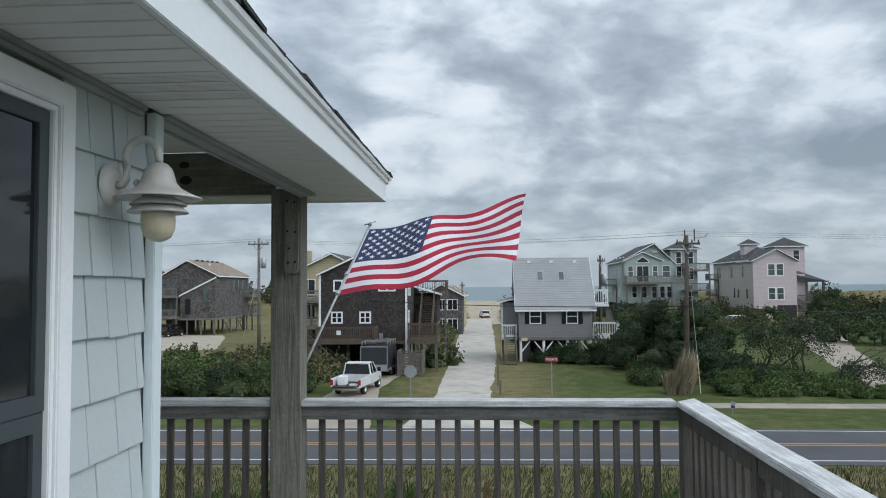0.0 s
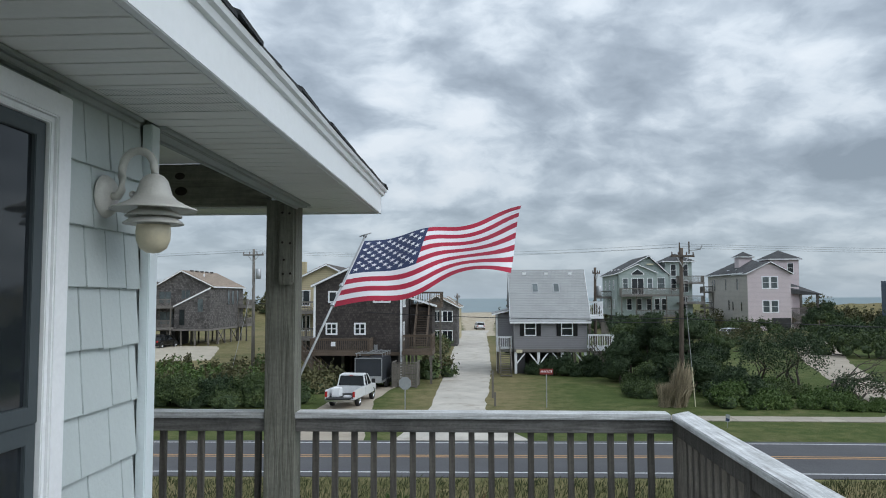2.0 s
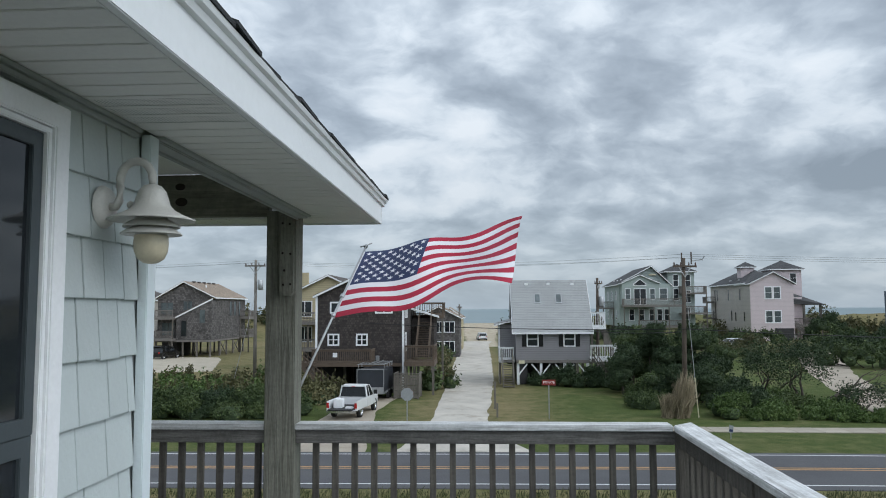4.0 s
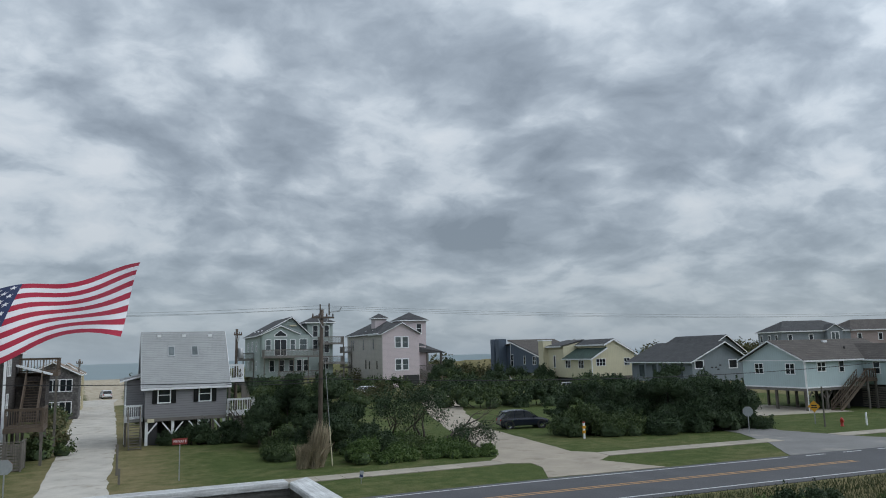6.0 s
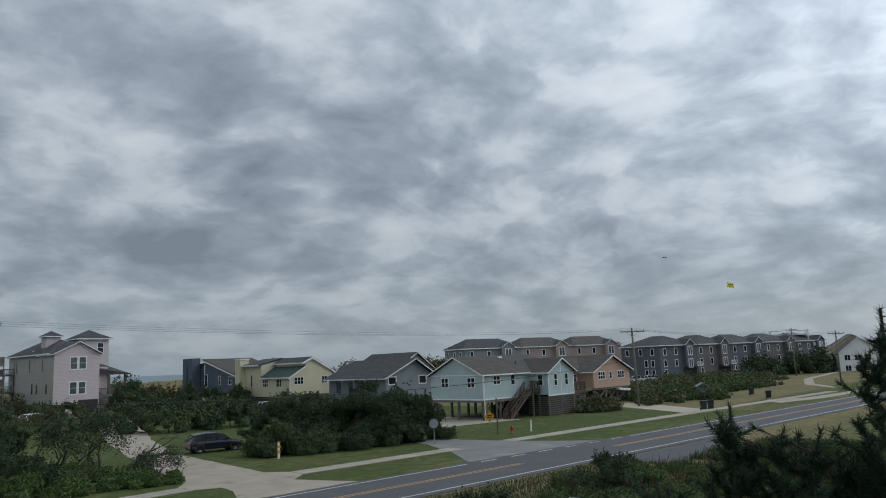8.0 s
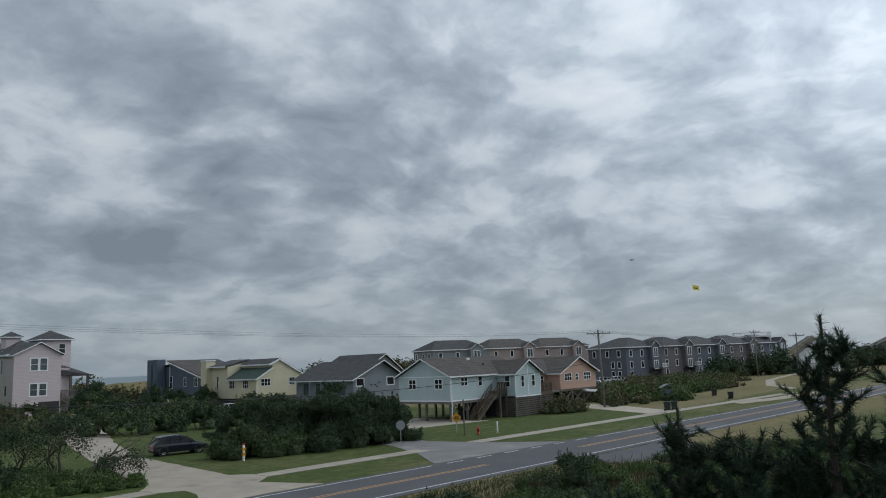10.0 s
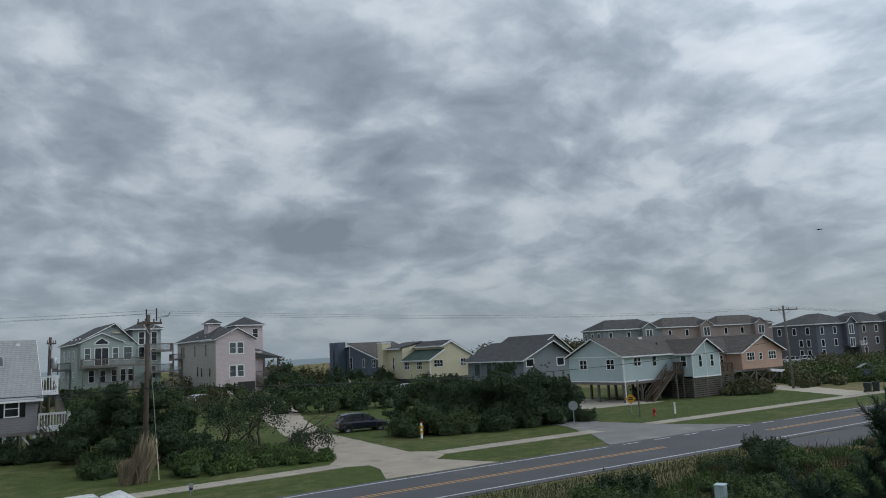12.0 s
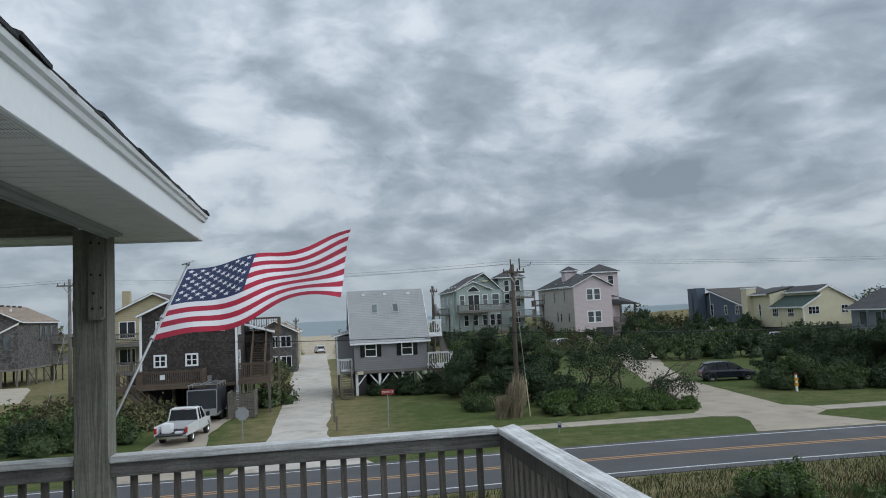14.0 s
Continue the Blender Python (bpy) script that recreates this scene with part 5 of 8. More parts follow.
def sage_house():
    h = thing("beach_house", (31.1, 152.9, 0), -1.3, "sage green three-storey beach house with wrap-round decks and a tower", "house")
    S, Wt = wall_slot("S", 10.3, 18), wall_slot("W", 10.3, 18)
    shell(h, 10.3, 18, 3.2, 11.7, SIDING_GREEN)
    gable_roof(h, 0, 10.3, 0.6, 17, 11.8, 15.3, ROOF_DARK, "y", 0.5, 0.2, 0.64)
    part("main_gable", B().prism([(0.1, 11.7), (10.2, 11.7), (6.6, 15.2)], "y", 0.7, 1.0), SIDING_GREEN, h)
    part("front_block", B().prism([(0.3, 7.45), (7.6, 7.45), (7.6, 11.9), (3.85, 13.5), (0.3, 11.9)], "y", -1.5, -0.01), SIDING_GREEN, h)
    gable_roof(h, 0.3, 7.3, -1.5, 2.6, 11.9, 13.5, ROOF_DARK, "y", 0.35, 0.18, 0.486)
    F = lambda u, o, z: (u, -1.5 - o, z)
    window(h, F, 2.75, 5.05, 7.6, 10.7, 2, False, False, None, GLASS, 0.12)
    window(h, F, 1.0, 1.9, 8.6, 10.7, 1, True, False, None, GLASS_PALE, 0.12)
    window(h, F, 5.9, 6.8, 8.6, 10.7, 1, True, False, None, GLASS_PALE, 0.12)
    arch = part("window", B().prism([(2.6, 11.35), (5.2, 11.35), (5.2, 11.75), (3.9, 12.75), (2.6, 11.75)], "y", -1.58, -1.51), WHITE, h, "arched gable window")
    part("pane", B().prism([(2.78, 11.48), (5.02, 11.48), (5.02, 11.72), (3.9, 12.55), (2.78, 11.72)], "y", -1.6, -1.585), GLASS, arch)
    window(h, S, 8.2, 9.6, 8.5, 10.8, 1, True, False, None, GLASS_PALE, 0.12)
    for u in (6.0, 7.6, 9.0, 4.0, 2.0):
        window(h, S, u, u + 0.9, 4.4, 6.6, 1, True, False, None, GLASS, 0.1)
    for u in (3.0, 8.0, 13.0):
        window(h, Wt, u, u + 1.1, 8.6, 10.4, 1)
        window(h, Wt, u, u + 1.1, 4.6, 6.4, 1)
    # tower
    part("tower", B().box(10.0, 15.4, 1.0, 6.5, 3.2, 14.1), SIDING_GREEN, h)
    hip_roof(h, 10.0, 5.4, 1.0, 5.5, 14.3, 16.0, ROOF_DARK, 0.6)
    T = lambda u, o, z: (u, 1.0 - o, z)
    for u, z in ((11.2, 11.3), (13.6, 11.3), (11.2, 8.4), (13.6, 8.0), (13.4, 4.6)):
        window(h, T, u, u + 0.95, z, z + 2.3, 1, True, False, None, GLASS, 0.12)
    # stacked decks
    deck(h, 0.2, 12.2, -3.4, -1.52, 7.4, DECKING, DECKING, 1.3, "SWE", True, "middle_deck")
    deck(h, 12.2, 17.2, -1.4, 0.98, 9.9, DECKING, DECKING, 1.3, "SWE", True, "tower_deck")
    deck(h, 12.2, 17.2, -1.6, 0.98, 5.9, DECKING, DECKING, 1.3, "SE", True, "tower_deck")
    deck(h, 3.0, 12.2, -3.2, -0.02, 3.3, DECKING, DECKING, 1.1, "SE", True, "lower_deck")
    deck(h, -2.4, -0.02, 6, 12, 7.0, DECKING, DECKING, 1.2, "SW", True, "side_deck")
    stairs(h, (15.5, -1.8, 3.4), (18.0, -3.6, 0.0), 1.2, DECKING)
    pilings(h, [0.3, 3.4, 6.8, 10.0, 15.2], [0.3, 6, 12], 3.2)
    # under-floor shade put into a near-black block
    pieces("store_wall", B().box(1, 9, 2, 15, 0, 3.2), DARK, h, "dark block with under-house shade put into its colour")
    for y in (5, 9, 13):
        part("roof_vent", B().box(1.2, 1.5, y, y + 0.3, 12.2, 12.9), WHITE, h)
    part("gable_lamp", B().box(6.2, 7.6, 0.4, 0.6, 13.5, 13.8), SIDING_YELLOW, h)


sage_house()


def pink_house():
    h = thing("beach_house", (58.4, 155.4, 0), -1.3, "tall pale pink beach house with square tower and cupola", "house")
    W, Dp, z1 = 8.7, 26.5, 11.75
    S = wall_slot("S", W, Dp)
    Wt = lambda u, o, z: (-0.055 - o, u, z)
    part("front_wall", B().prism([(0, 0), (W, 0), (W, z1), (W * 0.53, 14.0), (0, z1)], "y", 0, 9.0), SIDING_PINK, h)
    part("rear_wall", B().box(0.02, W, 9.0, Dp, 0, z1), SIDING_PINK, h)
    # buff west side; its turn away from the light is in the darker colour
    part("side_cladding", B().box(-0.05, -0.001, 0.03, Dp, 0, z1), SIDING_BUFF, h, "buff side cladding, its shaded side painted darker")
    gable_roof(h, 0, W, 0, 8.0, 11.85, 14.1, ROOF_DARK, "y", 0.5, 0.2, 0.53)
    hip_roof(h, -0.1, W + 0.2, 2.5, Dp - 2.5, 12.0, 15.0, ROOF_DARK, 0.55, 0.2, 11.0)
    cup = part("cupola", B().box(1.6, 4.4, 9.5, 12.3, 13.2, 15.6), SIDING_PINK, h)
    hip_roof(h, 1.6, 2.8, 9.5, 2.8, 15.75, 16.9, ROOF_DARK, 0.45, 0.14, 0.05)
    tower = part("tower", B().box(8.0, 14.2, 9.0, 15.2, 0, 15.0), SIDING_PINK, h)
    hip_roof(h, 8.0, 6.2, 9.0, 6.2, 15.2, 17.2, ROOF_DARK, 0.6, 0.16, 0.05)
    T = lambda u, o, z: (u, 9.0 - o, z)
    window(h, T, 11.8, 13.0, 12.2, 14.2, 1)
    for z in (8.75, 3.85):
        window(h, S, 3.05, 4.3, z, z + 2.25, 1, True, False, None, GLASS_PALE, 0.2)
        window(h, S, 4.75, 6.0, z, z + 2.25, 1, True, False, None, GLASS_PALE, 0.2)
    for u in (5.6, 13.0, 21.0, 22.6):
        window(h, Wt, u, u + 0.8, 8.4, 10.9, 1, False, False, SIDING_BUFF, GLASS)
    for u in (3.2, 8.6, 11.2, 24.0):
        window(h, Wt, u, u + 0.8, 4.0, 5.9 if u < 10 else 6.2, 1, False, False, SIDING_BUFF, GLASS)
    for u in (5.0, 6.5):
        window(h, Wt, u, u + 0.8, 0.6, 2.6, 1, False, False, SIDING_BUFF, GLASS)
    # no opening here: a thin dark sheet paints the carport's shade
    part("garage_recess", B().box(4.7, W - 0.15, -0.06, 0.0, 0, 2.6), DARK, h, "dark sheet painting the shade of a carport opening")
    # side wing and covered porch
    part("wing", B().box(W, 12.0, 4.0, 16.0, 3.0, 9.0), SIDING_PINK, h)
    part("porch_roof", B().add([(8.6, 3.2, 8.8), (15.9, 2.6, 7.55), (15.9, 12.5, 7.55), (8.6, 12.5, 8.8), (8.6, 3.2, 7.6), (15.9, 2.6, 7.35), (15.9, 12.5, 7.35), (8.6, 12.5, 7.6), (10.6, 7.5, 9.9), (12.4, 7.5, 9.6)],
         [(0, 1, 9, 8), (1, 2, 9), (2, 3, 8, 9), (3, 0, 8), (0, 4, 5, 1), (1, 5, 6, 2), (2, 6, 7, 3), (3, 7, 4, 0), (7, 6, 5, 4)]), ROOF_DARK, h)
    deck(h, 8.75, 15.6, 2.8, 12.0, 3.2, DECKING, DECKING, 1.4, "SE", True, "porch_floor")
    for x in (12.0, 15.4):
        part("porch_column", B().box(x - 0.2, x + 0.2, 3.0, 3.4, 3.2, 7.4), WOOD, h)
    stairs(h, (9.6, 2.8, 3.2), (13.4, 0.8, 0.0), 1.2, DECKING)
    deck(h, -2.2, -0.06, 22.5, 26.0, 4.5, DECKING, DECKING, 1.2, "SW", True, "rear_deck")
    deck(h, -2.2, -0.06, 22.5, 26.0, 8.2, DECKING, DECKING, 1.2, "SW", True, "rear_deck")
    pieces("front_rail", B().beam((-0.4, 5.6, 1.6), (-3.4, 5.6, 1.6), 0.06, 0.06).beam((-0.4, 5.6, 0), (-0.4, 5.6, 1.6), 0.08, 0.08, (1, 0, 0)).beam((-3.4, 5.6, 0), (-3.4, 5.6, 1.6), 0.08, 0.08, (1, 0, 0)), DARK, h)
    for y in (8.4, 13.5, 14.2):
        part("roof_vent", B().box(0.6, 0.9, y, y + 0.3, 12.3, 12.9), WHITE, h)


pink_house()


def seafoam_house():
    h = thing("beach_house", (69.3, 56.66, 0), -4, "pale seafoam ranch house on tall pilings with a brown roof", "house")
    W, Dp, z0, z1 = 14.0, 8.9, 2.5, 5.35
    S, Wt = wall_slot("S", W, Dp), wall_slot("W", W, Dp)
    part("wall", B().prism([(0, z0), (Dp, z0), (Dp, z1), (Dp / 2, 7.35), (0, z1)], "x", 0, W), SIDING_TEAL, h)
    gable_roof(h, 0, W, 0, Dp, 5.42, 7.45, ROOF_BROWN, "x", 0.45, 0.14)
    part("wing", B().prism([(8.7, z0), (13.85, z0), (13.85, 5.3), (11.3, 6.75), (8.7, 5.3)], "y", -2.85, 3.0), SIDING_TEAL, h)
    gable_roof(h, 8.7, 5.15, -2.85, 7.2, 5.35, 6.85, ROOF_BROWN, "y", 0.4, 0.14)
    for u in (1.3, 5.8):
        window(h, Wt, u, u + 1.15, 3.9, 4.95, 2, True)
    part("belt_board", B().box(-0.03, 0, 0, Dp, 5.25, 5.35), WHITE, h)
    window(h, S, 1.9, 3.0, 4.15, 5.05, 2)
    window(h, S, 5.05, 5.7, 4.0, 5.1, 1)
    F = lambda u, o, z: (u, -2.85 - o, z)
    for u in (9.9, 12.1):
        window(h, F, u, u + 0.55, 3.6, 4.95, 1)
    V = lambda u, o, z: (8.7 - o, u, z)
    window(h, V, -2.0, -1.3, 3.7, 4.95, 1)
    pieces("corner_trim", B().box(-0.04, 0.1, -0.04, 0, z0, z1).box(8.66, 8.78, -2.9, -2.85, z0, 5.3).box(13.75, 13.89, -2.9, -2.85, z0, 5.3).box(11.24, 11.34, -2.88, -2.851, z0, 6.6), WHITE, h)
    pieces("skirt_trim", B().box(-0.05, 8.7, -0.05, 0, z0 - 0.15, z0).box(8.65, 13.9, -2.9, -2.85, z0 - 0.15, z0).box(-0.05, 0, 0, Dp, z0 - 0.15, z0), WHITE, h)
    part("drain_pipe", B().tube([(0.05, -0.15, 5.3), (0.05, -0.15, 0.0)], 0.05, 8), WHITE, h)
    floor_under(h, 0, W, 0, Dp, z0 - 0.16)
    pilings(h, [0.3, 3.2, 6.2], [0.3], z0 - 0.4, None, True, 0.25)
    pilings(h, [0.3, 3.2, 6.2, 9.0], [4.4, 8.6], z0 - 0.4, None, False, 0.25)
    # slatted skirt under the wing
    sk = B()
    for k in range(9):
        z = 0.1 + 0.25 * k
        sk.box(8.7, 13.8, -2.83, -2.79, z, z + 0.15).box(8.72, 8.76, -2.8, 0.5, z, z + 0.15)
    pieces("skirt_slat", sk, PILING, h, "slatted timber skirt")
    # near-black filler paints the shade behind the slats
    pieces("store_wall", B().box(8.85, 13.7, -2.7, 4.0, 0, z0 - 0.5), DARK, h, "dark block with the shade behind the slats painted in")
    pilings(h, [8.75, 11.2, 13.75], [-2.75], z0 - 0.15, None, False, 0.2)
    deck(h, 7.2, 8.65, -1.6, -0.06, 3.2, DECK_BROWN, DECK_BROWN, 1.0, "SE", True, "landing", 0.3)
    stairs(h, (7.2, -0.9, 3.2), (2.6, -1.3, 0.0), 1.1, DECK_BROWN)
    sk = B()
    for k in range(8):
        z = 0.3 + 0.25 * k
        sk.box(13.95, 17.0, -2.4, -2.36, z, z + 0.15)
    deck(h, 13.95, 17.0, -2.5, 1.5, 2.6, DECK_BROWN, DECK_BROWN, 1.2, "SE", True, "side_deck", 0.2)
    pieces("deck_slat", sk, PILING, h)
    part("roof_vent", B().box(7.1, 7.7, 3.6, 3.9, 7.1, 7.45), WHITE, h)
    part("roof_vent", B().tube([(8.4, 2.0, 6.0), (8.4, 2.0, 6.7)], 0.1, 8), DARK, h)


seafoam_house()


def salmon_house():
    h = thing("beach_house", (96.4, 58.0, 0), -4, "salmon pink cottage on braced pilings with a brown roof", "house")
    W, Dp, z0, z1 = 9.6, 11, 2.35, 4.75
    S, Wt = wall_slot("S", W, Dp), wall_slot("W", W, Dp)
    shell(h, W, Dp, z0, z1, SIDING_SALMON, gable=6.85)
    gable_roof(h, 0, W, 0, Dp, 4.82, 6.95, ROOF_BROWN, "y", 0.5, 0.15)
    part("west_block", B().box(-9, -0.01, 2.5, 9, z0, 4.75), SIDING_SALMON, h)
    part("west_roof", B().prism([(2.0, 4.7), (5.8, 6.7), (9.5, 4.7), (9.5, 4.85), (5.8, 6.85), (2.0, 4.85)], "x", -9.4, 4.5), ROOF_BROWN, h)
    window(h, S, 1.2, 2.9, 3.6, 4.6, 3)
    window(h, S, 4.1, 4.7, 3.6, 4.5, 1)
    window(h, S, 6.3, 8.0, 3.6, 4.6, 3)
    window(h, lambda u, o, z: (u, 2.5 - o, z), -2.6, -0.8, 3.4, 4.4, 3)
    floor_under(h, -9, W, 0.2, Dp, z0)
    pilings(h, [0.3, 3.3, 6.3, 9.3], [0.3, 5, 10], z0 - 0.28, None, False, 0.26)
    b = B()
    for x in (0.3, 3.3, 6.3):
        b.beam((x, 0.3, 0.2), (x + 3, 0.3, 2.0), 0.12, 0.16).beam((x + 3, 0.3, 0.2), (x, 0.3, 2.0), 0.12, 0.16)
    pieces("cross_brace", b, PILING, h)
    part("skiff", B().prism([(5.2, 2.2), (8.8, 1.9), (8.2, 1.6), (5.8, 1.8)], "y", -0.7, -0.1), WHITE, h, "white boat hung under the floor")


salmon_house()


def blue_grey_house():
    h = thing("beach_house", (80.1, 84.6, 0), -4, "blue-grey ranch house with a long charcoal roof", "house")
    W, Dp, z0, z1 = 10.0, 14.6, 1.9, 5.1
    S, Wt = wall_slot("S", W, Dp), wall_slot("W", W, Dp)
    part("wall", B().prism([(0, z0), (W, z0), (W, z1), (W * 0.57, 7.62), (0, z1)], "y", 0, Dp), SIDING_GRAYBLUE, h)
    gable_roof(h, 0, W, 0, Dp, 5.15, 7.7, ROOF_DARK, "y", 0.8, 0.16, 0.57)
    part("rear_block", B().prism([(16.5, 2), (25.5, 2), (25.5, 6.2), (21.6, 8.9), (16.5, 6.2)], "y", 17, 30), SIDING_GRAYBLUE, h)
    gable_roof(h, 16.5, 9, 17, 13, 6.25, 9.0, ROOF_DARK, "y", 0.5, 0.16, 0.57)
    window(h, S, 6.9, 8.3, 3.9, 5.0, 1, False, False, None, GLASS, 0.15)
    window(h, S, 0.6, 2.0, 4.0, 5.0, 1, False, False, None, GLASS, 0.15)
    for u in (2.0, 5.0, 8.0, 11.4):
        window(h, Wt, u, u + 1.4, 2.6, 4.4, 1, False, False, SIDING_GRAYBLUE, GLASS_PALE)
        part("porch_column", B().box(-0.9, -0.75, u + 2.0, u + 2.15, z0, 4.75), SIDING_GRAYBLUE, h)
    pilings(h, [0.3, 3.4, 6.6, 9.7], [0.3, 7, 14], z0)
    for u, z in ((3.4, 3.9), (4.2, 3.9), (5.0, 4.2), (4.6, 3.6)):
        part("wall_ornament", B().box(u, u + 0.35, -0.05, 0, z, z + 0.2), DARK, h)


blue_grey_house()


def yellow_house():
    h = thing("beach_house", (88.0, 119.6, 0), -4, "pale yellow house with a square chimney and dark green roof", "house")
    W, Dp, z0, z1 = 9.8, 17.5, 1.6, 5.4
    S, Wt = wall_slot("S", W, Dp), wall_slot("W", W, Dp)
    part("wall", B().prism([(0, z0), (W, z0), (W, 6.0), (5.0, 8.5), (3.4, 7.2), (0, 5.3)], "y", 0, Dp), SIDING_YELLOW, h)
    part("front_roof", B().prism([(-0.5, 5.2), (3.4, 7.35), (3.4, 7.55), (-0.5, 5.4)], "y", -0.4, 10.6), ROOF_GREEN, h)
    part("front_rake", B().prism([(-0.55, 5.0), (3.4, 7.2), (3.4, 7.5), (-0.55, 5.3)], "y", -0.46, -0.41), WHITE, h)
    part("upper_wall", B().prism([(3.2, 6.0), (5.0, 6.0), (5.0, 8.8), (3.2, 8.1)], "y", 0.3, 10.6), SIDING_YELLOW, h)
    part("upper_wall", B().prism([(0.003, 5.3), (5.0, 5.3), (5.0, 8.9), (0.003, 7.9)], "y", 10.6, Dp), SIDING_YELLOW, h)
    part("upper_roof", B().prism([(2.7, 7.95), (5.0, 9.0), (10.5, 6.0), (10.5, 6.2), (5.0, 9.2), (2.7, 8.15)], "y", -0.3, 10.5), ROOF_DARK, h)
    part("upper_roof", B().prism([(-0.7, 7.85), (5.0, 9.1), (10.5, 6.0), (10.5, 6.2), (5.0, 9.3), (-0.7, 8.05)], "y", 10.5, Dp + 0.4), ROOF_DARK, h)
    part("gable_wall", B().prism([(3.4, 5.4), (W, 5.4), (W, 6.2), (5.0, 8.9), (3.4, 8.1)], "y", 0.02, 0.3), SIDING_YELLOW, h)
    part("upper_rake", B().prism([(2.7, 7.75), (5.0, 8.8), (10.55, 5.75), (10.55, 6.1), (5.0, 9.15), (2.7, 8.1)], "y", -0.36, -0.31), WHITE, h)
    pieces("eave_trim", B().box(2.62, 2.7, -0.3, 10.5, 7.85, 8.12).box(-0.78, -0.7, 10.5, Dp + 0.4, 7.75, 8.02).box(-0.58, -0.5, -0.4, 10.6, 5.15, 5.38), WHITE, h)
    part("corner_board", B().box(-0.04, 0.1, -0.04, 0.0, z0, 5.2).box(-0.04, 0.0, 0.0, 0.12, z0, 5.2), WHITE, h)
    ch = part("chimney", B().box(-1.2, 0.9, Dp - 0.5, Dp + 1.6, z0, 9.2), SIDING_YELLOW, h)
    part("chimney_cap", B().box(-1.3, 1.0, Dp - 0.6, Dp + 1.7, 9.2, 9.45), WHITE, ch)
    window(h, S, 1.0, 3.0, 4.0, 5.25, 3)
    window(h, S, 7.4, 8.6, 4.0, 5.3, 2)
    for u in (3.0, 8.0):
        window(h, Wt, u, u + 1.8, 3.6, 5.0, 3)
    window(h, Wt, 14.0, 14.7, 3.6, 6.0, 1)
    # base filled dark, its shade put into the colour
    part("skirt", B().box(0.2, W - 0.2, 0.2, Dp, 0, z0), DARK, h, "dark base block with shade put into its colour")
    fence = thing("board_fence", (84, 117.5, 0), -4, "weathered board fence in front of the yellow house", "fence")
    for k in range(44):
        part("fence_board", B().box(k * 0.3, k * 0.3 + 0.27, 0, 0.04, 0.05, 2.0), PILING, fence)
    pieces("fence_rail", B().box(0, 13.2, 0.041, 0.1, 0.5, 0.6).box(0, 13.2, 0.041, 0.1, 1.5, 1.6), PILING, fence)


yellow_house()


def navy_house():
    h = thing("beach_house", (89.0, 139.5, 0), -4, "slate blue house on pilings with a tall twin chimney", "house")
    W, Dp, z0 = 9.0, 22.0, 2.4
    S, Wt = wall_slot("S", W, Dp), wall_slot("W", W, Dp)
    part("wall", B().prism([(0, z0), (14.5, z0), (14.5, 9.5), (0, 5.9)], "x", 0, W), SIDING_NAVY, h)
    part("rear_wall", B().box(0.4, W, 14.5, Dp, z0, 8.6), SIDING_NAVY, h)
    part("roof", B().prism([(-0.8, 5.75), (14.9, 9.65), (14.9, 9.95), (-0.8, 6.05)], "x", -0.5, W + 3.0), ROOF_BROWN, h)
    pieces("rake_trim", B().prism([(-0.85, 5.6), (14.9, 9.5), (14.9, 9.8), (-0.85, 5.9)], "x", -0.56, -0.51), WHITE, h)
    part("rear_roof", B().prism([(14.4, 8.9), (Dp + 0.4, 8.2), (Dp + 0.4, 8.4), (14.4, 9.1)], "x", -0.1, W + 0.4), ROOF_BROWN, h)
    for y in (17.0, 19.8):
        part("chimney", B().box(-1.8, 0.2, y, y + 1.9, z0 - 0.6, 10.2), SIDING_NAVY, h)
    window(h, S, 1.8, 3.2, 4.2, 5.9, 2)
    window(h, S, 5.0, 7.0, 4.2, 5.9, 2)
    window(h, Wt, 2.0, 3.4, 4.2, 5.9, 2)
    window(h, Wt, 7.0, 7.9, 4.2, 6.0, 1)
    window(h, Wt, 13.2, 14.3, 3.8, 6.4, 1)
    pilings(h, [0.2, 4.5, 8.8], [0.3, 7, 14, 21], z0)
    b = B()
    for y in (0.3, 7, 14):
        b.beam((0.1, y, 0.3), (0.1, y + 3, 2.3), 0.12, 0.2).beam((0.1, y + 6, 0.3), (0.1, y + 3, 2.3), 0.12, 0.2)
    pieces("cross_brace", b, WHITE, h)
    pieces("trim", B().box(-0.06, 0.0, 14.3, 14.5, z0, 9.3).box(-0.05, 0.12, -0.05, 0, z0, 5.8), WHITE, h)


navy_house()


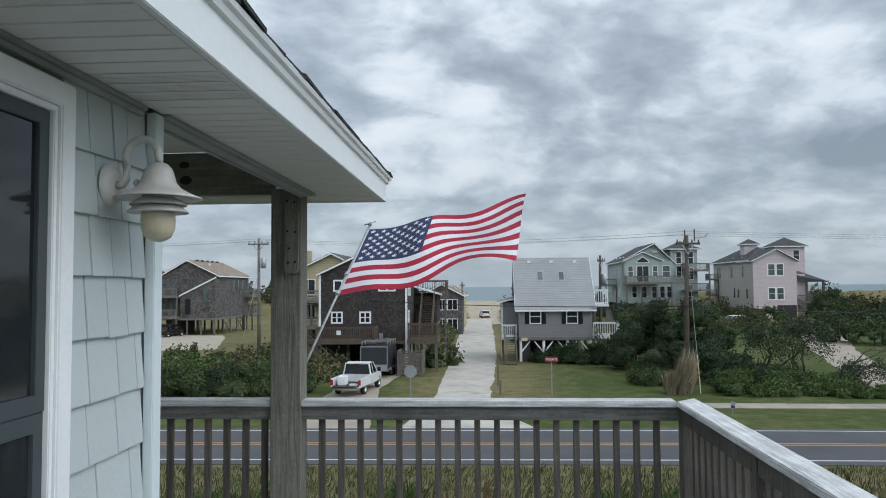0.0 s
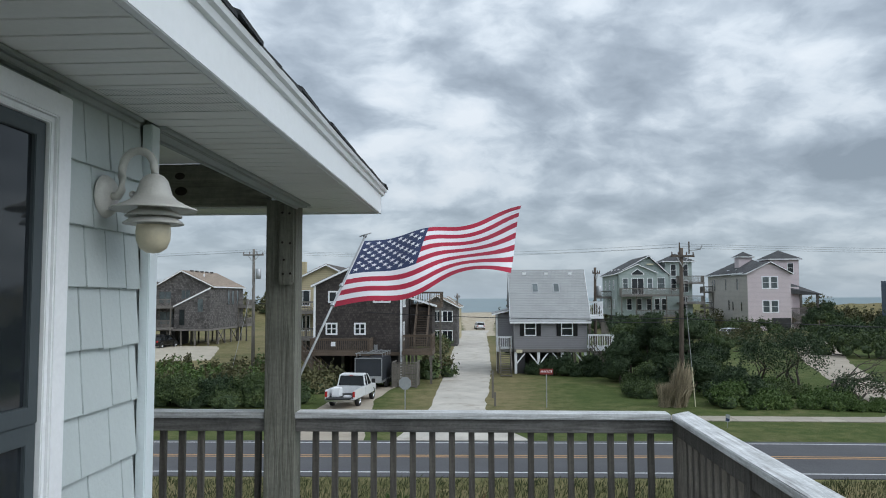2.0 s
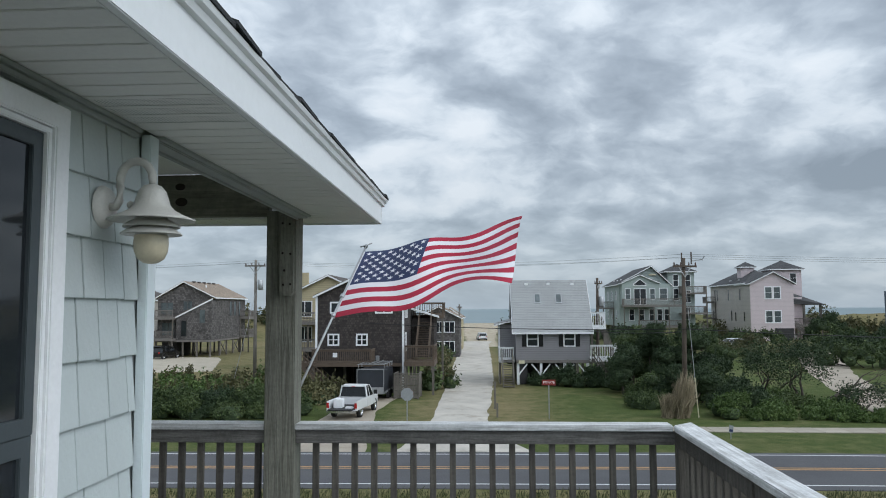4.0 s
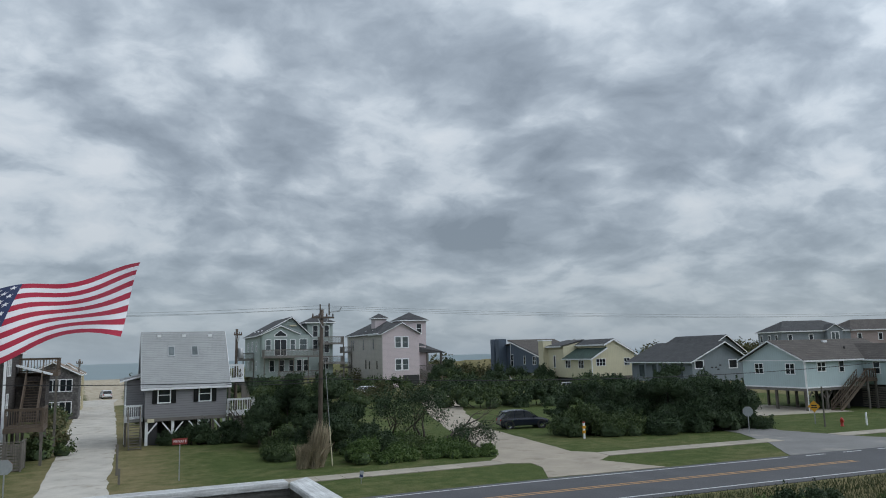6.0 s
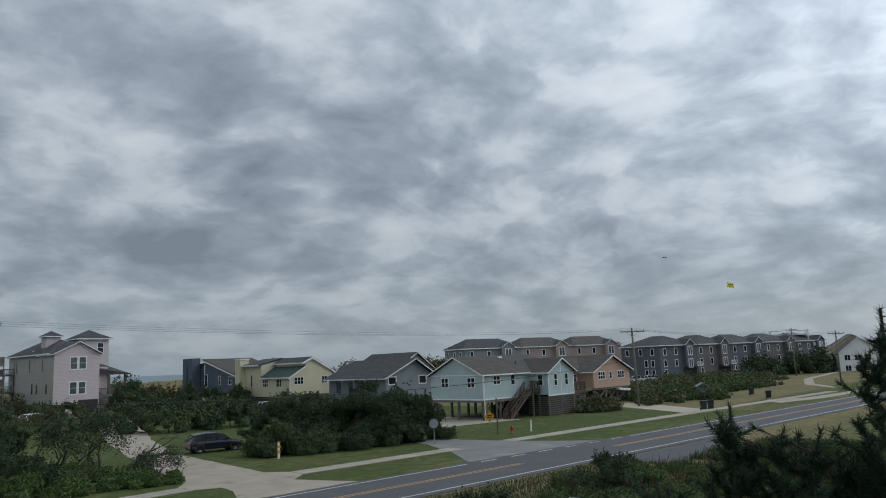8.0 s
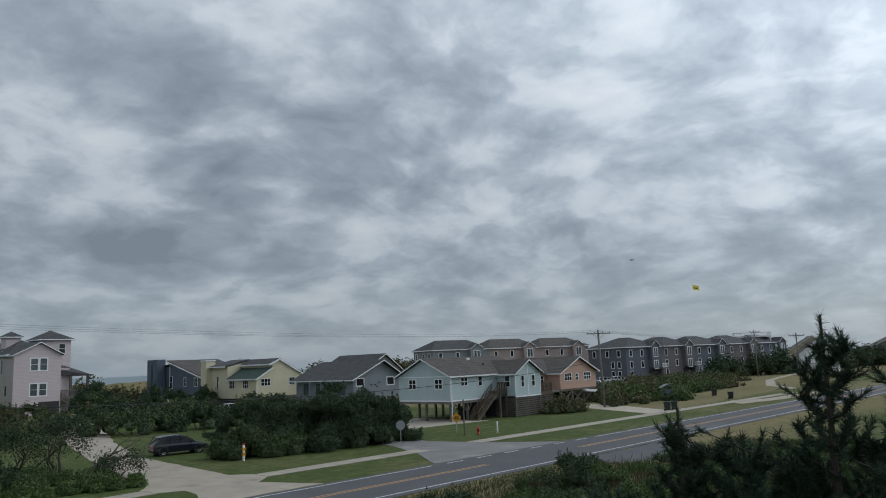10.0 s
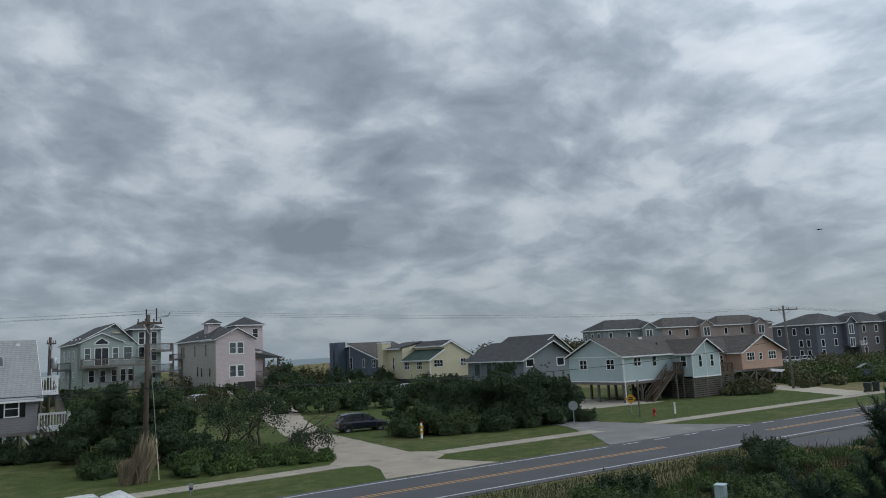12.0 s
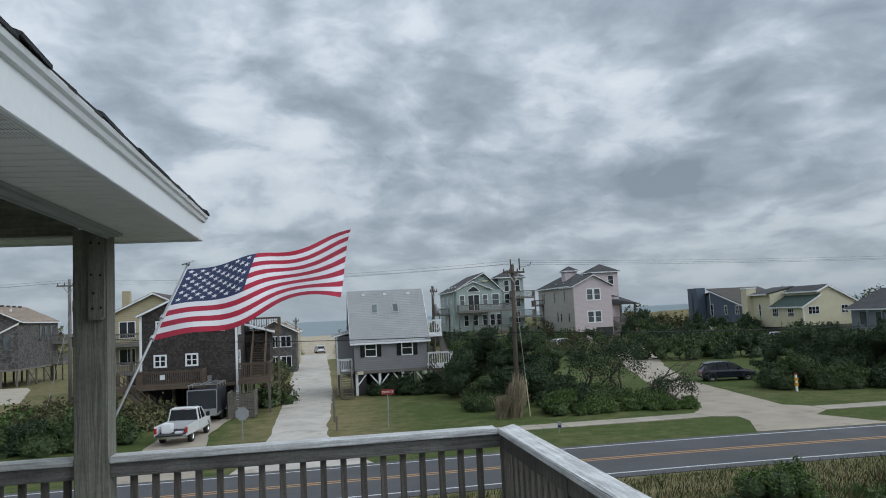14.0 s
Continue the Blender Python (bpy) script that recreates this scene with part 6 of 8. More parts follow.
def terrace(at, turn, widths, mats, Dp, z1, zr, label, rear=False):
    """A long row of three-storey cottages, each unit with its gabled bay."""
    x = 0
    for w, m in zip(widths, mats):
        q = pose(*at, 0, 0, turn) @ Vector((x, 0, 0))
        h = thing("row_cottage", q, turn, label, "house", "row of far cottages")
        P = wall_slot("S", w, Dp)
        Q = wall_slot("W", w, Dp)
        shell(h, w - 0.05, Dp, 0, z1, m)
        hip_roof(h, 0, w - 0.05, 0, Dp, z1 + 0.15, zr, ROOF_DARK if m is not SIDING_BLUSH else ROOF_BROWN, 0.5, 0.2, max(1.0, w - Dp * 0.7))
        part("bay", B().prism([(w * 0.62, 3.2), (w * 0.84, 3.2), (w * 0.84, z1 + 0.3), (w * 0.73, z1 + 1.5), (w * 0.62, z1 + 0.3)], "y", -1.2, 0.5), m, h)
        gable_roof(h, w * 0.62, w * 0.22, -1.2, 3.0, z1 + 0.3, z1 + 1.55, ROOF_DARK, "y", 0.3, 0.15)
        BP = lambda u, o, z: (u, -1.2 - o, z)
        window(h, BP, w * 0.68, w * 0.78, z1 - 2.6, z1 - 0.4, 2, False, False, None, GLASS_PALE, 0.18)
        window(h, BP, w * 0.68, w * 0.78, z1 - 5.8, z1 - 3.8, 2, False, False, None, GLASS_PALE, 0.18)
        for z in (1.0, z1 - 5.4, z1 - 2.4):
            for u in ((0.1, 0.4) if z > 2 else (0.1,)):
                window(h, P, w * u, w * u + 0.9, z, z + 1.6, 1, False, False, None, GLASS, 0.15)
            for u in ((0.15, 0.45, 0.8) if z > 4 else (0.15, 0.32)):
                window(h, Q, Dp * u, Dp * u + 1.0, z, z + 1.6, 1, False, False, None, GLASS, 0.15)
        if m is SIDING_DARK or m is SIDING_TAUPE:
            # carport shade painted as a flat dark sheet on the wall
            part("carport", B().box(w * 0.6, w * 0.97, -0.06, -0.01, 0, 2.6), DARK, h, "flat dark sheet with carport shade painted in")
        deck(h, w * 0.85, w - 0.1, -2.0, -0.02, 3.2, DECKING, WHITE, 1.1, "SE", True, "deck", 0.4)
        x += w


terrace((152.4, 130.3, 0), -20, [18, 18, 18], [SIDING_GRAYBLUE, SIDING_BLUSH, SIDING_BLUSH], 11, 10.2, 13.0, "three-storey row cottage with a hipped roof")
terrace((184.5, 90.5, 0), -17, [14, 14, 15, 15, 15], [SIDING_DARK, SIDING_TAUPE, SIDING_DARK, SIDING_TAUPE, SIDING_DARK], 14, 8.9, 11.7, "dark three-storey row cottage with white-trimmed bays")


def white_tower_house():
    h = thing("beach_house", (244, 82, 0), -68, "white open-decked beach house far down the road", "house")
    shell(h, 14, 10, 0, 8.5, WHITE)
    P = wall_slot("S", 14, 10)
    for z in (1.0, 4.2):
        for u in (1, 4, 7, 10):
            window(h, P, u, u + 1.6, z, z + 1.8, 2, False)
    for z in (8.5, 11.2):
        deck(h, 0, 11, 0, 9, z, WHITE, WHITE, 1.1, "SWE", False, "roof_deck", 0.4)
    b = B()
    for x in (0.2, 5.5, 10.8):
        for y in (0.2, 8.8):
            b.beam((x, y, 8.5), (x, y, 12.4), 0.2, 0.2, (1, 0, 0))
    part("deck_frame", b, WHITE, h)


white_tower_house()


def far_house(at, turn, W, Dp, z1, zr, m, rm, label):
    h = thing("beach_house", at, turn, label, "house")
    shell(h, W, Dp, 0, z1, m, gable=zr - 0.1, axis="y")
    gable_roof(h, 0, W, 0, Dp, z1 + 0.05, zr, rm, "y")
    P = wall_slot("S", W, Dp)
    for u in (0.15, 0.4, 0.65):
        for z in (z1 - 2.0, z1 - 4.8):
            window(h, P, W * u, W * u + 1.3, z, z + 1.4, 2, False)


far_house((262, 70, 0), -70, 13, 12, 6.5, 10.5, TAN_WALL, ROOF_BROWN, "tan cottage far down the road")
far_house((224, 58, 0), -68, 10, 9, 5.0, 9.0, WHITE, ROOF_BROWN, "white cottage with a brown roof behind trees")
far_house((296, 52, 0), -72, 14, 12, 6.5, 10.0, SIDING_TAUPE, ROOF_BROWN, "low brown cottage far down the road")
far_house((330, 30, 0), -75, 14, 12, 6.5, 10.0, SIDING_GRAYBLUE, ROOF_DARK, "grey cottage far down the road")
far_house((-7.0, 108, 0), -1.3, 6, 8, 5.6, 7.2, SHINGLE_GREY, ROOF_TAN, "low shingled cottage beside the beach street")
far_house((-5.2, 128, 0), -1.3, 4.5, 7, 5.5, 7.0, TAN_WALL, ROOF_TAN, "small yellow cottage near the beach end")

# ---- poles, wires, signs ----


def power_pole(at, height, lean=0.0, arm=2.4, arm_turn=0.0, m=None, transformer=False, label="tall weathered power pole with a crossarm", prongs=False):
    p = thing("power_pole", at, 0, label, "pole", "power poles along the road")
    m = m or POLE
    top = (lean, 0, height)
    part("shaft", B().tube([(0, 0, 0), (lean * 0.5, 0, height * 0.5), top], [0.17, 0.15, 0.12], 12), m, p, "", 0, True)
    a = radians(arm_turn)
    d = Vector((math.cos(a), math.sin(a), 0)) * arm / 2
    c = Vector((lean, 0, height - 0.55)) + Vector((math.sin(a), -math.cos(a), 0)) * 0.16
    part("crossarm", B().beam(c - d, c + d, 0.11, 0.13), m, p)
    part("brace", B().beam(c - d * 0.55, c + Vector((0, 0, -0.7)), 0.04, 0.05).beam(c + d * 0.55, c + Vector((0, 0, -0.7)), 0.04, 0.05), STEEL, p)
    for k in (-0.92, -0.35, 0.35, 0.92):
        q = c + d * k
        part("insulator", B().lathe([(0.0, 0.28), (0.035, 0.26), (0.05, 0.2), (0.03, 0.17), (0.06, 0.13), (0.03, 0.07), (0.02, 0.06)], (q.x, q.y, q.z), 10), CERAMIC, p, "", 0, True)
    if prongs:
        for k, h in ((-0.12, 0.75), (0.5, 0.8)):
            q = Vector((lean, 0, height - 0.4)) + Vector((k, 0, 0))
            part("riser", B().beam(q, q + Vector((0, 0, h)), 0.07, 0.07, (1, 0, 0)), m, p)
        q = Vector((lean + 0.5, 0, height - 0.2))
        part("switch_arm", B().beam(q, q + Vector((0.75, 0, 0.1)), 0.07, 0.07).beam(q + Vector((0.7, 0, 0.05)), q + Vector((0.85, 0, 0.35)), 0.06, 0.06), STEEL, p)
    if transformer:
        part("transformer", B().lathe([(0.0, 0.95), (0.2, 0.94), (0.25, 0.88), (0.25, 0.05), (0.22, 0.0), (0.0, 0.0)], (0.42, -0.1, height - 2.75), 20), STEEL, p, "grey transformer can", 0, True)
    return p


power_pole((-19.25, 67.7, 0), 11.5, -0.05, 1.9, 0, POLE_GREY, True, "silvered power pole with a transformer can and guy wire")
power_pole((14.0, 49.0, 0), 10.2, 0.2, 1.6, 10, POLE, False, "dark timber power pole rising from dry grass", True)
power_pole((12.75, 73.5, 0), 9.9, 0.1, 0.9, 30, POLE, True, "dark timber power pole behind the grey cottage")
power_pole((94.2, 49.9, 0), 10.6, -0.4, 3.6, -36, POLE_GREY, False)
power_pole((200, 62, 0), 12.0, 0.1, 3.0, -40, POLE_GREY, False)
power_pole((152.5, 39.6, 0), 9.8, 0.1, 3.0, -50, POLE_GREY, False)
power_pole((215, 24, 0), 11.5, 0.1, 3.0, -55, POLE_GREY, False)
power_pole((-1.1, 112, 0), 7.6, 0.05, 0.8, 0, POLE_GREY, False, "short pole beside the beach street")


def wires(name, spans, r, m, label):
    w = thing(name, (0, 0, 0), 0, label, "wire")
    for a, c, sag in spans:
        a, c = Vector(a), Vector(c)
        pts = [a + (c - a) * k / 14 - Vector((0, 0, 4 * sag * (k / 14) * (1 - k / 14))) for k in range(15)]
        part("span", B().tube(pts, r, 5), m, w)


A0, A1, A2, A3 = (-19.3, 67.7, 11.2), (14.2, 48.9, 10.0), (94, 49.8, 10.3), (200, 62, 11.6)
spans = []
for dx, dz in ((-0.7, 0.0), (0.0, 0.25), (0.75, 0.1)):
    spans += [((A0[0] + dx, A0[1], A0[2] + dz), (A1[0] + dx, A1[1], A1[2] + dz + 0.2), 0.5), ((A1[0] + dx, A1[1], A1[2] + dz + 0.2), (A2[0] + dx, A2[1] + dx, A2[2] + dz), 0.7),
              ((A2[0] + dx, A2[1] + dx, A2[2] + dz), (A3[0] + dx, A3[1] + dx, A3[2] + dz), 1.0), ((-90, 84 + dx, 11.4 + dz), (A0[0] + dx, A0[1], A0[2] + dz), 0.6),
              ((94 + dx, 49.8 + dx, 10.2 + dz), (152.5 + dx, 39.6 + dx, 9.4 + dz), 0.8)]
wires("power_line", spans, 0.008, WIRE, "thin grey power lines strung along the road")
wires("utility_cable", [((-19.2, 67.6, 6.6), (14.1, 48.8, 5.6), 0.5), ((14.1, 48.8, 5.6), (94.0, 49.7, 6.4), 1.35), ((14.0, 49.2, 5.4), (11.0, 69.2, 4.9), 0.15)], 0.028, CABLE, "thick black utility cable between the poles")
wires("guy_wire", [((-19.25, 67.6, 8.5), (-20.8, 66.0, 0.0), 0.0)], 0.02, STEEL, "taut steel guy wire beside the pole")
wires("guy_wire", [((14.25, 48.9, 8.6), (14.72, 48.5, 0.0), 0.0)], 0.02, STEEL, "taut steel guy wire beside the pole")
guard = thing("guy_guard", (14.72, 48.5, 0), 0, "pale plastic guard on the guy wire", "guard")
part("sleeve", B().tube([(0.0, 0, 0), (-0.14, 0.11, 2.5)], 0.04, 8), SIDING_YELLOW, guard)


def octagon(r):
    return [(r * math.cos(math.pi / 8 + k * math.pi / 4), r * math.sin(math.pi / 8 + k * math.pi / 4)) for k in range(8)]


def stop_sign(at, size, height, turn):
    s = thing("stop_sign", at, turn, "octagonal road sign on steel post, grey back showing", "sign", "octagonal signs")
    part("post", B().box(-0.035, 0.035, -0.02, 0.02, 0, height + size), STEEL, s)
    plate = part("plate", B().prism([(x, z + height + size * 0.9) for x, z in octagon(size)], "y", -0.026, -0.021), SIGN_BACK, s, "grey metal back")
    part("rim", B().prism([(x, z + height + size * 0.9) for x, z in octagon(size * 1.005)], "y", 0.021, 0.025), SIGN_RED, s, "red face")


stop_sign((-3.75, 47.2, 0), 0.42, 1.25, -3)
stop_sign((48.9, 45.7, 0), 0.42, 1.35, -43)


def private_sign():
    s = thing("street_sign", (5.2, 48.0, 0), 0, "small red sign with white lettering on a steel post", "sign")
    part("post", B().box(-0.03, 0.03, -0.03, 0.03, 0, 2.35), STEEL, s)
    plate = part("plate", B().box(-0.42, 0.42, -0.045, -0.031, 2.1, 2.45), SIGN_RED, s, "red plate")
    c = bpy.data.curves.new("lettering", "FONT")
    c.body, c.size, c.align_x, c.extrude = "PRIVATE", 0.2, "CENTER", 0.003
    t = new("lettering", c)
    t.matrix_basis = pose(0, -0.05, 2.21, 90, 0, 0)
    t.parent = plate
    c.materials.append(WHITE)


private_sign()


def diamond_sign():
    s = thing("warning_sign", (58.9, 47.5, 0), -38, "small amber diamond warning sign on a post", "sign")
    part("post", B().box(-0.04, 0.04, -0.03, 0.03, 0, 2.0), STEEL, s)
    plate = part("plate", B().prism([(0, 1.0), (0.52, 1.52), (0, 2.04), (-0.52, 1.52)], "y", -0.05, -0.031), SIGN_AMBER, s, "amber diamond plate")
    for z, w in ((1.6, 0.22), (1.43, 0.24)):
        part("bar", B().box(-w, w, -0.056, -0.051, z - 0.05, z + 0.05), RUBBER, plate, "black bar of lettering")


diamond_sign()


def hydrant(at, s=1.0):
    h = thing("fire_hydrant", at, 0, "red fire hydrant on the grass", "hydrant")
    part("barrel", B().lathe([(0.0, 0.0), (0.17, 0.0), (0.17, 0.05), (0.12, 0.07), (0.12, 0.5), (0.15, 0.52), (0.15, 0.56), (0.11, 0.66), (0.04, 0.74), (0.0, 0.76)], n=18), HYDRANT, h, "", 0, True)
    for a in (0, 180, 270):
        part("nozzle", B().lathe([(0.0, 0.2), (0.06, 0.2), (0.06, 0.0)], n=12), HYDRANT, h).matrix_basis = pose(0, 0, 0.42, 0, 90, 0) if a == 0 else pose(0, 0, 0.42, 0, -90, 0) if a == 180 else pose(0, 0, 0.42, 90, 0, 0)


hydrant((58.7, 44.7, 0))


def stake(at, h, m, label, w=0.06):
    s = thing("marker_post", at, 0, label, "post")
    part("shaft", B().box(-w, w, -w, w, 0, h), m, s, "", 0.01)
    return s


stake((60.9, 44.0, 0), 1.1, WHITE, "white plastic marker post")
marker = stake((36.3, 50.8, 0), 1.25, WHITE, "white marker post with orange bands before the hedge", 0.07)
for z in (0.42, 0.8):
    part("band", B().box(-0.12, 0.12, -0.085, 0.085, z, z + 0.22), SIGN_AMBER, marker, "orange band")
part("cap", B().box(-0.09, 0.09, -0.09, 0.09, 1.25, 1.32), HYDRANT, marker)
stake((57.2, 45.2, 0), 3.4, PILING, "slim weathered utility stake", 0.05)
stake((52.3, 51.5, 0), 1.9, SIGN_BACK, "grey sign post beside the side street", 0.09)
stake((1.95, 52.5, 0), 1.9, PILING, "weathered wooden street post", 0.07)
stake((1.95, 48.6, 0), 0.9, PILING, "low wooden street post", 0.06)
blue = stake((14.05, 40.8, 0), 0.55, STEEL, "small post with a tilted blue route plate", 0.025)
part("plate", B().prism([(-0.16, 0.42), (0.14, 0.36), (0.2, 0.85), (-0.1, 0.91)], "y", -0.045, -0.03), SIGN_BACK, blue, "pale plate")
part("plate_band", B().prism([(-0.12, 0.48), (0.12, 0.43), (0.15, 0.6), (-0.1, 0.65)], "y", -0.05, -0.046), NAVY, blue, "blue band")
blue.scale = (0.75, 0.75, 0.8)
tank = thing("utility_box", (27.5, 18.0, 0), 20, "small pale utility cabinet in the grass", "box")
part("cabinet", B().box(-0.25, 0.25, -0.2, 0.2, 0, 1.1).box(-0.29, 0.29, -0.24, 0.24, 1.1, 1.16), SIDING_TEAL, tank, "", 0.03)


def bin_(at, turn, m=None):
    b = thing("wheelie_bin", at, turn, "dark green wheeled refuse bin by the road", "bin", "roadside bins")
    part("tub", B().add([(-0.26, -0.3, 0.08), (0.26, -0.3, 0.08), (0.26, 0.3, 0.08), (-0.26, 0.3, 0.08), (-0.33, -0.38, 1.0), (0.33, -0.38, 1.0), (0.33, 0.38, 1.0), (-0.33, 0.38, 1.0)],
         [(3, 2, 1, 0), (4, 5, 6, 7), (0, 1, 5, 4), (1, 2, 6, 5), (2, 3, 7, 6), (3, 0, 4, 7)]), m or PLASTIC_GREEN, b, "", 0.02)
    part("lid", B().box(-0.36, 0.36, -0.42, 0.4, 1.0, 1.07), m or PLASTIC_GREEN, b, "", 0.02)
    for x in (-0.3, 0.3):
        part("wheel", B().lathe([(0, 0.04), (0.1, 0.04), (0.1, -0.04), (0, -0.04)], n=14), RUBBER, b).matrix_basis = pose(x, 0.3, 0.1, 0, 90, 0)


bin_((89.6, 38.9, 0), 10)
bin_((90.8, 38.5, 0), 20)
bin_((111.8, 38.8, 0), 30, CAR_BLACK)
bin_((119.5, 44.0, 0), 30)

kiosk = thing("notice_kiosk", (109.5, 47.5, 0), -38, "small roofed notice board in the scrub", "board")
pieces("post", B().box(-0.9, -0.8, -0.05, 0.05, 0, 1.9).box(0.8, 0.9, -0.05, 0.05, 0, 1.9), PILING, kiosk)
part("panel", B().box(-0.8, 0.8, -0.03, 0.03, 0.7, 1.6), SIDING_NAVY, kiosk)
part("canopy", B().prism([(-1.1, 1.8), (0, 2.3), (1.1, 1.8), (1.1, 1.9), (0, 2.4), (-1.1, 1.9)], "y", -0.4, 0.4), SIDING_GRAYBLUE, kiosk)

enclosure = thing("bin_enclosure", (-4.65, 58.4, 0), -3, "weathered board enclosure for refuse bins", "fence")
for k in range(9):
    z = 0.05 + 0.2 * k
    part("board", B().box(-0.95, 0.85, -0.03, 0.0, z, z + 0.17), PILING, enclosure)
    part("board", B().box(0.86, 0.9, 0, 2.0, z, z + 0.17), PILING, enclosure)
    part("board", B().box(-1.0, -0.96, 0, 2.0, z, z + 0.17), PILING, enclosure)
for x, y in ((-0.98, -0.02), (0.88, -0.02), (0.88, 2.0), (-0.98, 2.0)):
    part("post", B().box(x - 0.06, x + 0.06, y - 0.06, y + 0.06, 0, 1.95), PILING, enclosure)
part("top_rail", B().box(-1.05, 0.95, -0.08, 0.04, 1.9, 1.96).box(0.84, 0.96, 0.041, 2.05, 1.9, 1.96).box(-1.05, -0.93, 0.041, 2.05, 1.9, 1.96), PILING, enclosure)

# ---- vehicles ----


def wheels(car, L, W, r=0.36, front=0.82, rear=0.80, m=CHROME):
    for x in (-L / 2 + front, L / 2 - rear):
        for s in (-1, 1):
            w = part("wheel", B().lathe([(r * 0.62, -0.11), (r * 0.93, -0.12), (r, -0.08), (r, 0.08), (r * 0.93, 0.12), (r * 0.62, 0.11)], n=20), RUBBER, car, "black tyre", 0, True)
            w.matrix_basis = pose(x, s * (W / 2 - 0.13), r, 90, 0, 0)
            part("rim", B().lathe([(0.0, 0.09), (r * 0.2, 0.1), (r * 0.55, 0.07), (r * 0.63, 0.11), (r * 0.63, -0.1), (0, -0.1)], n=14), m, w)


def loft(b, rows):
    """Joins like rings of points."""
    n = len(rows[0])
    k = len(b.v)
    b.v += [tuple(p) for r in rows for p in r]
    for i in range(len(rows) - 1):
        for j in range(n):
            b.f.append((k + i * n + j, k + i * n + (j + 1) % n, k + (i + 1) * n + (j + 1) % n, k + (i + 1) * n + j))
    b.f += [tuple(k + j for j in reversed(range(n))), tuple(k + (len(rows) - 1) * n + j for j in range(n))]
    return b


def car(at, turn, paint, label, L=4.6, W=1.85, H=1.65, group=""):
    """A hatchback or sport utility car; its front points along its own +x."""
    c = thing("parked_car", at, turn, label, "car", group)
    sh, w = H * 0.60, W / 2
    rows = []
    for x, zl, zt, k in ((-0.5, 0.42, 0.86, 0.86), (-0.485, 0.30, 0.97, 0.94), (-0.40, 0.24, 1.0, 1.0), (0.0, 0.24, 1.0, 1.0), (0.22, 0.24, 0.99, 1.0), (0.30, 0.24, 0.95, 0.99), (0.43, 0.26, 0.86, 0.95), (0.485, 0.32, 0.76, 0.85), (0.5, 0.42, 0.64, 0.74)):
        X, zb, zu = x * L, zl * sh + 0.05, zt * sh
        rows.append([(X, -w * k * 0.95, zb), (X, -w * k, zb + 0.18), (X, -w * k, zu - 0.16), (X, -w * k * 0.93, zu), (X, w * k * 0.93, zu), (X, w * k, zu - 0.16), (X, w * k, zb + 0.18), (X, w * k * 0.95, zb)])
    part("body", loft(B(), rows), paint, c, "", 0, False)
    g = []
    for x, zt, k in ((-0.47, 0.0, 0.90), (-0.375, 0.82, 0.80), (-0.27, 0.95, 0.77), (0.0, 0.96, 0.77), (0.08, 0.86, 0.79), (0.27, 0.0, 0.88)):
        X, zu = x * L, sh - 0.03 + (H - sh) * zt
        g.append([(X, -w * 0.91, sh - 0.04), (X, -w * (0.91 + (k - 0.91) * min(1, zt)), zu), (X, w * (0.91 + (k - 0.91) * min(1, zt)), zu), (X, w * 0.91, sh - 0.04)])
    cab = part("cabin_glass", loft(B(), g), CAR_GLASS, c, "dark tinted glass")
    rf = []
    for x, zt, k in ((-0.41, 0.84, 0.82), (-0.28, 1.0, 0.79), (-0.1, 1.03, 0.79), (0.0, 1.0, 0.79), (0.075, 0.90, 0.80)):
        X, zu = x * L, sh + (H - sh) * zt
        rf.append([(X, -w * k, zu - 0.05), (X, -w * k * 0.9, zu), (X, w * k * 0.9, zu), (X, w * k, zu - 0.05)])
    part("roof", loft(B(), rf), paint, c)
    pil = B()
    for s in (-1, 1):
        for (xa, za), (xb, zb) in (((-0.475, 0.0), (-0.41, 0.9)), ((-0.22, 0.0), (-0.20, 0.97)), ((0.0, 0.0), (-0.02, 0.97)), ((0.27, 0.0), (0.09, 0.9))):
            pil.beam((xa * L, s * w * 0.915, sh - 0.03), (xb * L, s * w * 0.80, sh + (H - sh) * zb), 0.07, 0.05)
    pieces("pillar", pil, paint, c)
    for s in (-1, 1):
        part("tail_light", B().box(-0.5 * L - 0.005, -0.46 * L, s * w * 0.74 - 0.12, s * w * 0.74 + 0.12, sh * 0.70, sh * 0.93), TAIL, c)
        part("headlight", B().box(0.475 * L, 0.5 * L - 0.02, s * w * 0.6 - 0.16, s * w * 0.6 + 0.16, sh * 0.58, sh * 0.72), CHROME, c)
        part("mirror", B().box(0.16 * L, 0.16 * L + 0.12, s * (w + 0.05) - 0.09, s * (w + 0.05) + 0.09, sh, sh + 0.14), paint, c, "", 0.03)
    pieces("bumper", B().box(-0.505 * L, -0.47 * L, -w * 0.8, w * 0.8, 0.32, 0.5).box(0.47 * L, 0.505 * L, -w * 0.7, w * 0.7, 0.26, 0.42), RUBBER, c, "", 0.03)
    for x in (-L / 2 + 0.82, L / 2 - 0.80):
        for s in (-1, 1):
            part("wheel_arch", B().lathe([(0.30, 0.02), (0.43, 0.02), (0.45, 0.0), (0.45, -0.1), (0.30, -0.1)], n=20), RUBBER, c, "black wheel arch").matrix_basis = pose(x, s * (w + 0.002), 0.38, -90 * s, 0, 0)
    wheels(c, L, W)
    return c


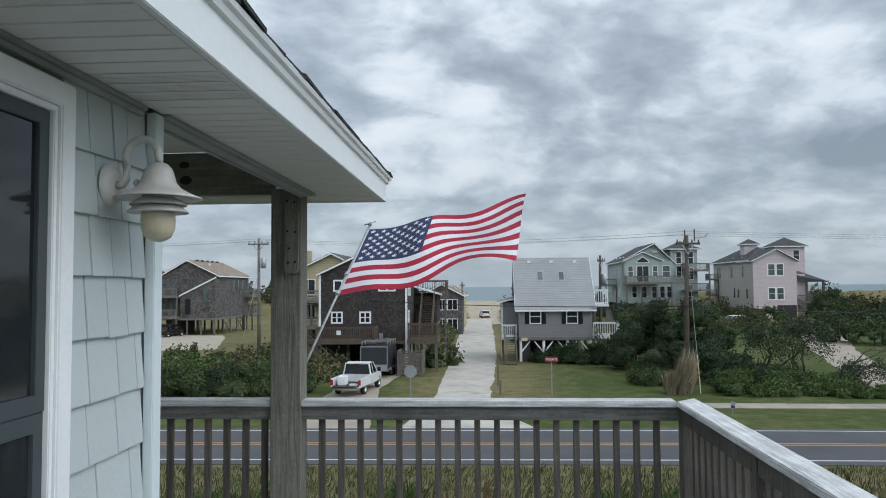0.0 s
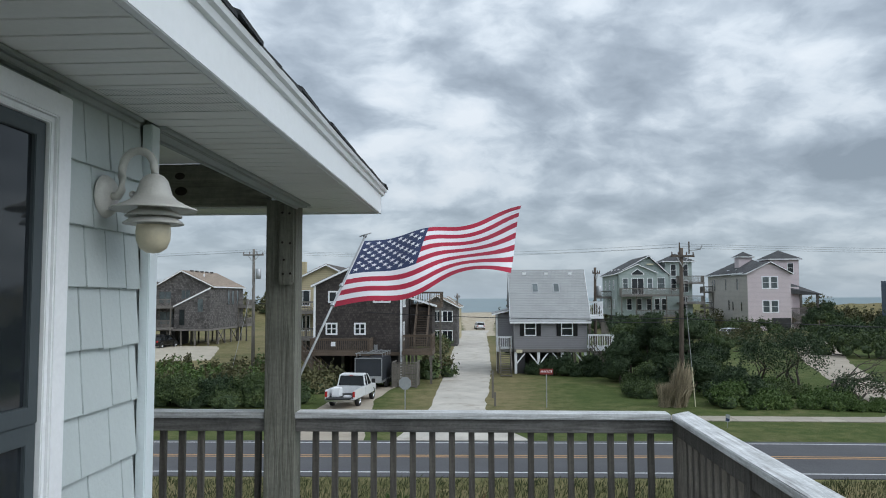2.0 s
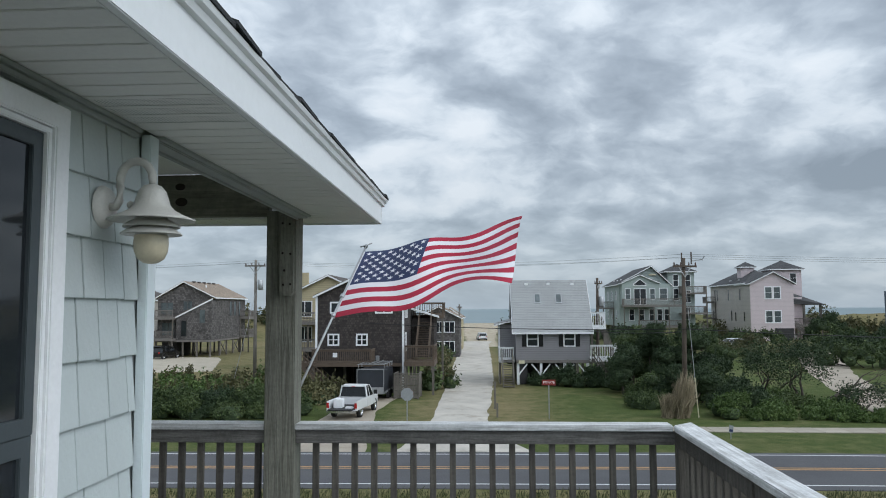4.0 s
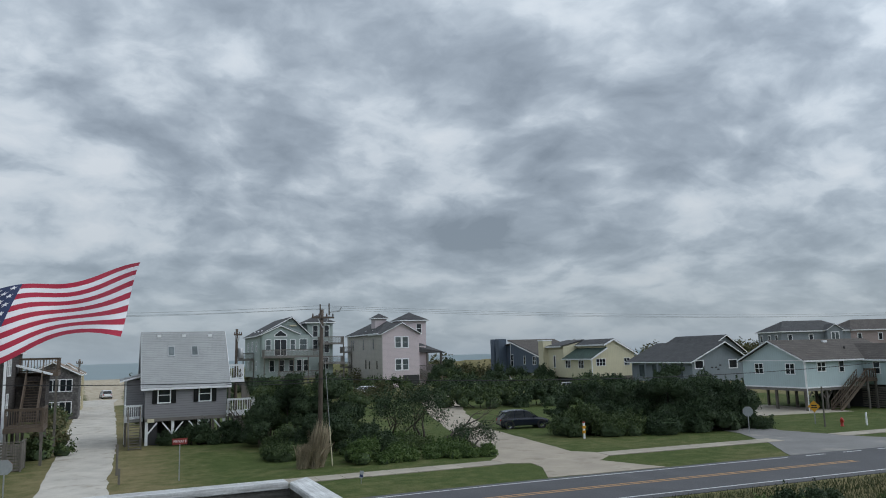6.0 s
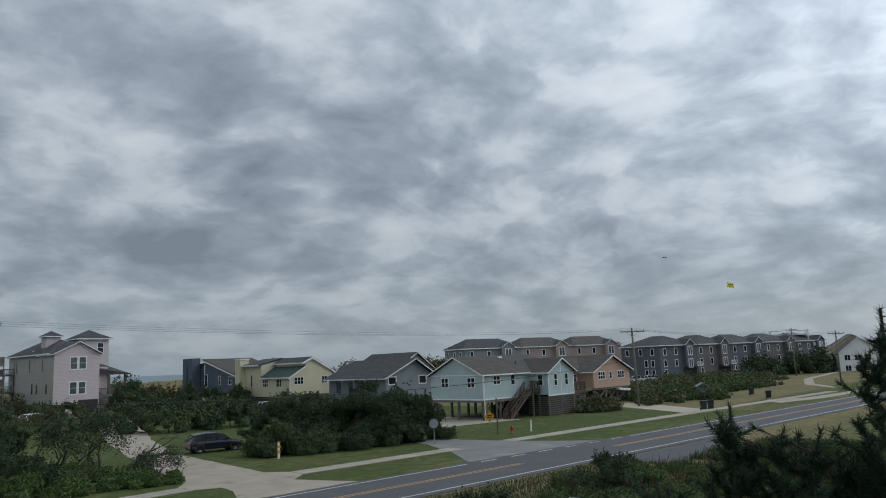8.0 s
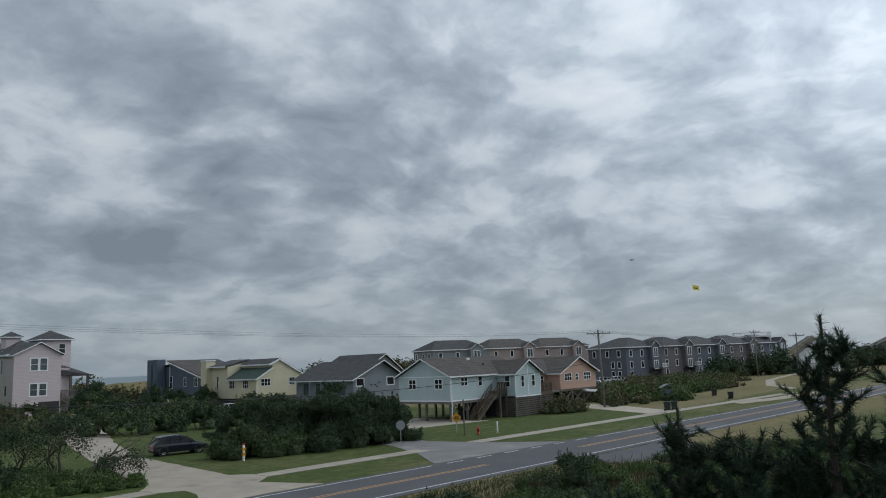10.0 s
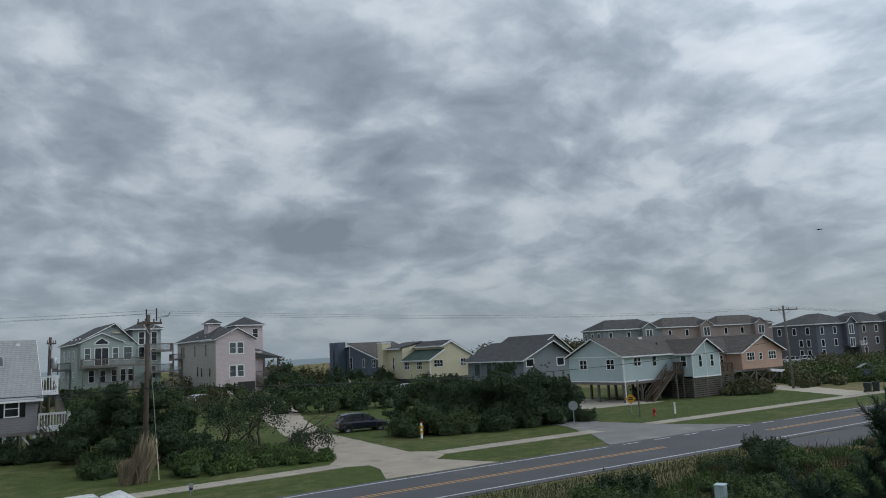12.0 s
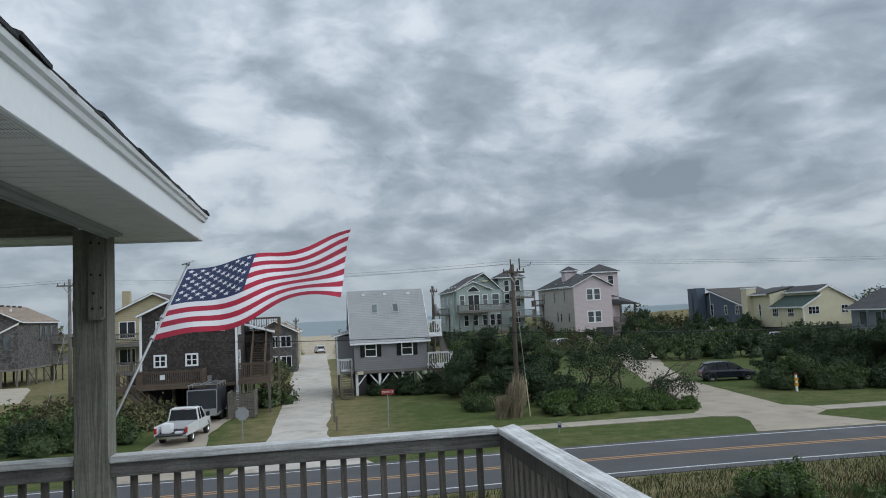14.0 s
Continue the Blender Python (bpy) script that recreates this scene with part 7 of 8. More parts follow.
def pickup(at, turn):
    p = thing("pickup_truck", at, turn, "white pickup truck with a white box in its open bed", "truck")
    L, W = 5.6, 1.98
    w = W / 2
    b = B()
    loft(b, [[(x * L, -w * k, 0.5), (x * L, -w * k, zu), (x * L, w * k, zu), (x * L, w * k, 0.5)] for x, zu, k in ((-0.04, 1.18, 1.0), (0.22, 1.2, 1.0), (0.30, 1.17, 0.99), (0.45, 1.08, 0.96), (0.495, 0.95, 0.9))])
    part("front_body", b, CAR_WHITE, p, "", 0.05)
    cab = B()
    loft(cab, [[(x * L, -w * k0, 1.16), (x * L, -w * k1, zu), (x * L, w * k1, zu), (x * L, w * k0, 1.16)] for x, zu, k0, k1 in ((-0.04, 1.2, 0.96, 0.95), (-0.02, 1.86, 0.96, 0.82), (0.13, 1.87, 0.96, 0.82), (0.25, 1.2, 0.96, 0.94))])
    cabin = part("cabin_glass", cab, CAR_GLASS, p, "dark cab glass")
    part("cab_roof", loft(B(), [[(x * L, -w * 0.83, zu - 0.08), (x * L, -w * 0.74, zu), (x * L, w * 0.74, zu), (x * L, w * 0.83, zu - 0.08)] for x, zu in ((-0.032, 1.88), (0.0, 1.93), (0.10, 1.93), (0.145, 1.86))]), CAR_WHITE, p)
    fr = B()
    for s in (-1, 1):
        fr.beam((-0.04 * L, s * w * 0.95, 1.15), (-0.025 * L, s * w * 0.81, 1.88), 0.09, 0.06).beam((0.25 * L, s * w * 0.95, 1.15), (0.14 * L, s * w * 0.81, 1.87), 0.07, 0.05).beam((0.08 * L, s * w * 0.95, 1.15), (0.07 * L, s * w * 0.81, 1.88), 0.08, 0.05)
    pieces("pillar", fr, CAR_WHITE, p)
    part("brake_lamp", B().box(-0.04 * L - 0.02, -0.04 * L, -0.12, 0.12, 1.79, 1.83), TAIL, p)
    bed = B().box(-0.5 * L, -0.045 * L, -w, -w + 0.1, 0.55, 1.15).box(-0.5 * L, -0.045 * L, w - 0.1, w, 0.55, 1.15).box(-0.5 * L, -0.045 * L, -w + 0.1, w - 0.1, 0.5, 0.62)
    part("bed", bed, CAR_WHITE, p, "open bed", 0.02)
    part("tailgate", B().box(-0.5 * L - 0.52, -0.5 * L, -w + 0.22, w - 0.22, 0.60, 0.68), RUBBER, p, "lowered tailgate", 0.02)
    part("bed_liner", B().box(-0.495 * L, -0.05 * L, -w + 0.11, w - 0.11, 0.621, 0.65), RUBBER, p, "black bed liner")
    part("cargo_box", B().box(-0.42 * L, -0.30 * L, 0.15, 0.70, 0.651, 1.22), WHITE, p, "white cargo box", 0.04)
    part("cargo_sheet", B().box(-0.49 * L, -0.43 * L, -0.7, -0.2, 0.66, 0.80), CLOTH_WHITE, p, "white sheet over the load", 0.04)
    for s in (-1, 1):
        part("tail_light", B().box(-0.5 * L - 0.012, -0.48 * L, s * (w - 0.07) - 0.07, s * (w - 0.07) + 0.07, 0.72, 1.05), TAIL, p)
        part("mirror", B().box(0.2 * L, 0.2 * L + 0.12, s * (w + 0.16) - 0.12, s * (w + 0.16) + 0.12, 1.2, 1.48), RUBBER, p, "", 0.03)
    part("rear_bumper", B().box(-0.5 * L - 0.14, -0.5 * L, -w + 0.03, w - 0.03, 0.42, 0.58), CHROME, p, "bright rear bumper", 0.03)
    wheels(p, L, W, 0.42, 1.2, 0.95)


pickup((-7.55, 50.3, 0), 82)


def cargo_trailer(at, turn):
    t = thing("cargo_trailer", at, turn, "black enclosed cargo trailer with a ladder rack", "trailer")
    part("box", B().box(-2.4, 1.6, -1.05, 1.05, 0.55, 2.35), TRAILER, t, "", 0.06)
    pieces("kick_plate", B().box(-2.43, -2.4, -1.03, 1.03, 0.55, 1.05).box(-2.43, 1.6, -1.06, -1.051, 0.55, 0.72).box(-2.43, 1.6, 1.051, 1.06, 0.55, 0.72), STEEL, t, "pale metal kick plate")
    pieces("edge_trim", B().box(-2.44, -2.4, -1.06, -1.0, 1.05, 2.42).box(-2.44, -2.4, 1.0, 1.06, 1.05, 2.42).box(-2.44, -2.4, -1.0, 1.0, 2.36, 2.44), STEEL, t)
    rk = B()
    for x in (-2.0, -0.8, 0.4, 1.4):
        rk.beam((x, -1.0, 2.45), (x, -1.0, 2.75), 0.05, 0.05, (1, 0, 0)).beam((x, 1.0, 2.45), (x, 1.0, 2.75), 0.05, 0.05, (1, 0, 0)).beam((x, -1.05, 2.75), (x, 1.05, 2.75), 0.05, 0.05)
    rk.beam((-2.4, -1.0, 2.75), (1.6, -1.0, 2.75), 0.04, 0.04).beam((-2.4, 1.0, 2.75), (1.6, 1.0, 2.75), 0.04, 0.04).beam((-2.4, -0.3, 2.8), (1.6, -0.3, 2.8), 0.06, 0.05).beam((-2.4, 0.1, 2.8), (1.6, 0.1, 2.8), 0.06, 0.05)
    part("ladder_rack", rk, STEEL, t, "metal ladder rack")
    part("tongue", B().beam((1.6, -0.5, 0.5), (2.4, 0, 0.5), 0.1, 0.1).beam((1.6, 0.5, 0.5), (2.4, 0, 0.5), 0.1, 0.1).beam((2.3, 0, 0), (2.3, 0, 0.7), 0.08, 0.08, (1, 0, 0)), STEEL, t)
    for x in (-0.45, 0.45):
        for s in (-1, 1):
            w = part("wheel", B().lathe([(0.0, 0.1), (0.2, 0.09), (0.33, 0.1), (0.35, 0.06), (0.35, -0.06), (0.33, -0.1), (0.0, -0.1)], n=18), RUBBER, t)
            w.matrix_basis = pose(x, s * 1.0, 0.35, 90, 0, 0)


cargo_trailer((-7.15, 59.3, 0), 86)

car((37.0, 61.4, 0), -14, CAR_BLACK, "dark blue sport utility car parked on the grass", 4.7, 1.86, 1.66)
car((3.3, 163.5, 0.05), 96, CAR_WHITE, "white sport utility car at the beach end", 4.5, 1.85, 1.65)
car((-43.4, 106.6, 0), 78, CAR_JET, "black sport utility car under the shingled house", 4.9, 1.95, 1.85)
car((44.5, 128.0, 0), -160, CAR_WHITE, "white estate car behind the shrubs", 4.8, 1.85, 1.7)
car((64.5, 128.0, 0), 20, CAR_MAROON, "maroon car parked by the pink house", 4.6, 1.8, 1.5)
car((70.5, 126.0, 0), 20, CAR_BLACK, "dark car parked by the pink house", 4.6, 1.8, 1.5)
car((76.5, 112.5, 0), 170, CAR_SILVER, "silver car behind the hedge", 4.6, 1.8, 1.5)
for k, (x, y, m) in enumerate(((170, 93.2, CAR_WHITE), (174.8, 91.6, CAR_WHITE), (180, 90.6, CAR_WHITE), (185.5, 88.8, CAR_SILVER), (206, 82.5, CAR_JET), (212, 81, CAR_WHITE), (219, 79, CAR_JET), (235, 74.5, CAR_WHITE), (243, 72.5, CAR_BLACK), (252, 70, CAR_WHITE), (259, 68.5, CAR_JET))):
    car((x, y, 0.02), -60 + 13 * (k % 3), m, {"white_car_paint": "white car in the far car park", "silver_car_paint": "silver car in the far car park"}.get(m.name, "dark car in the far car park"), 4.7, 1.85, 1.6, "cars in the far car park")

# ---- a small aircraft towing a banner, far off ----
plane = thing("aircraft", (489, 230, 73), 150, "tiny distant propeller aircraft", "aircraft")
part("fuselage", B().tube([(-4, 0, 0), (-1, 0, 0.1), (2.4, 0, 0.2), (3.4, 0, 0.1)], [0.25, 0.6, 0.7, 0.25], 10), CAR_JET, plane)
part("wing", B().box(0.6, 2.2, -5.2, 5.2, 0.75, 0.9), CAR_JET, plane)
part("tail", B().box(-4.2, -3.2, -1.6, 1.6, 0.1, 0.2).prism([(-4.2, 0.1), (-3.0, 0.1), (-3.8, 1.6), (-4.3, 1.6)], "y", -0.06, 0.06), CAR_JET, plane)
plane.scale = (0.45, 0.45, 0.45)
ban = thing("towed_banner", (499, 192, 49), -25, "tiny yellow advertising banner towed through the sky", "banner")
part("sheet", B().add([(0, 0, 0), (7.6, 0, -1.0), (7.4, 0.2, 3.0), (0.2, 0.2, 4.4)], [(0, 1, 2, 3)]), BANNER, ban, "yellow sheet")
for k in range(2):
    part("bar", B().box(0.9, 6.6, -0.12, -0.05, 1.0 + 1.2 * k, 1.22 + 1.2 * k), RUBBER, ban, "dark bar of lettering")
ban.scale = (0.8, 0.8, 0.8)

# ---- plants ----


def leaf_tips(rng, centres, normals, size, stretch=1.6):
    """A pointed leaf at each centre."""
    n = len(centres)
    r = rng.normal(size=(n, 3))
    a = np.cross(normals, r)
    a /= np.linalg.norm(a, axis=1, keepdims=True) + 1e-9
    b = np.cross(normals, a)
    s = size * rng.uniform(0.6, 1.35, (n, 1))
    tip = centres + a * s * stretch / 2 + normals * s * 0.2
    tail = centres - a * s * stretch / 2
    return np.stack([tail + b * s * 0.5, tip, tail - b * s * 0.5], 1)


def blob_points(rng, clumps, n):
    """Points in the outer shells of many clumps, and the way out from each."""
    clumps = np.array(clumps, float)
    vol = clumps[:, 3] * clumps[:, 4] + clumps[:, 4] * clumps[:, 5] + clumps[:, 3] * clumps[:, 5]
    pick = rng.choice(len(clumps), n, p=vol / vol.sum())
    d = rng.normal(size=(n, 3))
    d /= np.linalg.norm(d, axis=1, keepdims=True)
    d[:, 2] = np.where(d[:, 2] < -0.35, -d[:, 2], d[:, 2])
    rad = rng.uniform(0.3, 1.0, (n, 1)) ** 0.4 * rng.uniform(0.8, 1.2, (n, 1))
    p = clumps[pick, :3] + d * clumps[pick, 3:6] * rad
    nrm = d / clumps[pick, 3:6]
    nrm /= np.linalg.norm(nrm, axis=1, keepdims=True)
    nrm = nrm + rng.normal(size=(n, 3)) * 0.8
    nrm /= np.linalg.norm(nrm, axis=1, keepdims=True)
    return p, nrm


def shrub(name, at, clumps, n, size, m, label, category="shrub", group="", seed=1, stems=4, core=True, turn=0.0):
    """A shrub of clumps (centre and radii, from its base) with stems and single leaves."""
    rng = np.random.default_rng(seed)
    s = thing(name, at, turn, label, category, group)
    small = []
    for c in clumps:
        for _ in range(9):
            d = rng.normal(size=3)
            d /= np.linalg.norm(d)
            d[2] = abs(d[2]) * 0.9
            k = rng.uniform(0.18, 0.5)
            small.append([c[0] + d[0] * c[3] * 0.82, c[1] + d[1] * c[4] * 0.82, c[2] + d[2] * c[5] * 0.82, c[3] * k, c[4] * k, c[5] * k])
    n, size = (int(n * 1.15), size * 0.92) if size < 0.12 else (int(n * 0.75), size * 1.05)
    p, nrm = blob_points(rng, list(clumps) + small, n)
    # upright shoots that break the outline
    foot, way_out = blob_points(rng, small, 10 * len(clumps))
    reach = rng.uniform(1.5, 6.0, (len(foot), 1)) * size
    grow = way_out * 0.5 + np.array([0.1, 0.0, 0.9])
    m_shoot = n // 4
    pick = rng.integers(len(foot), size=m_shoot)
    p[:m_shoot] = foot[pick] + grow[pick] * reach[pick] * rng.uniform(0, 1, (m_shoot, 1)) + rng.normal(size=(m_shoot, 3)) * size * 0.45
    keep = p[:, 2] > 0.03
    ob = new("foliage", cloud_mesh("foliage", leaf_tips(rng, p[keep], nrm[keep], size), 4, m))
    ob.parent = s
    b = B()
    for k in range(stems):
        c = clumps[int(rng.integers(len(clumps)))]
        x, y = c[0] * 0.5 + rng.uniform(-0.3, 0.3), c[1] * 0.5 + rng.uniform(-0.3, 0.3)
        b.tube([(x, y, 0), (x + (c[0] - x) * 0.4, y + (c[1] - y) * 0.4, c[2] * 0.55), (c[0], c[1], c[2] + c[5] * 0.3)], [0.08, 0.055, 0.02], 6)
    if stems:
        part("stems", b, BARK, s)
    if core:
        # solid dark lumps paint the shade inside the clumps
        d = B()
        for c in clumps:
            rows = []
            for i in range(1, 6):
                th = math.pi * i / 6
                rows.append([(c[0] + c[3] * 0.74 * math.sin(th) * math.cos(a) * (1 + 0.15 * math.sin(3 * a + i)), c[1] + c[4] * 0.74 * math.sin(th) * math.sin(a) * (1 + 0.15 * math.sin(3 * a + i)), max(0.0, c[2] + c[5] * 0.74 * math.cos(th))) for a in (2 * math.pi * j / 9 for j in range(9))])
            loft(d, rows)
        part("inner_foliage", d, LEAF_CORE, s, "dark filler core with the shade between leaves painted in")
    return s


def mound(rng, n, rx, ry, h, r0, r1):
    out = []
    for _ in range(n):
        x, y = rng.uniform(-rx, rx), rng.uniform(-ry, ry)
        f = max(0.25, 1 - 0.55 * ((x / rx) ** 2 + (y / ry) ** 2))
        r = rng.uniform(r0, r1)
        z = max(r * 0.4, h * f - r * rng.uniform(0.7, 1.2))
        out.append((x, y, z * rng.uniform(0.55, 1.0), r * rng.uniform(0.9, 1.3), r * rng.uniform(0.9, 1.3), r * rng.uniform(0.75, 1.05)))
    return out


R = random.Random(31)
# hedge beside the left lot
for k in range(6):
    shrub("hedge_shrub", (-22.6 + 2.1 * k, 48.6 + 0.5 * (k % 2), 0), mound(R, 9, 1.5, 1.5, 2.0 + 0.25 * (k % 3), 0.6, 1.0), 15000, 0.085, LEAF_MID if k % 3 else LEAF_DARK, "dense dark green hedge shrub beside the lawn", "shrub", "hedge shrubs", 40 + k)
for k in range(6):
    shrub("hedge_shrub", (-26 + 2.8 * k, 55.0 + 1.0 * (k % 3), 0), mound(R, 8, 2.0, 2.0, 1.7, 0.6, 1.0), 6500, 0.15, LEAF_OLIVE if k % 2 else LEAF_BRIGHT, "loose olive scrub behind the hedge", "shrub", "scrub shrubs", 60 + k)
for k in range(7):
    shrub("field_scrub", (-36 + 3.4 * k, 64 + 4.0 * (k % 3), 0), mound(R, 6, 2.2, 2.0, 1.0, 0.5, 0.9), 3500, 0.16, LEAF_BRIGHT if k % 2 else LEAF_OLIVE, "low green scrub in the open field", "shrub", "field scrub", 80 + k)

# the thicket round the power pole
THICKET = [(15.9, 62.5, 2.2, 2.4, 6.6, LEAF_DARK), (17.4, 60.0, 2.4, 2.2, 5.9, LEAF_DARK), (18.9, 60.6, 1.6, 2.0, 4.4, LEAF_DARK), (22.4, 57.6, 1.7, 1.5, 0.9, LEAF_BRIGHT), (13.4, 61.5, 1.5, 1.6, 4.4, LEAF_DARK), (14.3, 66.0, 1.3, 1.6, 6.8, LEAF_MID), (16.6, 55.5, 2.2, 2.0, 3.7, LEAF_DARK), (18.5, 57.0, 1.5, 2.0, 3.4, LEAF_MID),
           (18.4, 51.8, 1.8, 1.4, 2.3, LEAF_DARK), (16.7, 48.8, 1.2, 1.1, 1.8, LEAF_BRIGHT), (20.6, 50.4, 1.6, 1.4, 1.1, LEAF_BRIGHT), (21.6, 53.8, 1.5, 1.4, 1.3, LEAF_MID), (24.0, 49.6, 1.4, 1.2, 0.7, LEAF_BRIGHT), (14.6, 57.5, 1.5, 1.4, 2.4, LEAF_MID),
           (19.8, 66.0, 1.8, 2.0, 3.2, LEAF_DARK), (18.8, 47.8, 1.3, 0.8, 0.8, LEAF_BRIGHT), (22.2, 47.6, 1.4, 0.8, 0.7, LEAF_BRIGHT), (24.6, 53.0, 1.3, 1.2, 0.7, LEAF_BRIGHT), (24.0, 80.0, 3.0, 2.4, 2.0, LEAF_DARK), (19.0, 80.0, 4.0, 3.0, 4.0, LEAF_DARK), (33.0, 98.0, 3.4, 2.6, 2.4, LEAF_MID), (13.0, 53.6, 1.2, 1.1, 1.3, LEAF_MID), (24.4, 46.9, 1.2, 0.7, 0.5, LEAF_BRIGHT)]
for k, (x, y, rx, ry, h, m) in enumerate(THICKET):
    shrub("thicket_shrub", (x, y, 0), mound(R, 12, rx, ry, h, 0.55 if h > 1.2 else 0.3, 1.05 if h > 2 else 0.7 if h > 1.2 else 0.5), 22000 if h > 3 else 11000, 0.085 if h > 2 else 0.08, m, "dense evergreen thicket shrub" if m is LEAF_DARK else "mixed green thicket shrub with fresh growth", "shrub", "thicket shrubs", 100 + k)
# planting under the cottage
for k, (x, y, h) in enumerate(((9.0, 67.5, 2.5), (10.5, 67.2, 2.8), (6.3, 68.2, 0.9), (12.0, 67.0, 2.2), (7.8, 67.8, 1.6))):
    shrub("garden_shrub", (x, y, 0), mound(R, 8, 0.9, 0.7, h, 0.4, 0.65), 4500, 0.10, LEAF_DARK, "clipped dark green shrub under the grey cottage", "shrub", "garden shrubs", 160 + k)

# the great hedge beside the side street, and scrub behind it
MASS = [(46.8, 53.0, 3.2, 3.0, 6.5, LEAF_DARK), (43.4, 55.0, 2.6, 2.6, 5.2, LEAF_DARK), (49.4, 54.5, 2.6, 2.6, 6.5, LEAF_DARK), (40.4, 54.6, 2.2, 2.0, 3.3, LEAF_DARK), (38.0, 53.0, 1.8, 1.7, 3.0, LEAF_MID), (51.2, 49.2, 1.3, 1.6, 5.0, LEAF_DARK), (40.8, 51.6, 2.2, 1.6, 2.0, LEAF_MID), (44.4, 50.4, 2.4, 1.5, 2.4, LEAF_DARK), (48.2, 49.4, 1.9, 1.6, 4.0, LEAF_DARK),
        (50.4, 51.2, 2.0, 2.0, 6.0, LEAF_DARK), (45.0, 62.0, 3.2, 3.0, 4.6, LEAF_DARK), (50.5, 61.5, 3.0, 3.0, 3.8, LEAF_MID)]
for k, (x, y, rx, ry, h, m) in enumerate(MASS):
    shrub("great_hedge", (x, y, 0), mound(R, 14, rx, ry, h, 0.7, 1.25), 24000, 0.095, m, "massive dark evergreen shrub beside the side street", "shrub", "great hedge shrubs", 200 + k)
BACK = [(47, 88, 5, 3.4, 3.6, LEAF_MID), (55, 86, 5, 3.4, 3.2, LEAF_DARK), (63, 86, 5, 3.4, 3.4, LEAF_MID), (70, 84, 4, 3, 3.0, LEAF_DARK), (54, 104, 6, 4, 4.2, LEAF_DARK), (64, 101, 6, 4, 3.8, LEAF_MID), (74, 99, 5, 4, 3.4, LEAF_DARK), (60, 122, 6, 4, 4.6, LEAF_MID), (72, 124, 5, 4, 5.4, LEAF_DARK), (66, 140, 3.2, 3, 6.6, LEAF_DARK),
        (82, 112, 4, 3, 3.2, LEAF_MID), (42, 108, 6, 4, 3.0, LEAF_OLIVE), (37, 122, 6, 4, 4.0, LEAF_MID), (26, 128, 6, 4, 4.6, LEAF_DARK), (86, 134, 3, 3, 4.4, LEAF_DARK), (52, 138, 5, 4, 3.6, LEAF_MID), (44, 141, 4, 3, 3.4, LEAF_DARK), (83, 62.0, 2.2, 2.0, 1.5, LEAF_DARK), (84.5, 50.6, 2.3, 1.4, 1.6, LEAF_OLIVE)]
for k, (x, y, rx, ry, h, m) in enumerate(BACK):
    shrub("backyard_scrub", (x, y, 0), mound(R, 24, rx, ry, h, 0.55, 1.2), 11000, 0.16, m, "wild evergreen scrub between the houses", "shrub", "backyard scrub", 240 + k)
# dune scrub and the rough field on the right
for k in range(44):
    x, y = -70 + 6.8 * k + R.uniform(-3, 3), 176 + R.uniform(-12, 14)
    if -9 < x < 13:
        continue
    shrub("dune_scrub", (x, y, dune(x, y) - 0.2), mound(R, 9, 6.5, 4.0, 2.2, 1.0, 2.0), 2800, 0.42, LEAF_OLIVE, "olive dune scrub on the sandy ridge", "shrub", "dune scrub", 900 + k, 2)
for k in range(24):
    x = 100 + R.uniform(0, 85)
    y = 52 + (x - 100) * 0.12 + R.uniform(2, 26)
    shrub("rough_scrub", (x, y, 0), mound(R, 9, 4.0, 2.4, 0.9, 0.4, 0.8), 2600, 0.24, LEAF_OLIVE if k % 3 else LEAF_BRIGHT, "low scrub in the rough field", "shrub", "rough scrub", 340 + k, 2)
for k in range(30):
    x = 98 + 3.0 * k + R.uniform(-3, 3)
    y = 48 + (x - 98) * 0.16 + R.uniform(0, 16)
    shrub("rough_scrub", (x, y, 0), mound(R, 10, 4.6, 2.6, 0.95, 0.45, 0.9), 2600, 0.22, (LEAF_OLIVE, LEAF_MID, LEAF_BRIGHT, LEAF_OLIVE)[k % 4], "low scrub in the rough field", "shrub", "rough scrub", 700 + k, 0)
for k in range(44):
    x = R.uniform(104, 182)
    y = 45 + (x - 104) * 0.14 + R.uniform(0, 30)
    shrub("rough_scrub", (x, y, 0), mound(R, 12, 3.6, 2.4, 0.8, 0.3, 0.7), 2200, 0.2, (LEAF_MID, LEAF_OLIVE, LEAF_BRIGHT, LEAF_MID)[k % 4], "low scrub in the rough field", "shrub", "rough scrub", 800 + k, 0)
for k in range(16):
    x = 196 + 8.0 * k + R.uniform(-2, 2)
    y = 70 - 2.2 * k * 0.8 + R.uniform(-3, 3)
    shrub("pine_scrub", (x, y, 0), mound(R, 11, 4.2, 3.0, 6.5, 1.2, 2.2), 3200, 0.42, LEAF_DARK, "dark pines before the far cottages", "tree", "far pines", 380 + k, 4)
for k, (x, y, h) in enumerate(((-3.4, 96, 1.6), (-3.6, 103, 2.0), (-2.9, 118, 2.2), (-3.4, 140, 2.4), (6.2, 92, 1.8), (7.0, 108, 2.4), (7.6, 132, 2.6), (-2.7, 66.5, 1.0), (-2.6, 73, 1.3), (8.4, 150, 2.4))):
    shrub("street_shrub", (x, y, 0), mound(R, 8, 1.3, 2.2, h, 0.5, 0.9), 2600, 0.17, LEAF_MID if k % 2 else LEAF_OLIVE, "wind-bent shrub beside the beach street", "shrub", "street shrubs", 420 + k)


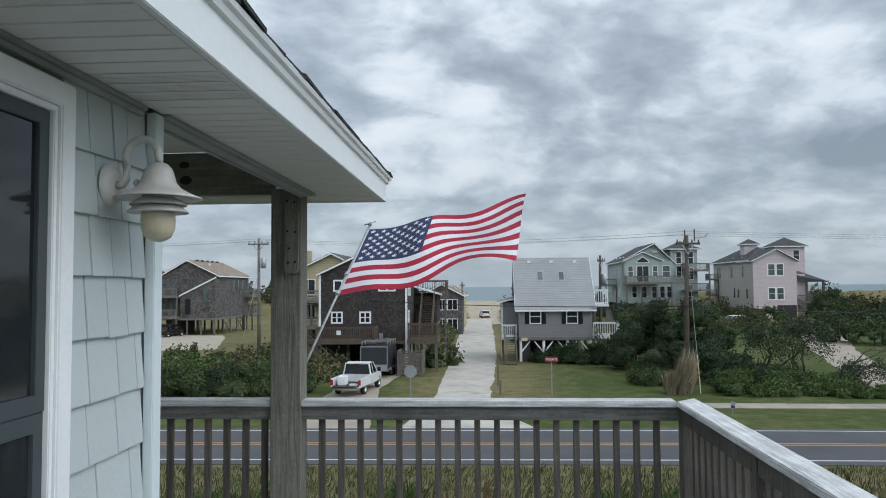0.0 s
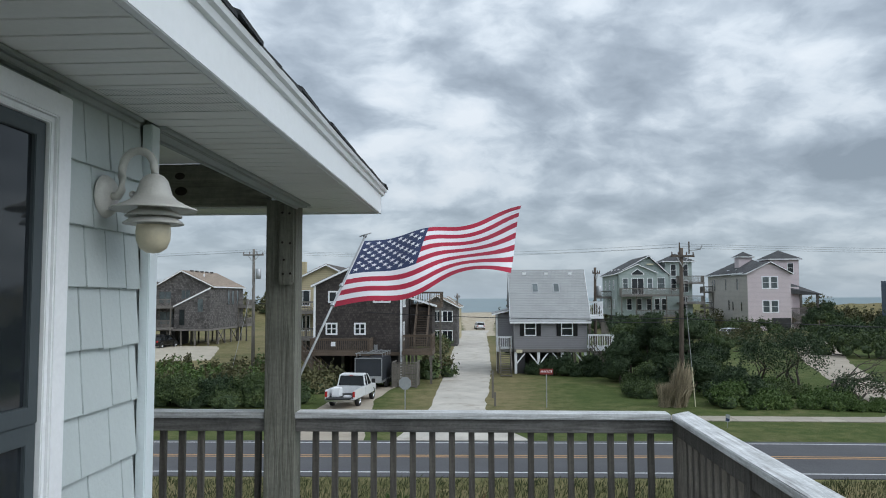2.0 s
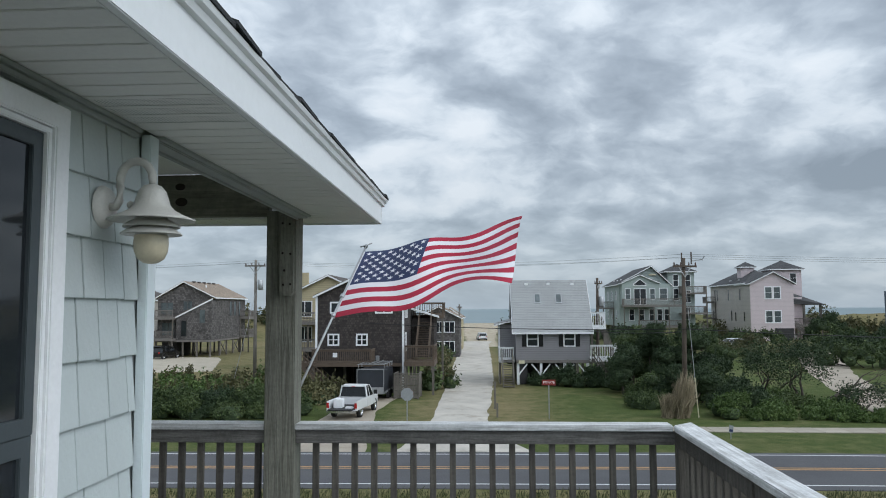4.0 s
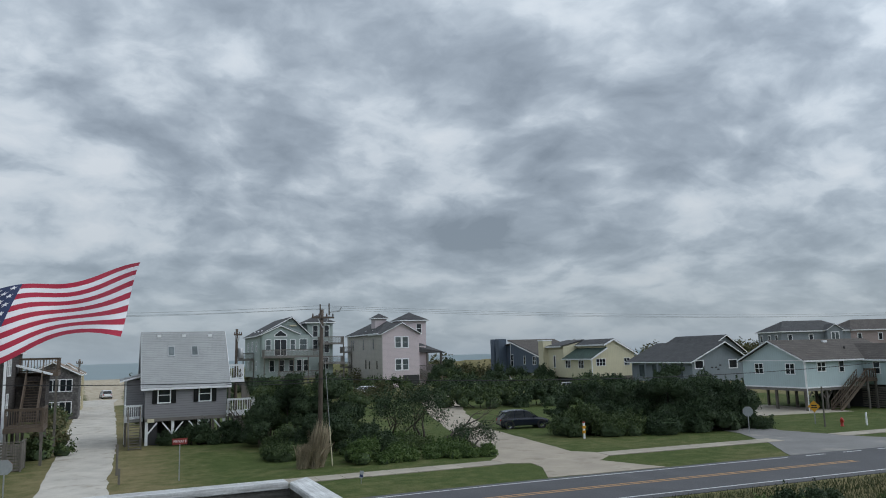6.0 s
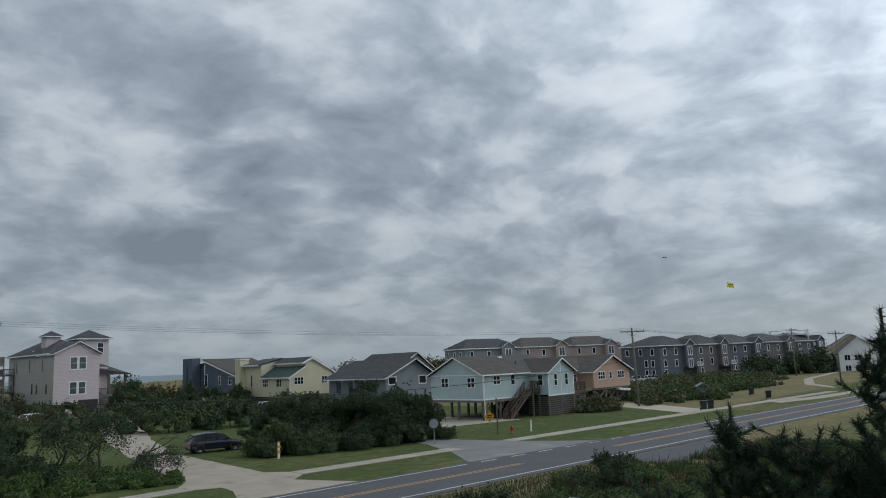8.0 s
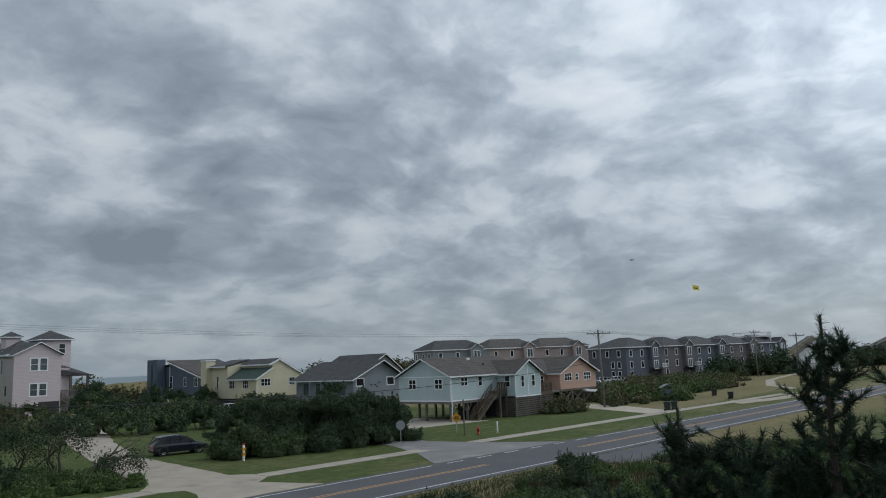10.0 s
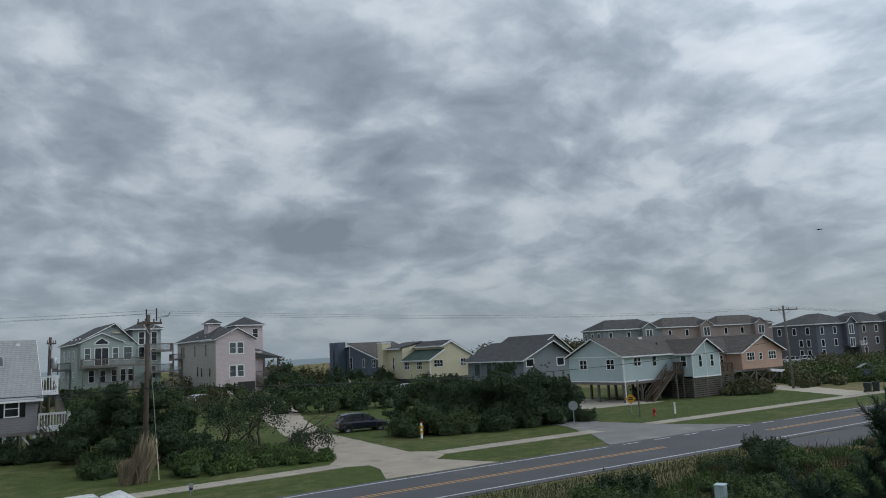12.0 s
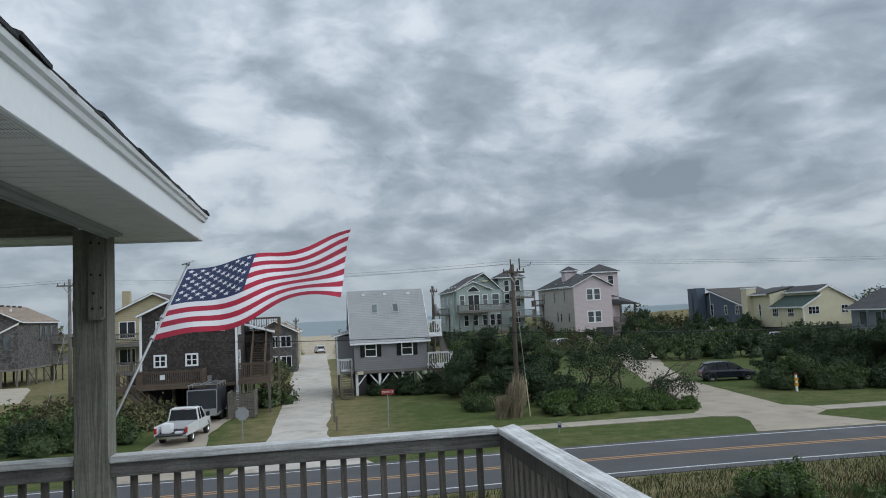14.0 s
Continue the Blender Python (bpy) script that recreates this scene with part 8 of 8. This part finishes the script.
def bare_tree(at, seed, lean, label, size=1.0, leaves=900):
    """A gnarled low tree with forking, nearly bare limbs."""
    rng = np.random.default_rng(seed)
    t = thing("bare_tree", at, 0, label, "tree")
    b, tips = B(), []

    def grow(p, d, length, r, depth):
        pts, rad = [p], [r]
        for k in range(4):
            d = (d + Vector(rng.normal(size=3)) * 0.22 + Vector((0.05 * lean[0], 0.05 * lean[1], 0.02))).normalized()
            p = p + d * length / 4
            pts.append(p)
            rad.append(r * (1 - 0.12 * (k + 1)))
        b.tube(pts, rad, 6 if depth < 2 else 4)
        if depth >= 4:
            tips.append(p)
            return
        for _ in range(int(rng.integers(2, 4))):
            grow(p, (d + Vector(rng.normal(size=3)) * 0.55 + Vector((lean[0] * 0.2, lean[1] * 0.2, 0.12))).normalized(), length * rng.uniform(0.62, 0.85), rad[-1] * 0.72, depth + 1)

    for k in range(3):
        grow(Vector((rng.uniform(-0.2, 0.2), rng.uniform(-0.2, 0.2), 0)), Vector((lean[0] + rng.uniform(-0.5, 0.5), lean[1] + rng.uniform(-0.4, 0.4), 0.9)).normalized(), 1.35 * size, 0.11 * size, 0)
    part("trunk", b, BARK, t, "gnarled grey limbs")
    if leaves:
        c = np.array([[*p] for p in tips])
        c = c[rng.integers(len(c), size=leaves)] + rng.normal(size=(leaves, 3)) * 0.17 * (1 + size)
        nrm = rng.normal(size=(leaves, 3))
        nrm /= np.linalg.norm(nrm, axis=1, keepdims=True)
        ob = new("crown", cloud_mesh("crown", leaf_tips(rng, c, nrm, 0.085), 4, LEAF_DARK))
        ob.parent = t


bare_tree((27.0, 57.4, 0), 5, (1.5, -0.1), "gnarled windswept tree with bare spreading limbs", 1.6, 60)
bare_tree((25.2, 58.0, 0), 8, (0.1, 0.0), "dark small tree with an open crown", 1.1, 5200)
bare_tree((23.4, 59.6, 0), 11, (-0.1, 0.0), "small tree with an open crown and thin stems", 1.15, 4600)
bare_tree((26.6, 51.4, 0), 14, (0.1, 0.1), "low dry tangled bush", 0.5, 2500)


def grass_patch(name, label, spots, n, h0, h1, w, m, seed, lean=0.35, parent=None):
    """Blades of grass: three-cornered, bent by the wind."""
    rng = np.random.default_rng(seed)
    x, y = spots(rng, n)
    h = rng.uniform(h0, h1, n)
    a = rng.uniform(0, 2 * np.pi, n)
    base = np.stack([x, y, np.zeros(n)], 1)
    s = np.stack([np.cos(a), np.sin(a), np.zeros(n)], 1) * w * rng.uniform(0.6, 1.4, (n, 1))
    t = base + np.stack([rng.normal(0.12, lean, n) * h, rng.normal(0, lean, n) * h, h], 1)
    mid = base + (t - base) * 0.55 + np.stack([0 * h, 0 * h, h * 0.1], 1)
    ob = new(name, cloud_mesh(name, np.stack([base - s, base + s, mid + s * 0.7, t], 1), 4, m))
    if parent is not None:
        ob.parent = parent
        return ob
    return tagged(ob, label, "grass", "", "stuff")


def verge(rng, n):
    x = rng.uniform(-26, 62, n)
    y = rng.uniform(11.0, 29.0, n) + np.where(x > 18, -0.0875 * (x - 18), 0)
    ok = ~((x > 46) & (x < 62) & (y > 20.5))
    return np.where(ok, x, rng.uniform(-20, 40, n)), np.where(ok, y, rng.uniform(12, 26, n))


def tufts(rng, n):
    cx, cy = rng.uniform(-24, 60, 260), rng.uniform(11, 25, 260)
    k = rng.integers(260, size=n)
    return cx[k] + rng.normal(0, 0.45, n), cy[k] + rng.normal(0, 0.45, n) + np.where(cx[k] > 18, -0.0875 * (cx[k] - 18), 0)


grass_patch("verge_grass", "dry straw-coloured grass along the near verge", verge, 130000, 0.06, 0.30, 0.014, GRASS_TALL, 1)
grass_patch("verge_weeds", "green weeds and rushes in tufts on the verge", tufts, 60000, 0.15, 0.6, 0.02, GRASS_GREEN, 2)
grass_patch("verge_seed_heads", "brown seed heads standing above the grass", tufts, 4500, 0.4, 0.9, 0.016, SEED, 3, 0.15)


pampas = thing("pampas_grass", (13.3, 48.5, 0), 0, "dry tan pampas grass at the foot of the pole", "grass")


def disc(rng, n):
    cx, cy = rng.uniform(-0.75, 0.55, 14), rng.uniform(-0.4, 0.4, 14)
    k = rng.integers(14, size=n)
    return cx[k] + rng.normal(0, 0.1, n), cy[k] + rng.normal(0, 0.1, n)


def crest(rng, n):
    return rng.uniform(-0.1, 0.75, n), rng.uniform(-0.3, 0.3, n)


grass_patch("leaf_blades", "", disc, 9000, 0.35, 1.6, 0.010, PAMPAS, 21, 0.16, pampas)
grass_patch("tall_blades", "", crest, 2600, 1.2, 2.5, 0.012, PAMPAS, 23, 0.07, pampas)
grass_patch("plumes", "", crest, 140, 2.0, 3.2, 0.035, PAMPAS, 22, 0.06, pampas)


def pine(at, height, seed, label, spread=1.0, whorls=14, needles=45000):
    """A shaggy young pine: whorls of upswept limbs, each ending in brushes of needles."""
    rng = np.random.default_rng(seed)
    t = thing("pine_tree", at, 0, label, "tree", "pines by the porch")
    b = B()
    b.tube([(0, 0, 0), (0.1, 0.05, height * 0.5), (0.05, 0, height)], [0.16 * spread, 0.1, 0.02], 8)
    ends = []
    for w in range(whorls):
        z = height * (0.22 + 0.74 * w / whorls)
        reach = spread * (0.35 + 1.5 * (1 - (w / whorls)) ** 0.8)
        for k in range(int(rng.integers(4, 6))):
            a = rng.uniform(0, 2 * math.pi)
            d = Vector((math.cos(a), math.sin(a), rng.uniform(0.25, 0.6)))
            p0 = Vector((0.05, 0, z))
            p1 = p0 + d * reach * rng.uniform(0.5, 0.7)
            p2 = p1 + Vector((d.x * 0.5, d.y * 0.5, 0.75)) * reach * rng.uniform(0.35, 0.6)
            b.tube([p0, p1, p2], [0.035, 0.022, 0.01], 5)
            for s in (0.35, 0.6, 0.85, 1.0):
                ends.append((p0 + (p1 - p0) * s, (p1 - p0).normalized(), 0.7))
            for s in (0.3, 0.6, 0.85, 1.0):
                ends.append((p1 + (p2 - p1) * s, (p2 - p1).normalized(), 1.0))
            for _ in range(3):
                q = p1 + (p2 - p1) * rng.uniform(0, 1)
                e = q + Vector((rng.normal() * 0.3, rng.normal() * 0.3, rng.uniform(0.15, 0.45))) * spread
                b.tube([q, e], [0.012, 0.006], 4)
                ends += [(e, (e - q).normalized(), 1.0), (q + (e - q) * 0.5, (e - q).normalized(), 0.8)]
    ends.append((Vector((0.05, 0, height)), Vector((0, 0, 1)), 1.2))
    part("trunk", b, BARK, t)
    pick = rng.integers(len(ends), size=needles)
    c = np.array([[*e[0]] for e in ends])[pick]
    d = np.array([[*e[1]] for e in ends])[pick]
    c = c - d * rng.uniform(0, 0.22, (needles, 1))
    out = d * rng.uniform(0.5, 1.1, (needles, 1)) + rng.normal(size=(needles, 3)) * 0.5
    out /= np.linalg.norm(out, axis=1, keepdims=True)
    L = rng.uniform(0.09, 0.17, (needles, 1)) * (0.8 + 0.3 * spread)
    side = np.cross(out, rng.normal(size=(needles, 3)))
    side *= 0.0056 * (0.8 + 0.5 * spread) / (np.linalg.norm(side, axis=1, keepdims=True) + 1e-9)
    ob = new("crown", cloud_mesh("crown", np.stack([c - side, c + side, c + out * L], 1), 3, NEEDLE))
    ob.parent = t
    return t


for k in range(34):
    x = -18 + 2.2 * k + R.uniform(-1.5, 1.5)
    y = R.uniform(13.5, 22.5) - (0.0875 * (x - 18) if x > 18 else 0)
    if 44 < x < 63 and y > 18:
        y = 15 + R.uniform(-2, 1)
    shrub("verge_shrub", (x, y, 0), mound(R, 6, 1.3, 1.0, 0.75, 0.35, 0.6), 3200, 0.06, LEAF_BRIGHT if k % 2 else LEAF_MID, "low leafy green weeds on the near verge", "shrub", "verge shrubs", 500 + k, 2)


for k in range(22):
    x = 15 + 1.7 * k + R.uniform(-1.2, 1.2)
    y = R.uniform(17.0, 25.5) - 0.0875 * max(0, x - 18)
    if 44 < x < 63:
        y = 15 + R.uniform(-3, 3)
    shrub("verge_bush", (x, y, 0), mound(R, 9, 1.6, 1.2, R.uniform(0.9, 1.8), 0.35, 0.7), 6500, 0.065, (LEAF_BRIGHT, LEAF_MID, LEAF_BRIGHT, LEAF_DARK)[k % 4], "leafy green bush in the rough verge", "shrub", "verge bushes", 560 + k, 3)


PINES = [((12.1, 2.75, 0), 7.45, 3, 0.62), ((12.9, 1.75, 0), 7.3, 5, 0.7), ((11.35, 4.7, 0), 6.15, 7, 0.55), ((11.7, 3.9, 0), 5.75, 9, 0.85), ((11.0, 5.6, 0), 4.9, 13, 0.8), ((12.6, 0.6, 0), 7.2, 15, 0.8), ((12.2, 3.3, 0), 5.4, 17, 0.8), ((13.4, 2.3, 0), 5.8, 19, 0.9), ((12.0, 1.5, 0), 6.0, 21, 0.8)]
for at, h, seed, spread in PINES:
    pine(at, h, seed, "shaggy dark green young pine close to the porch", spread)
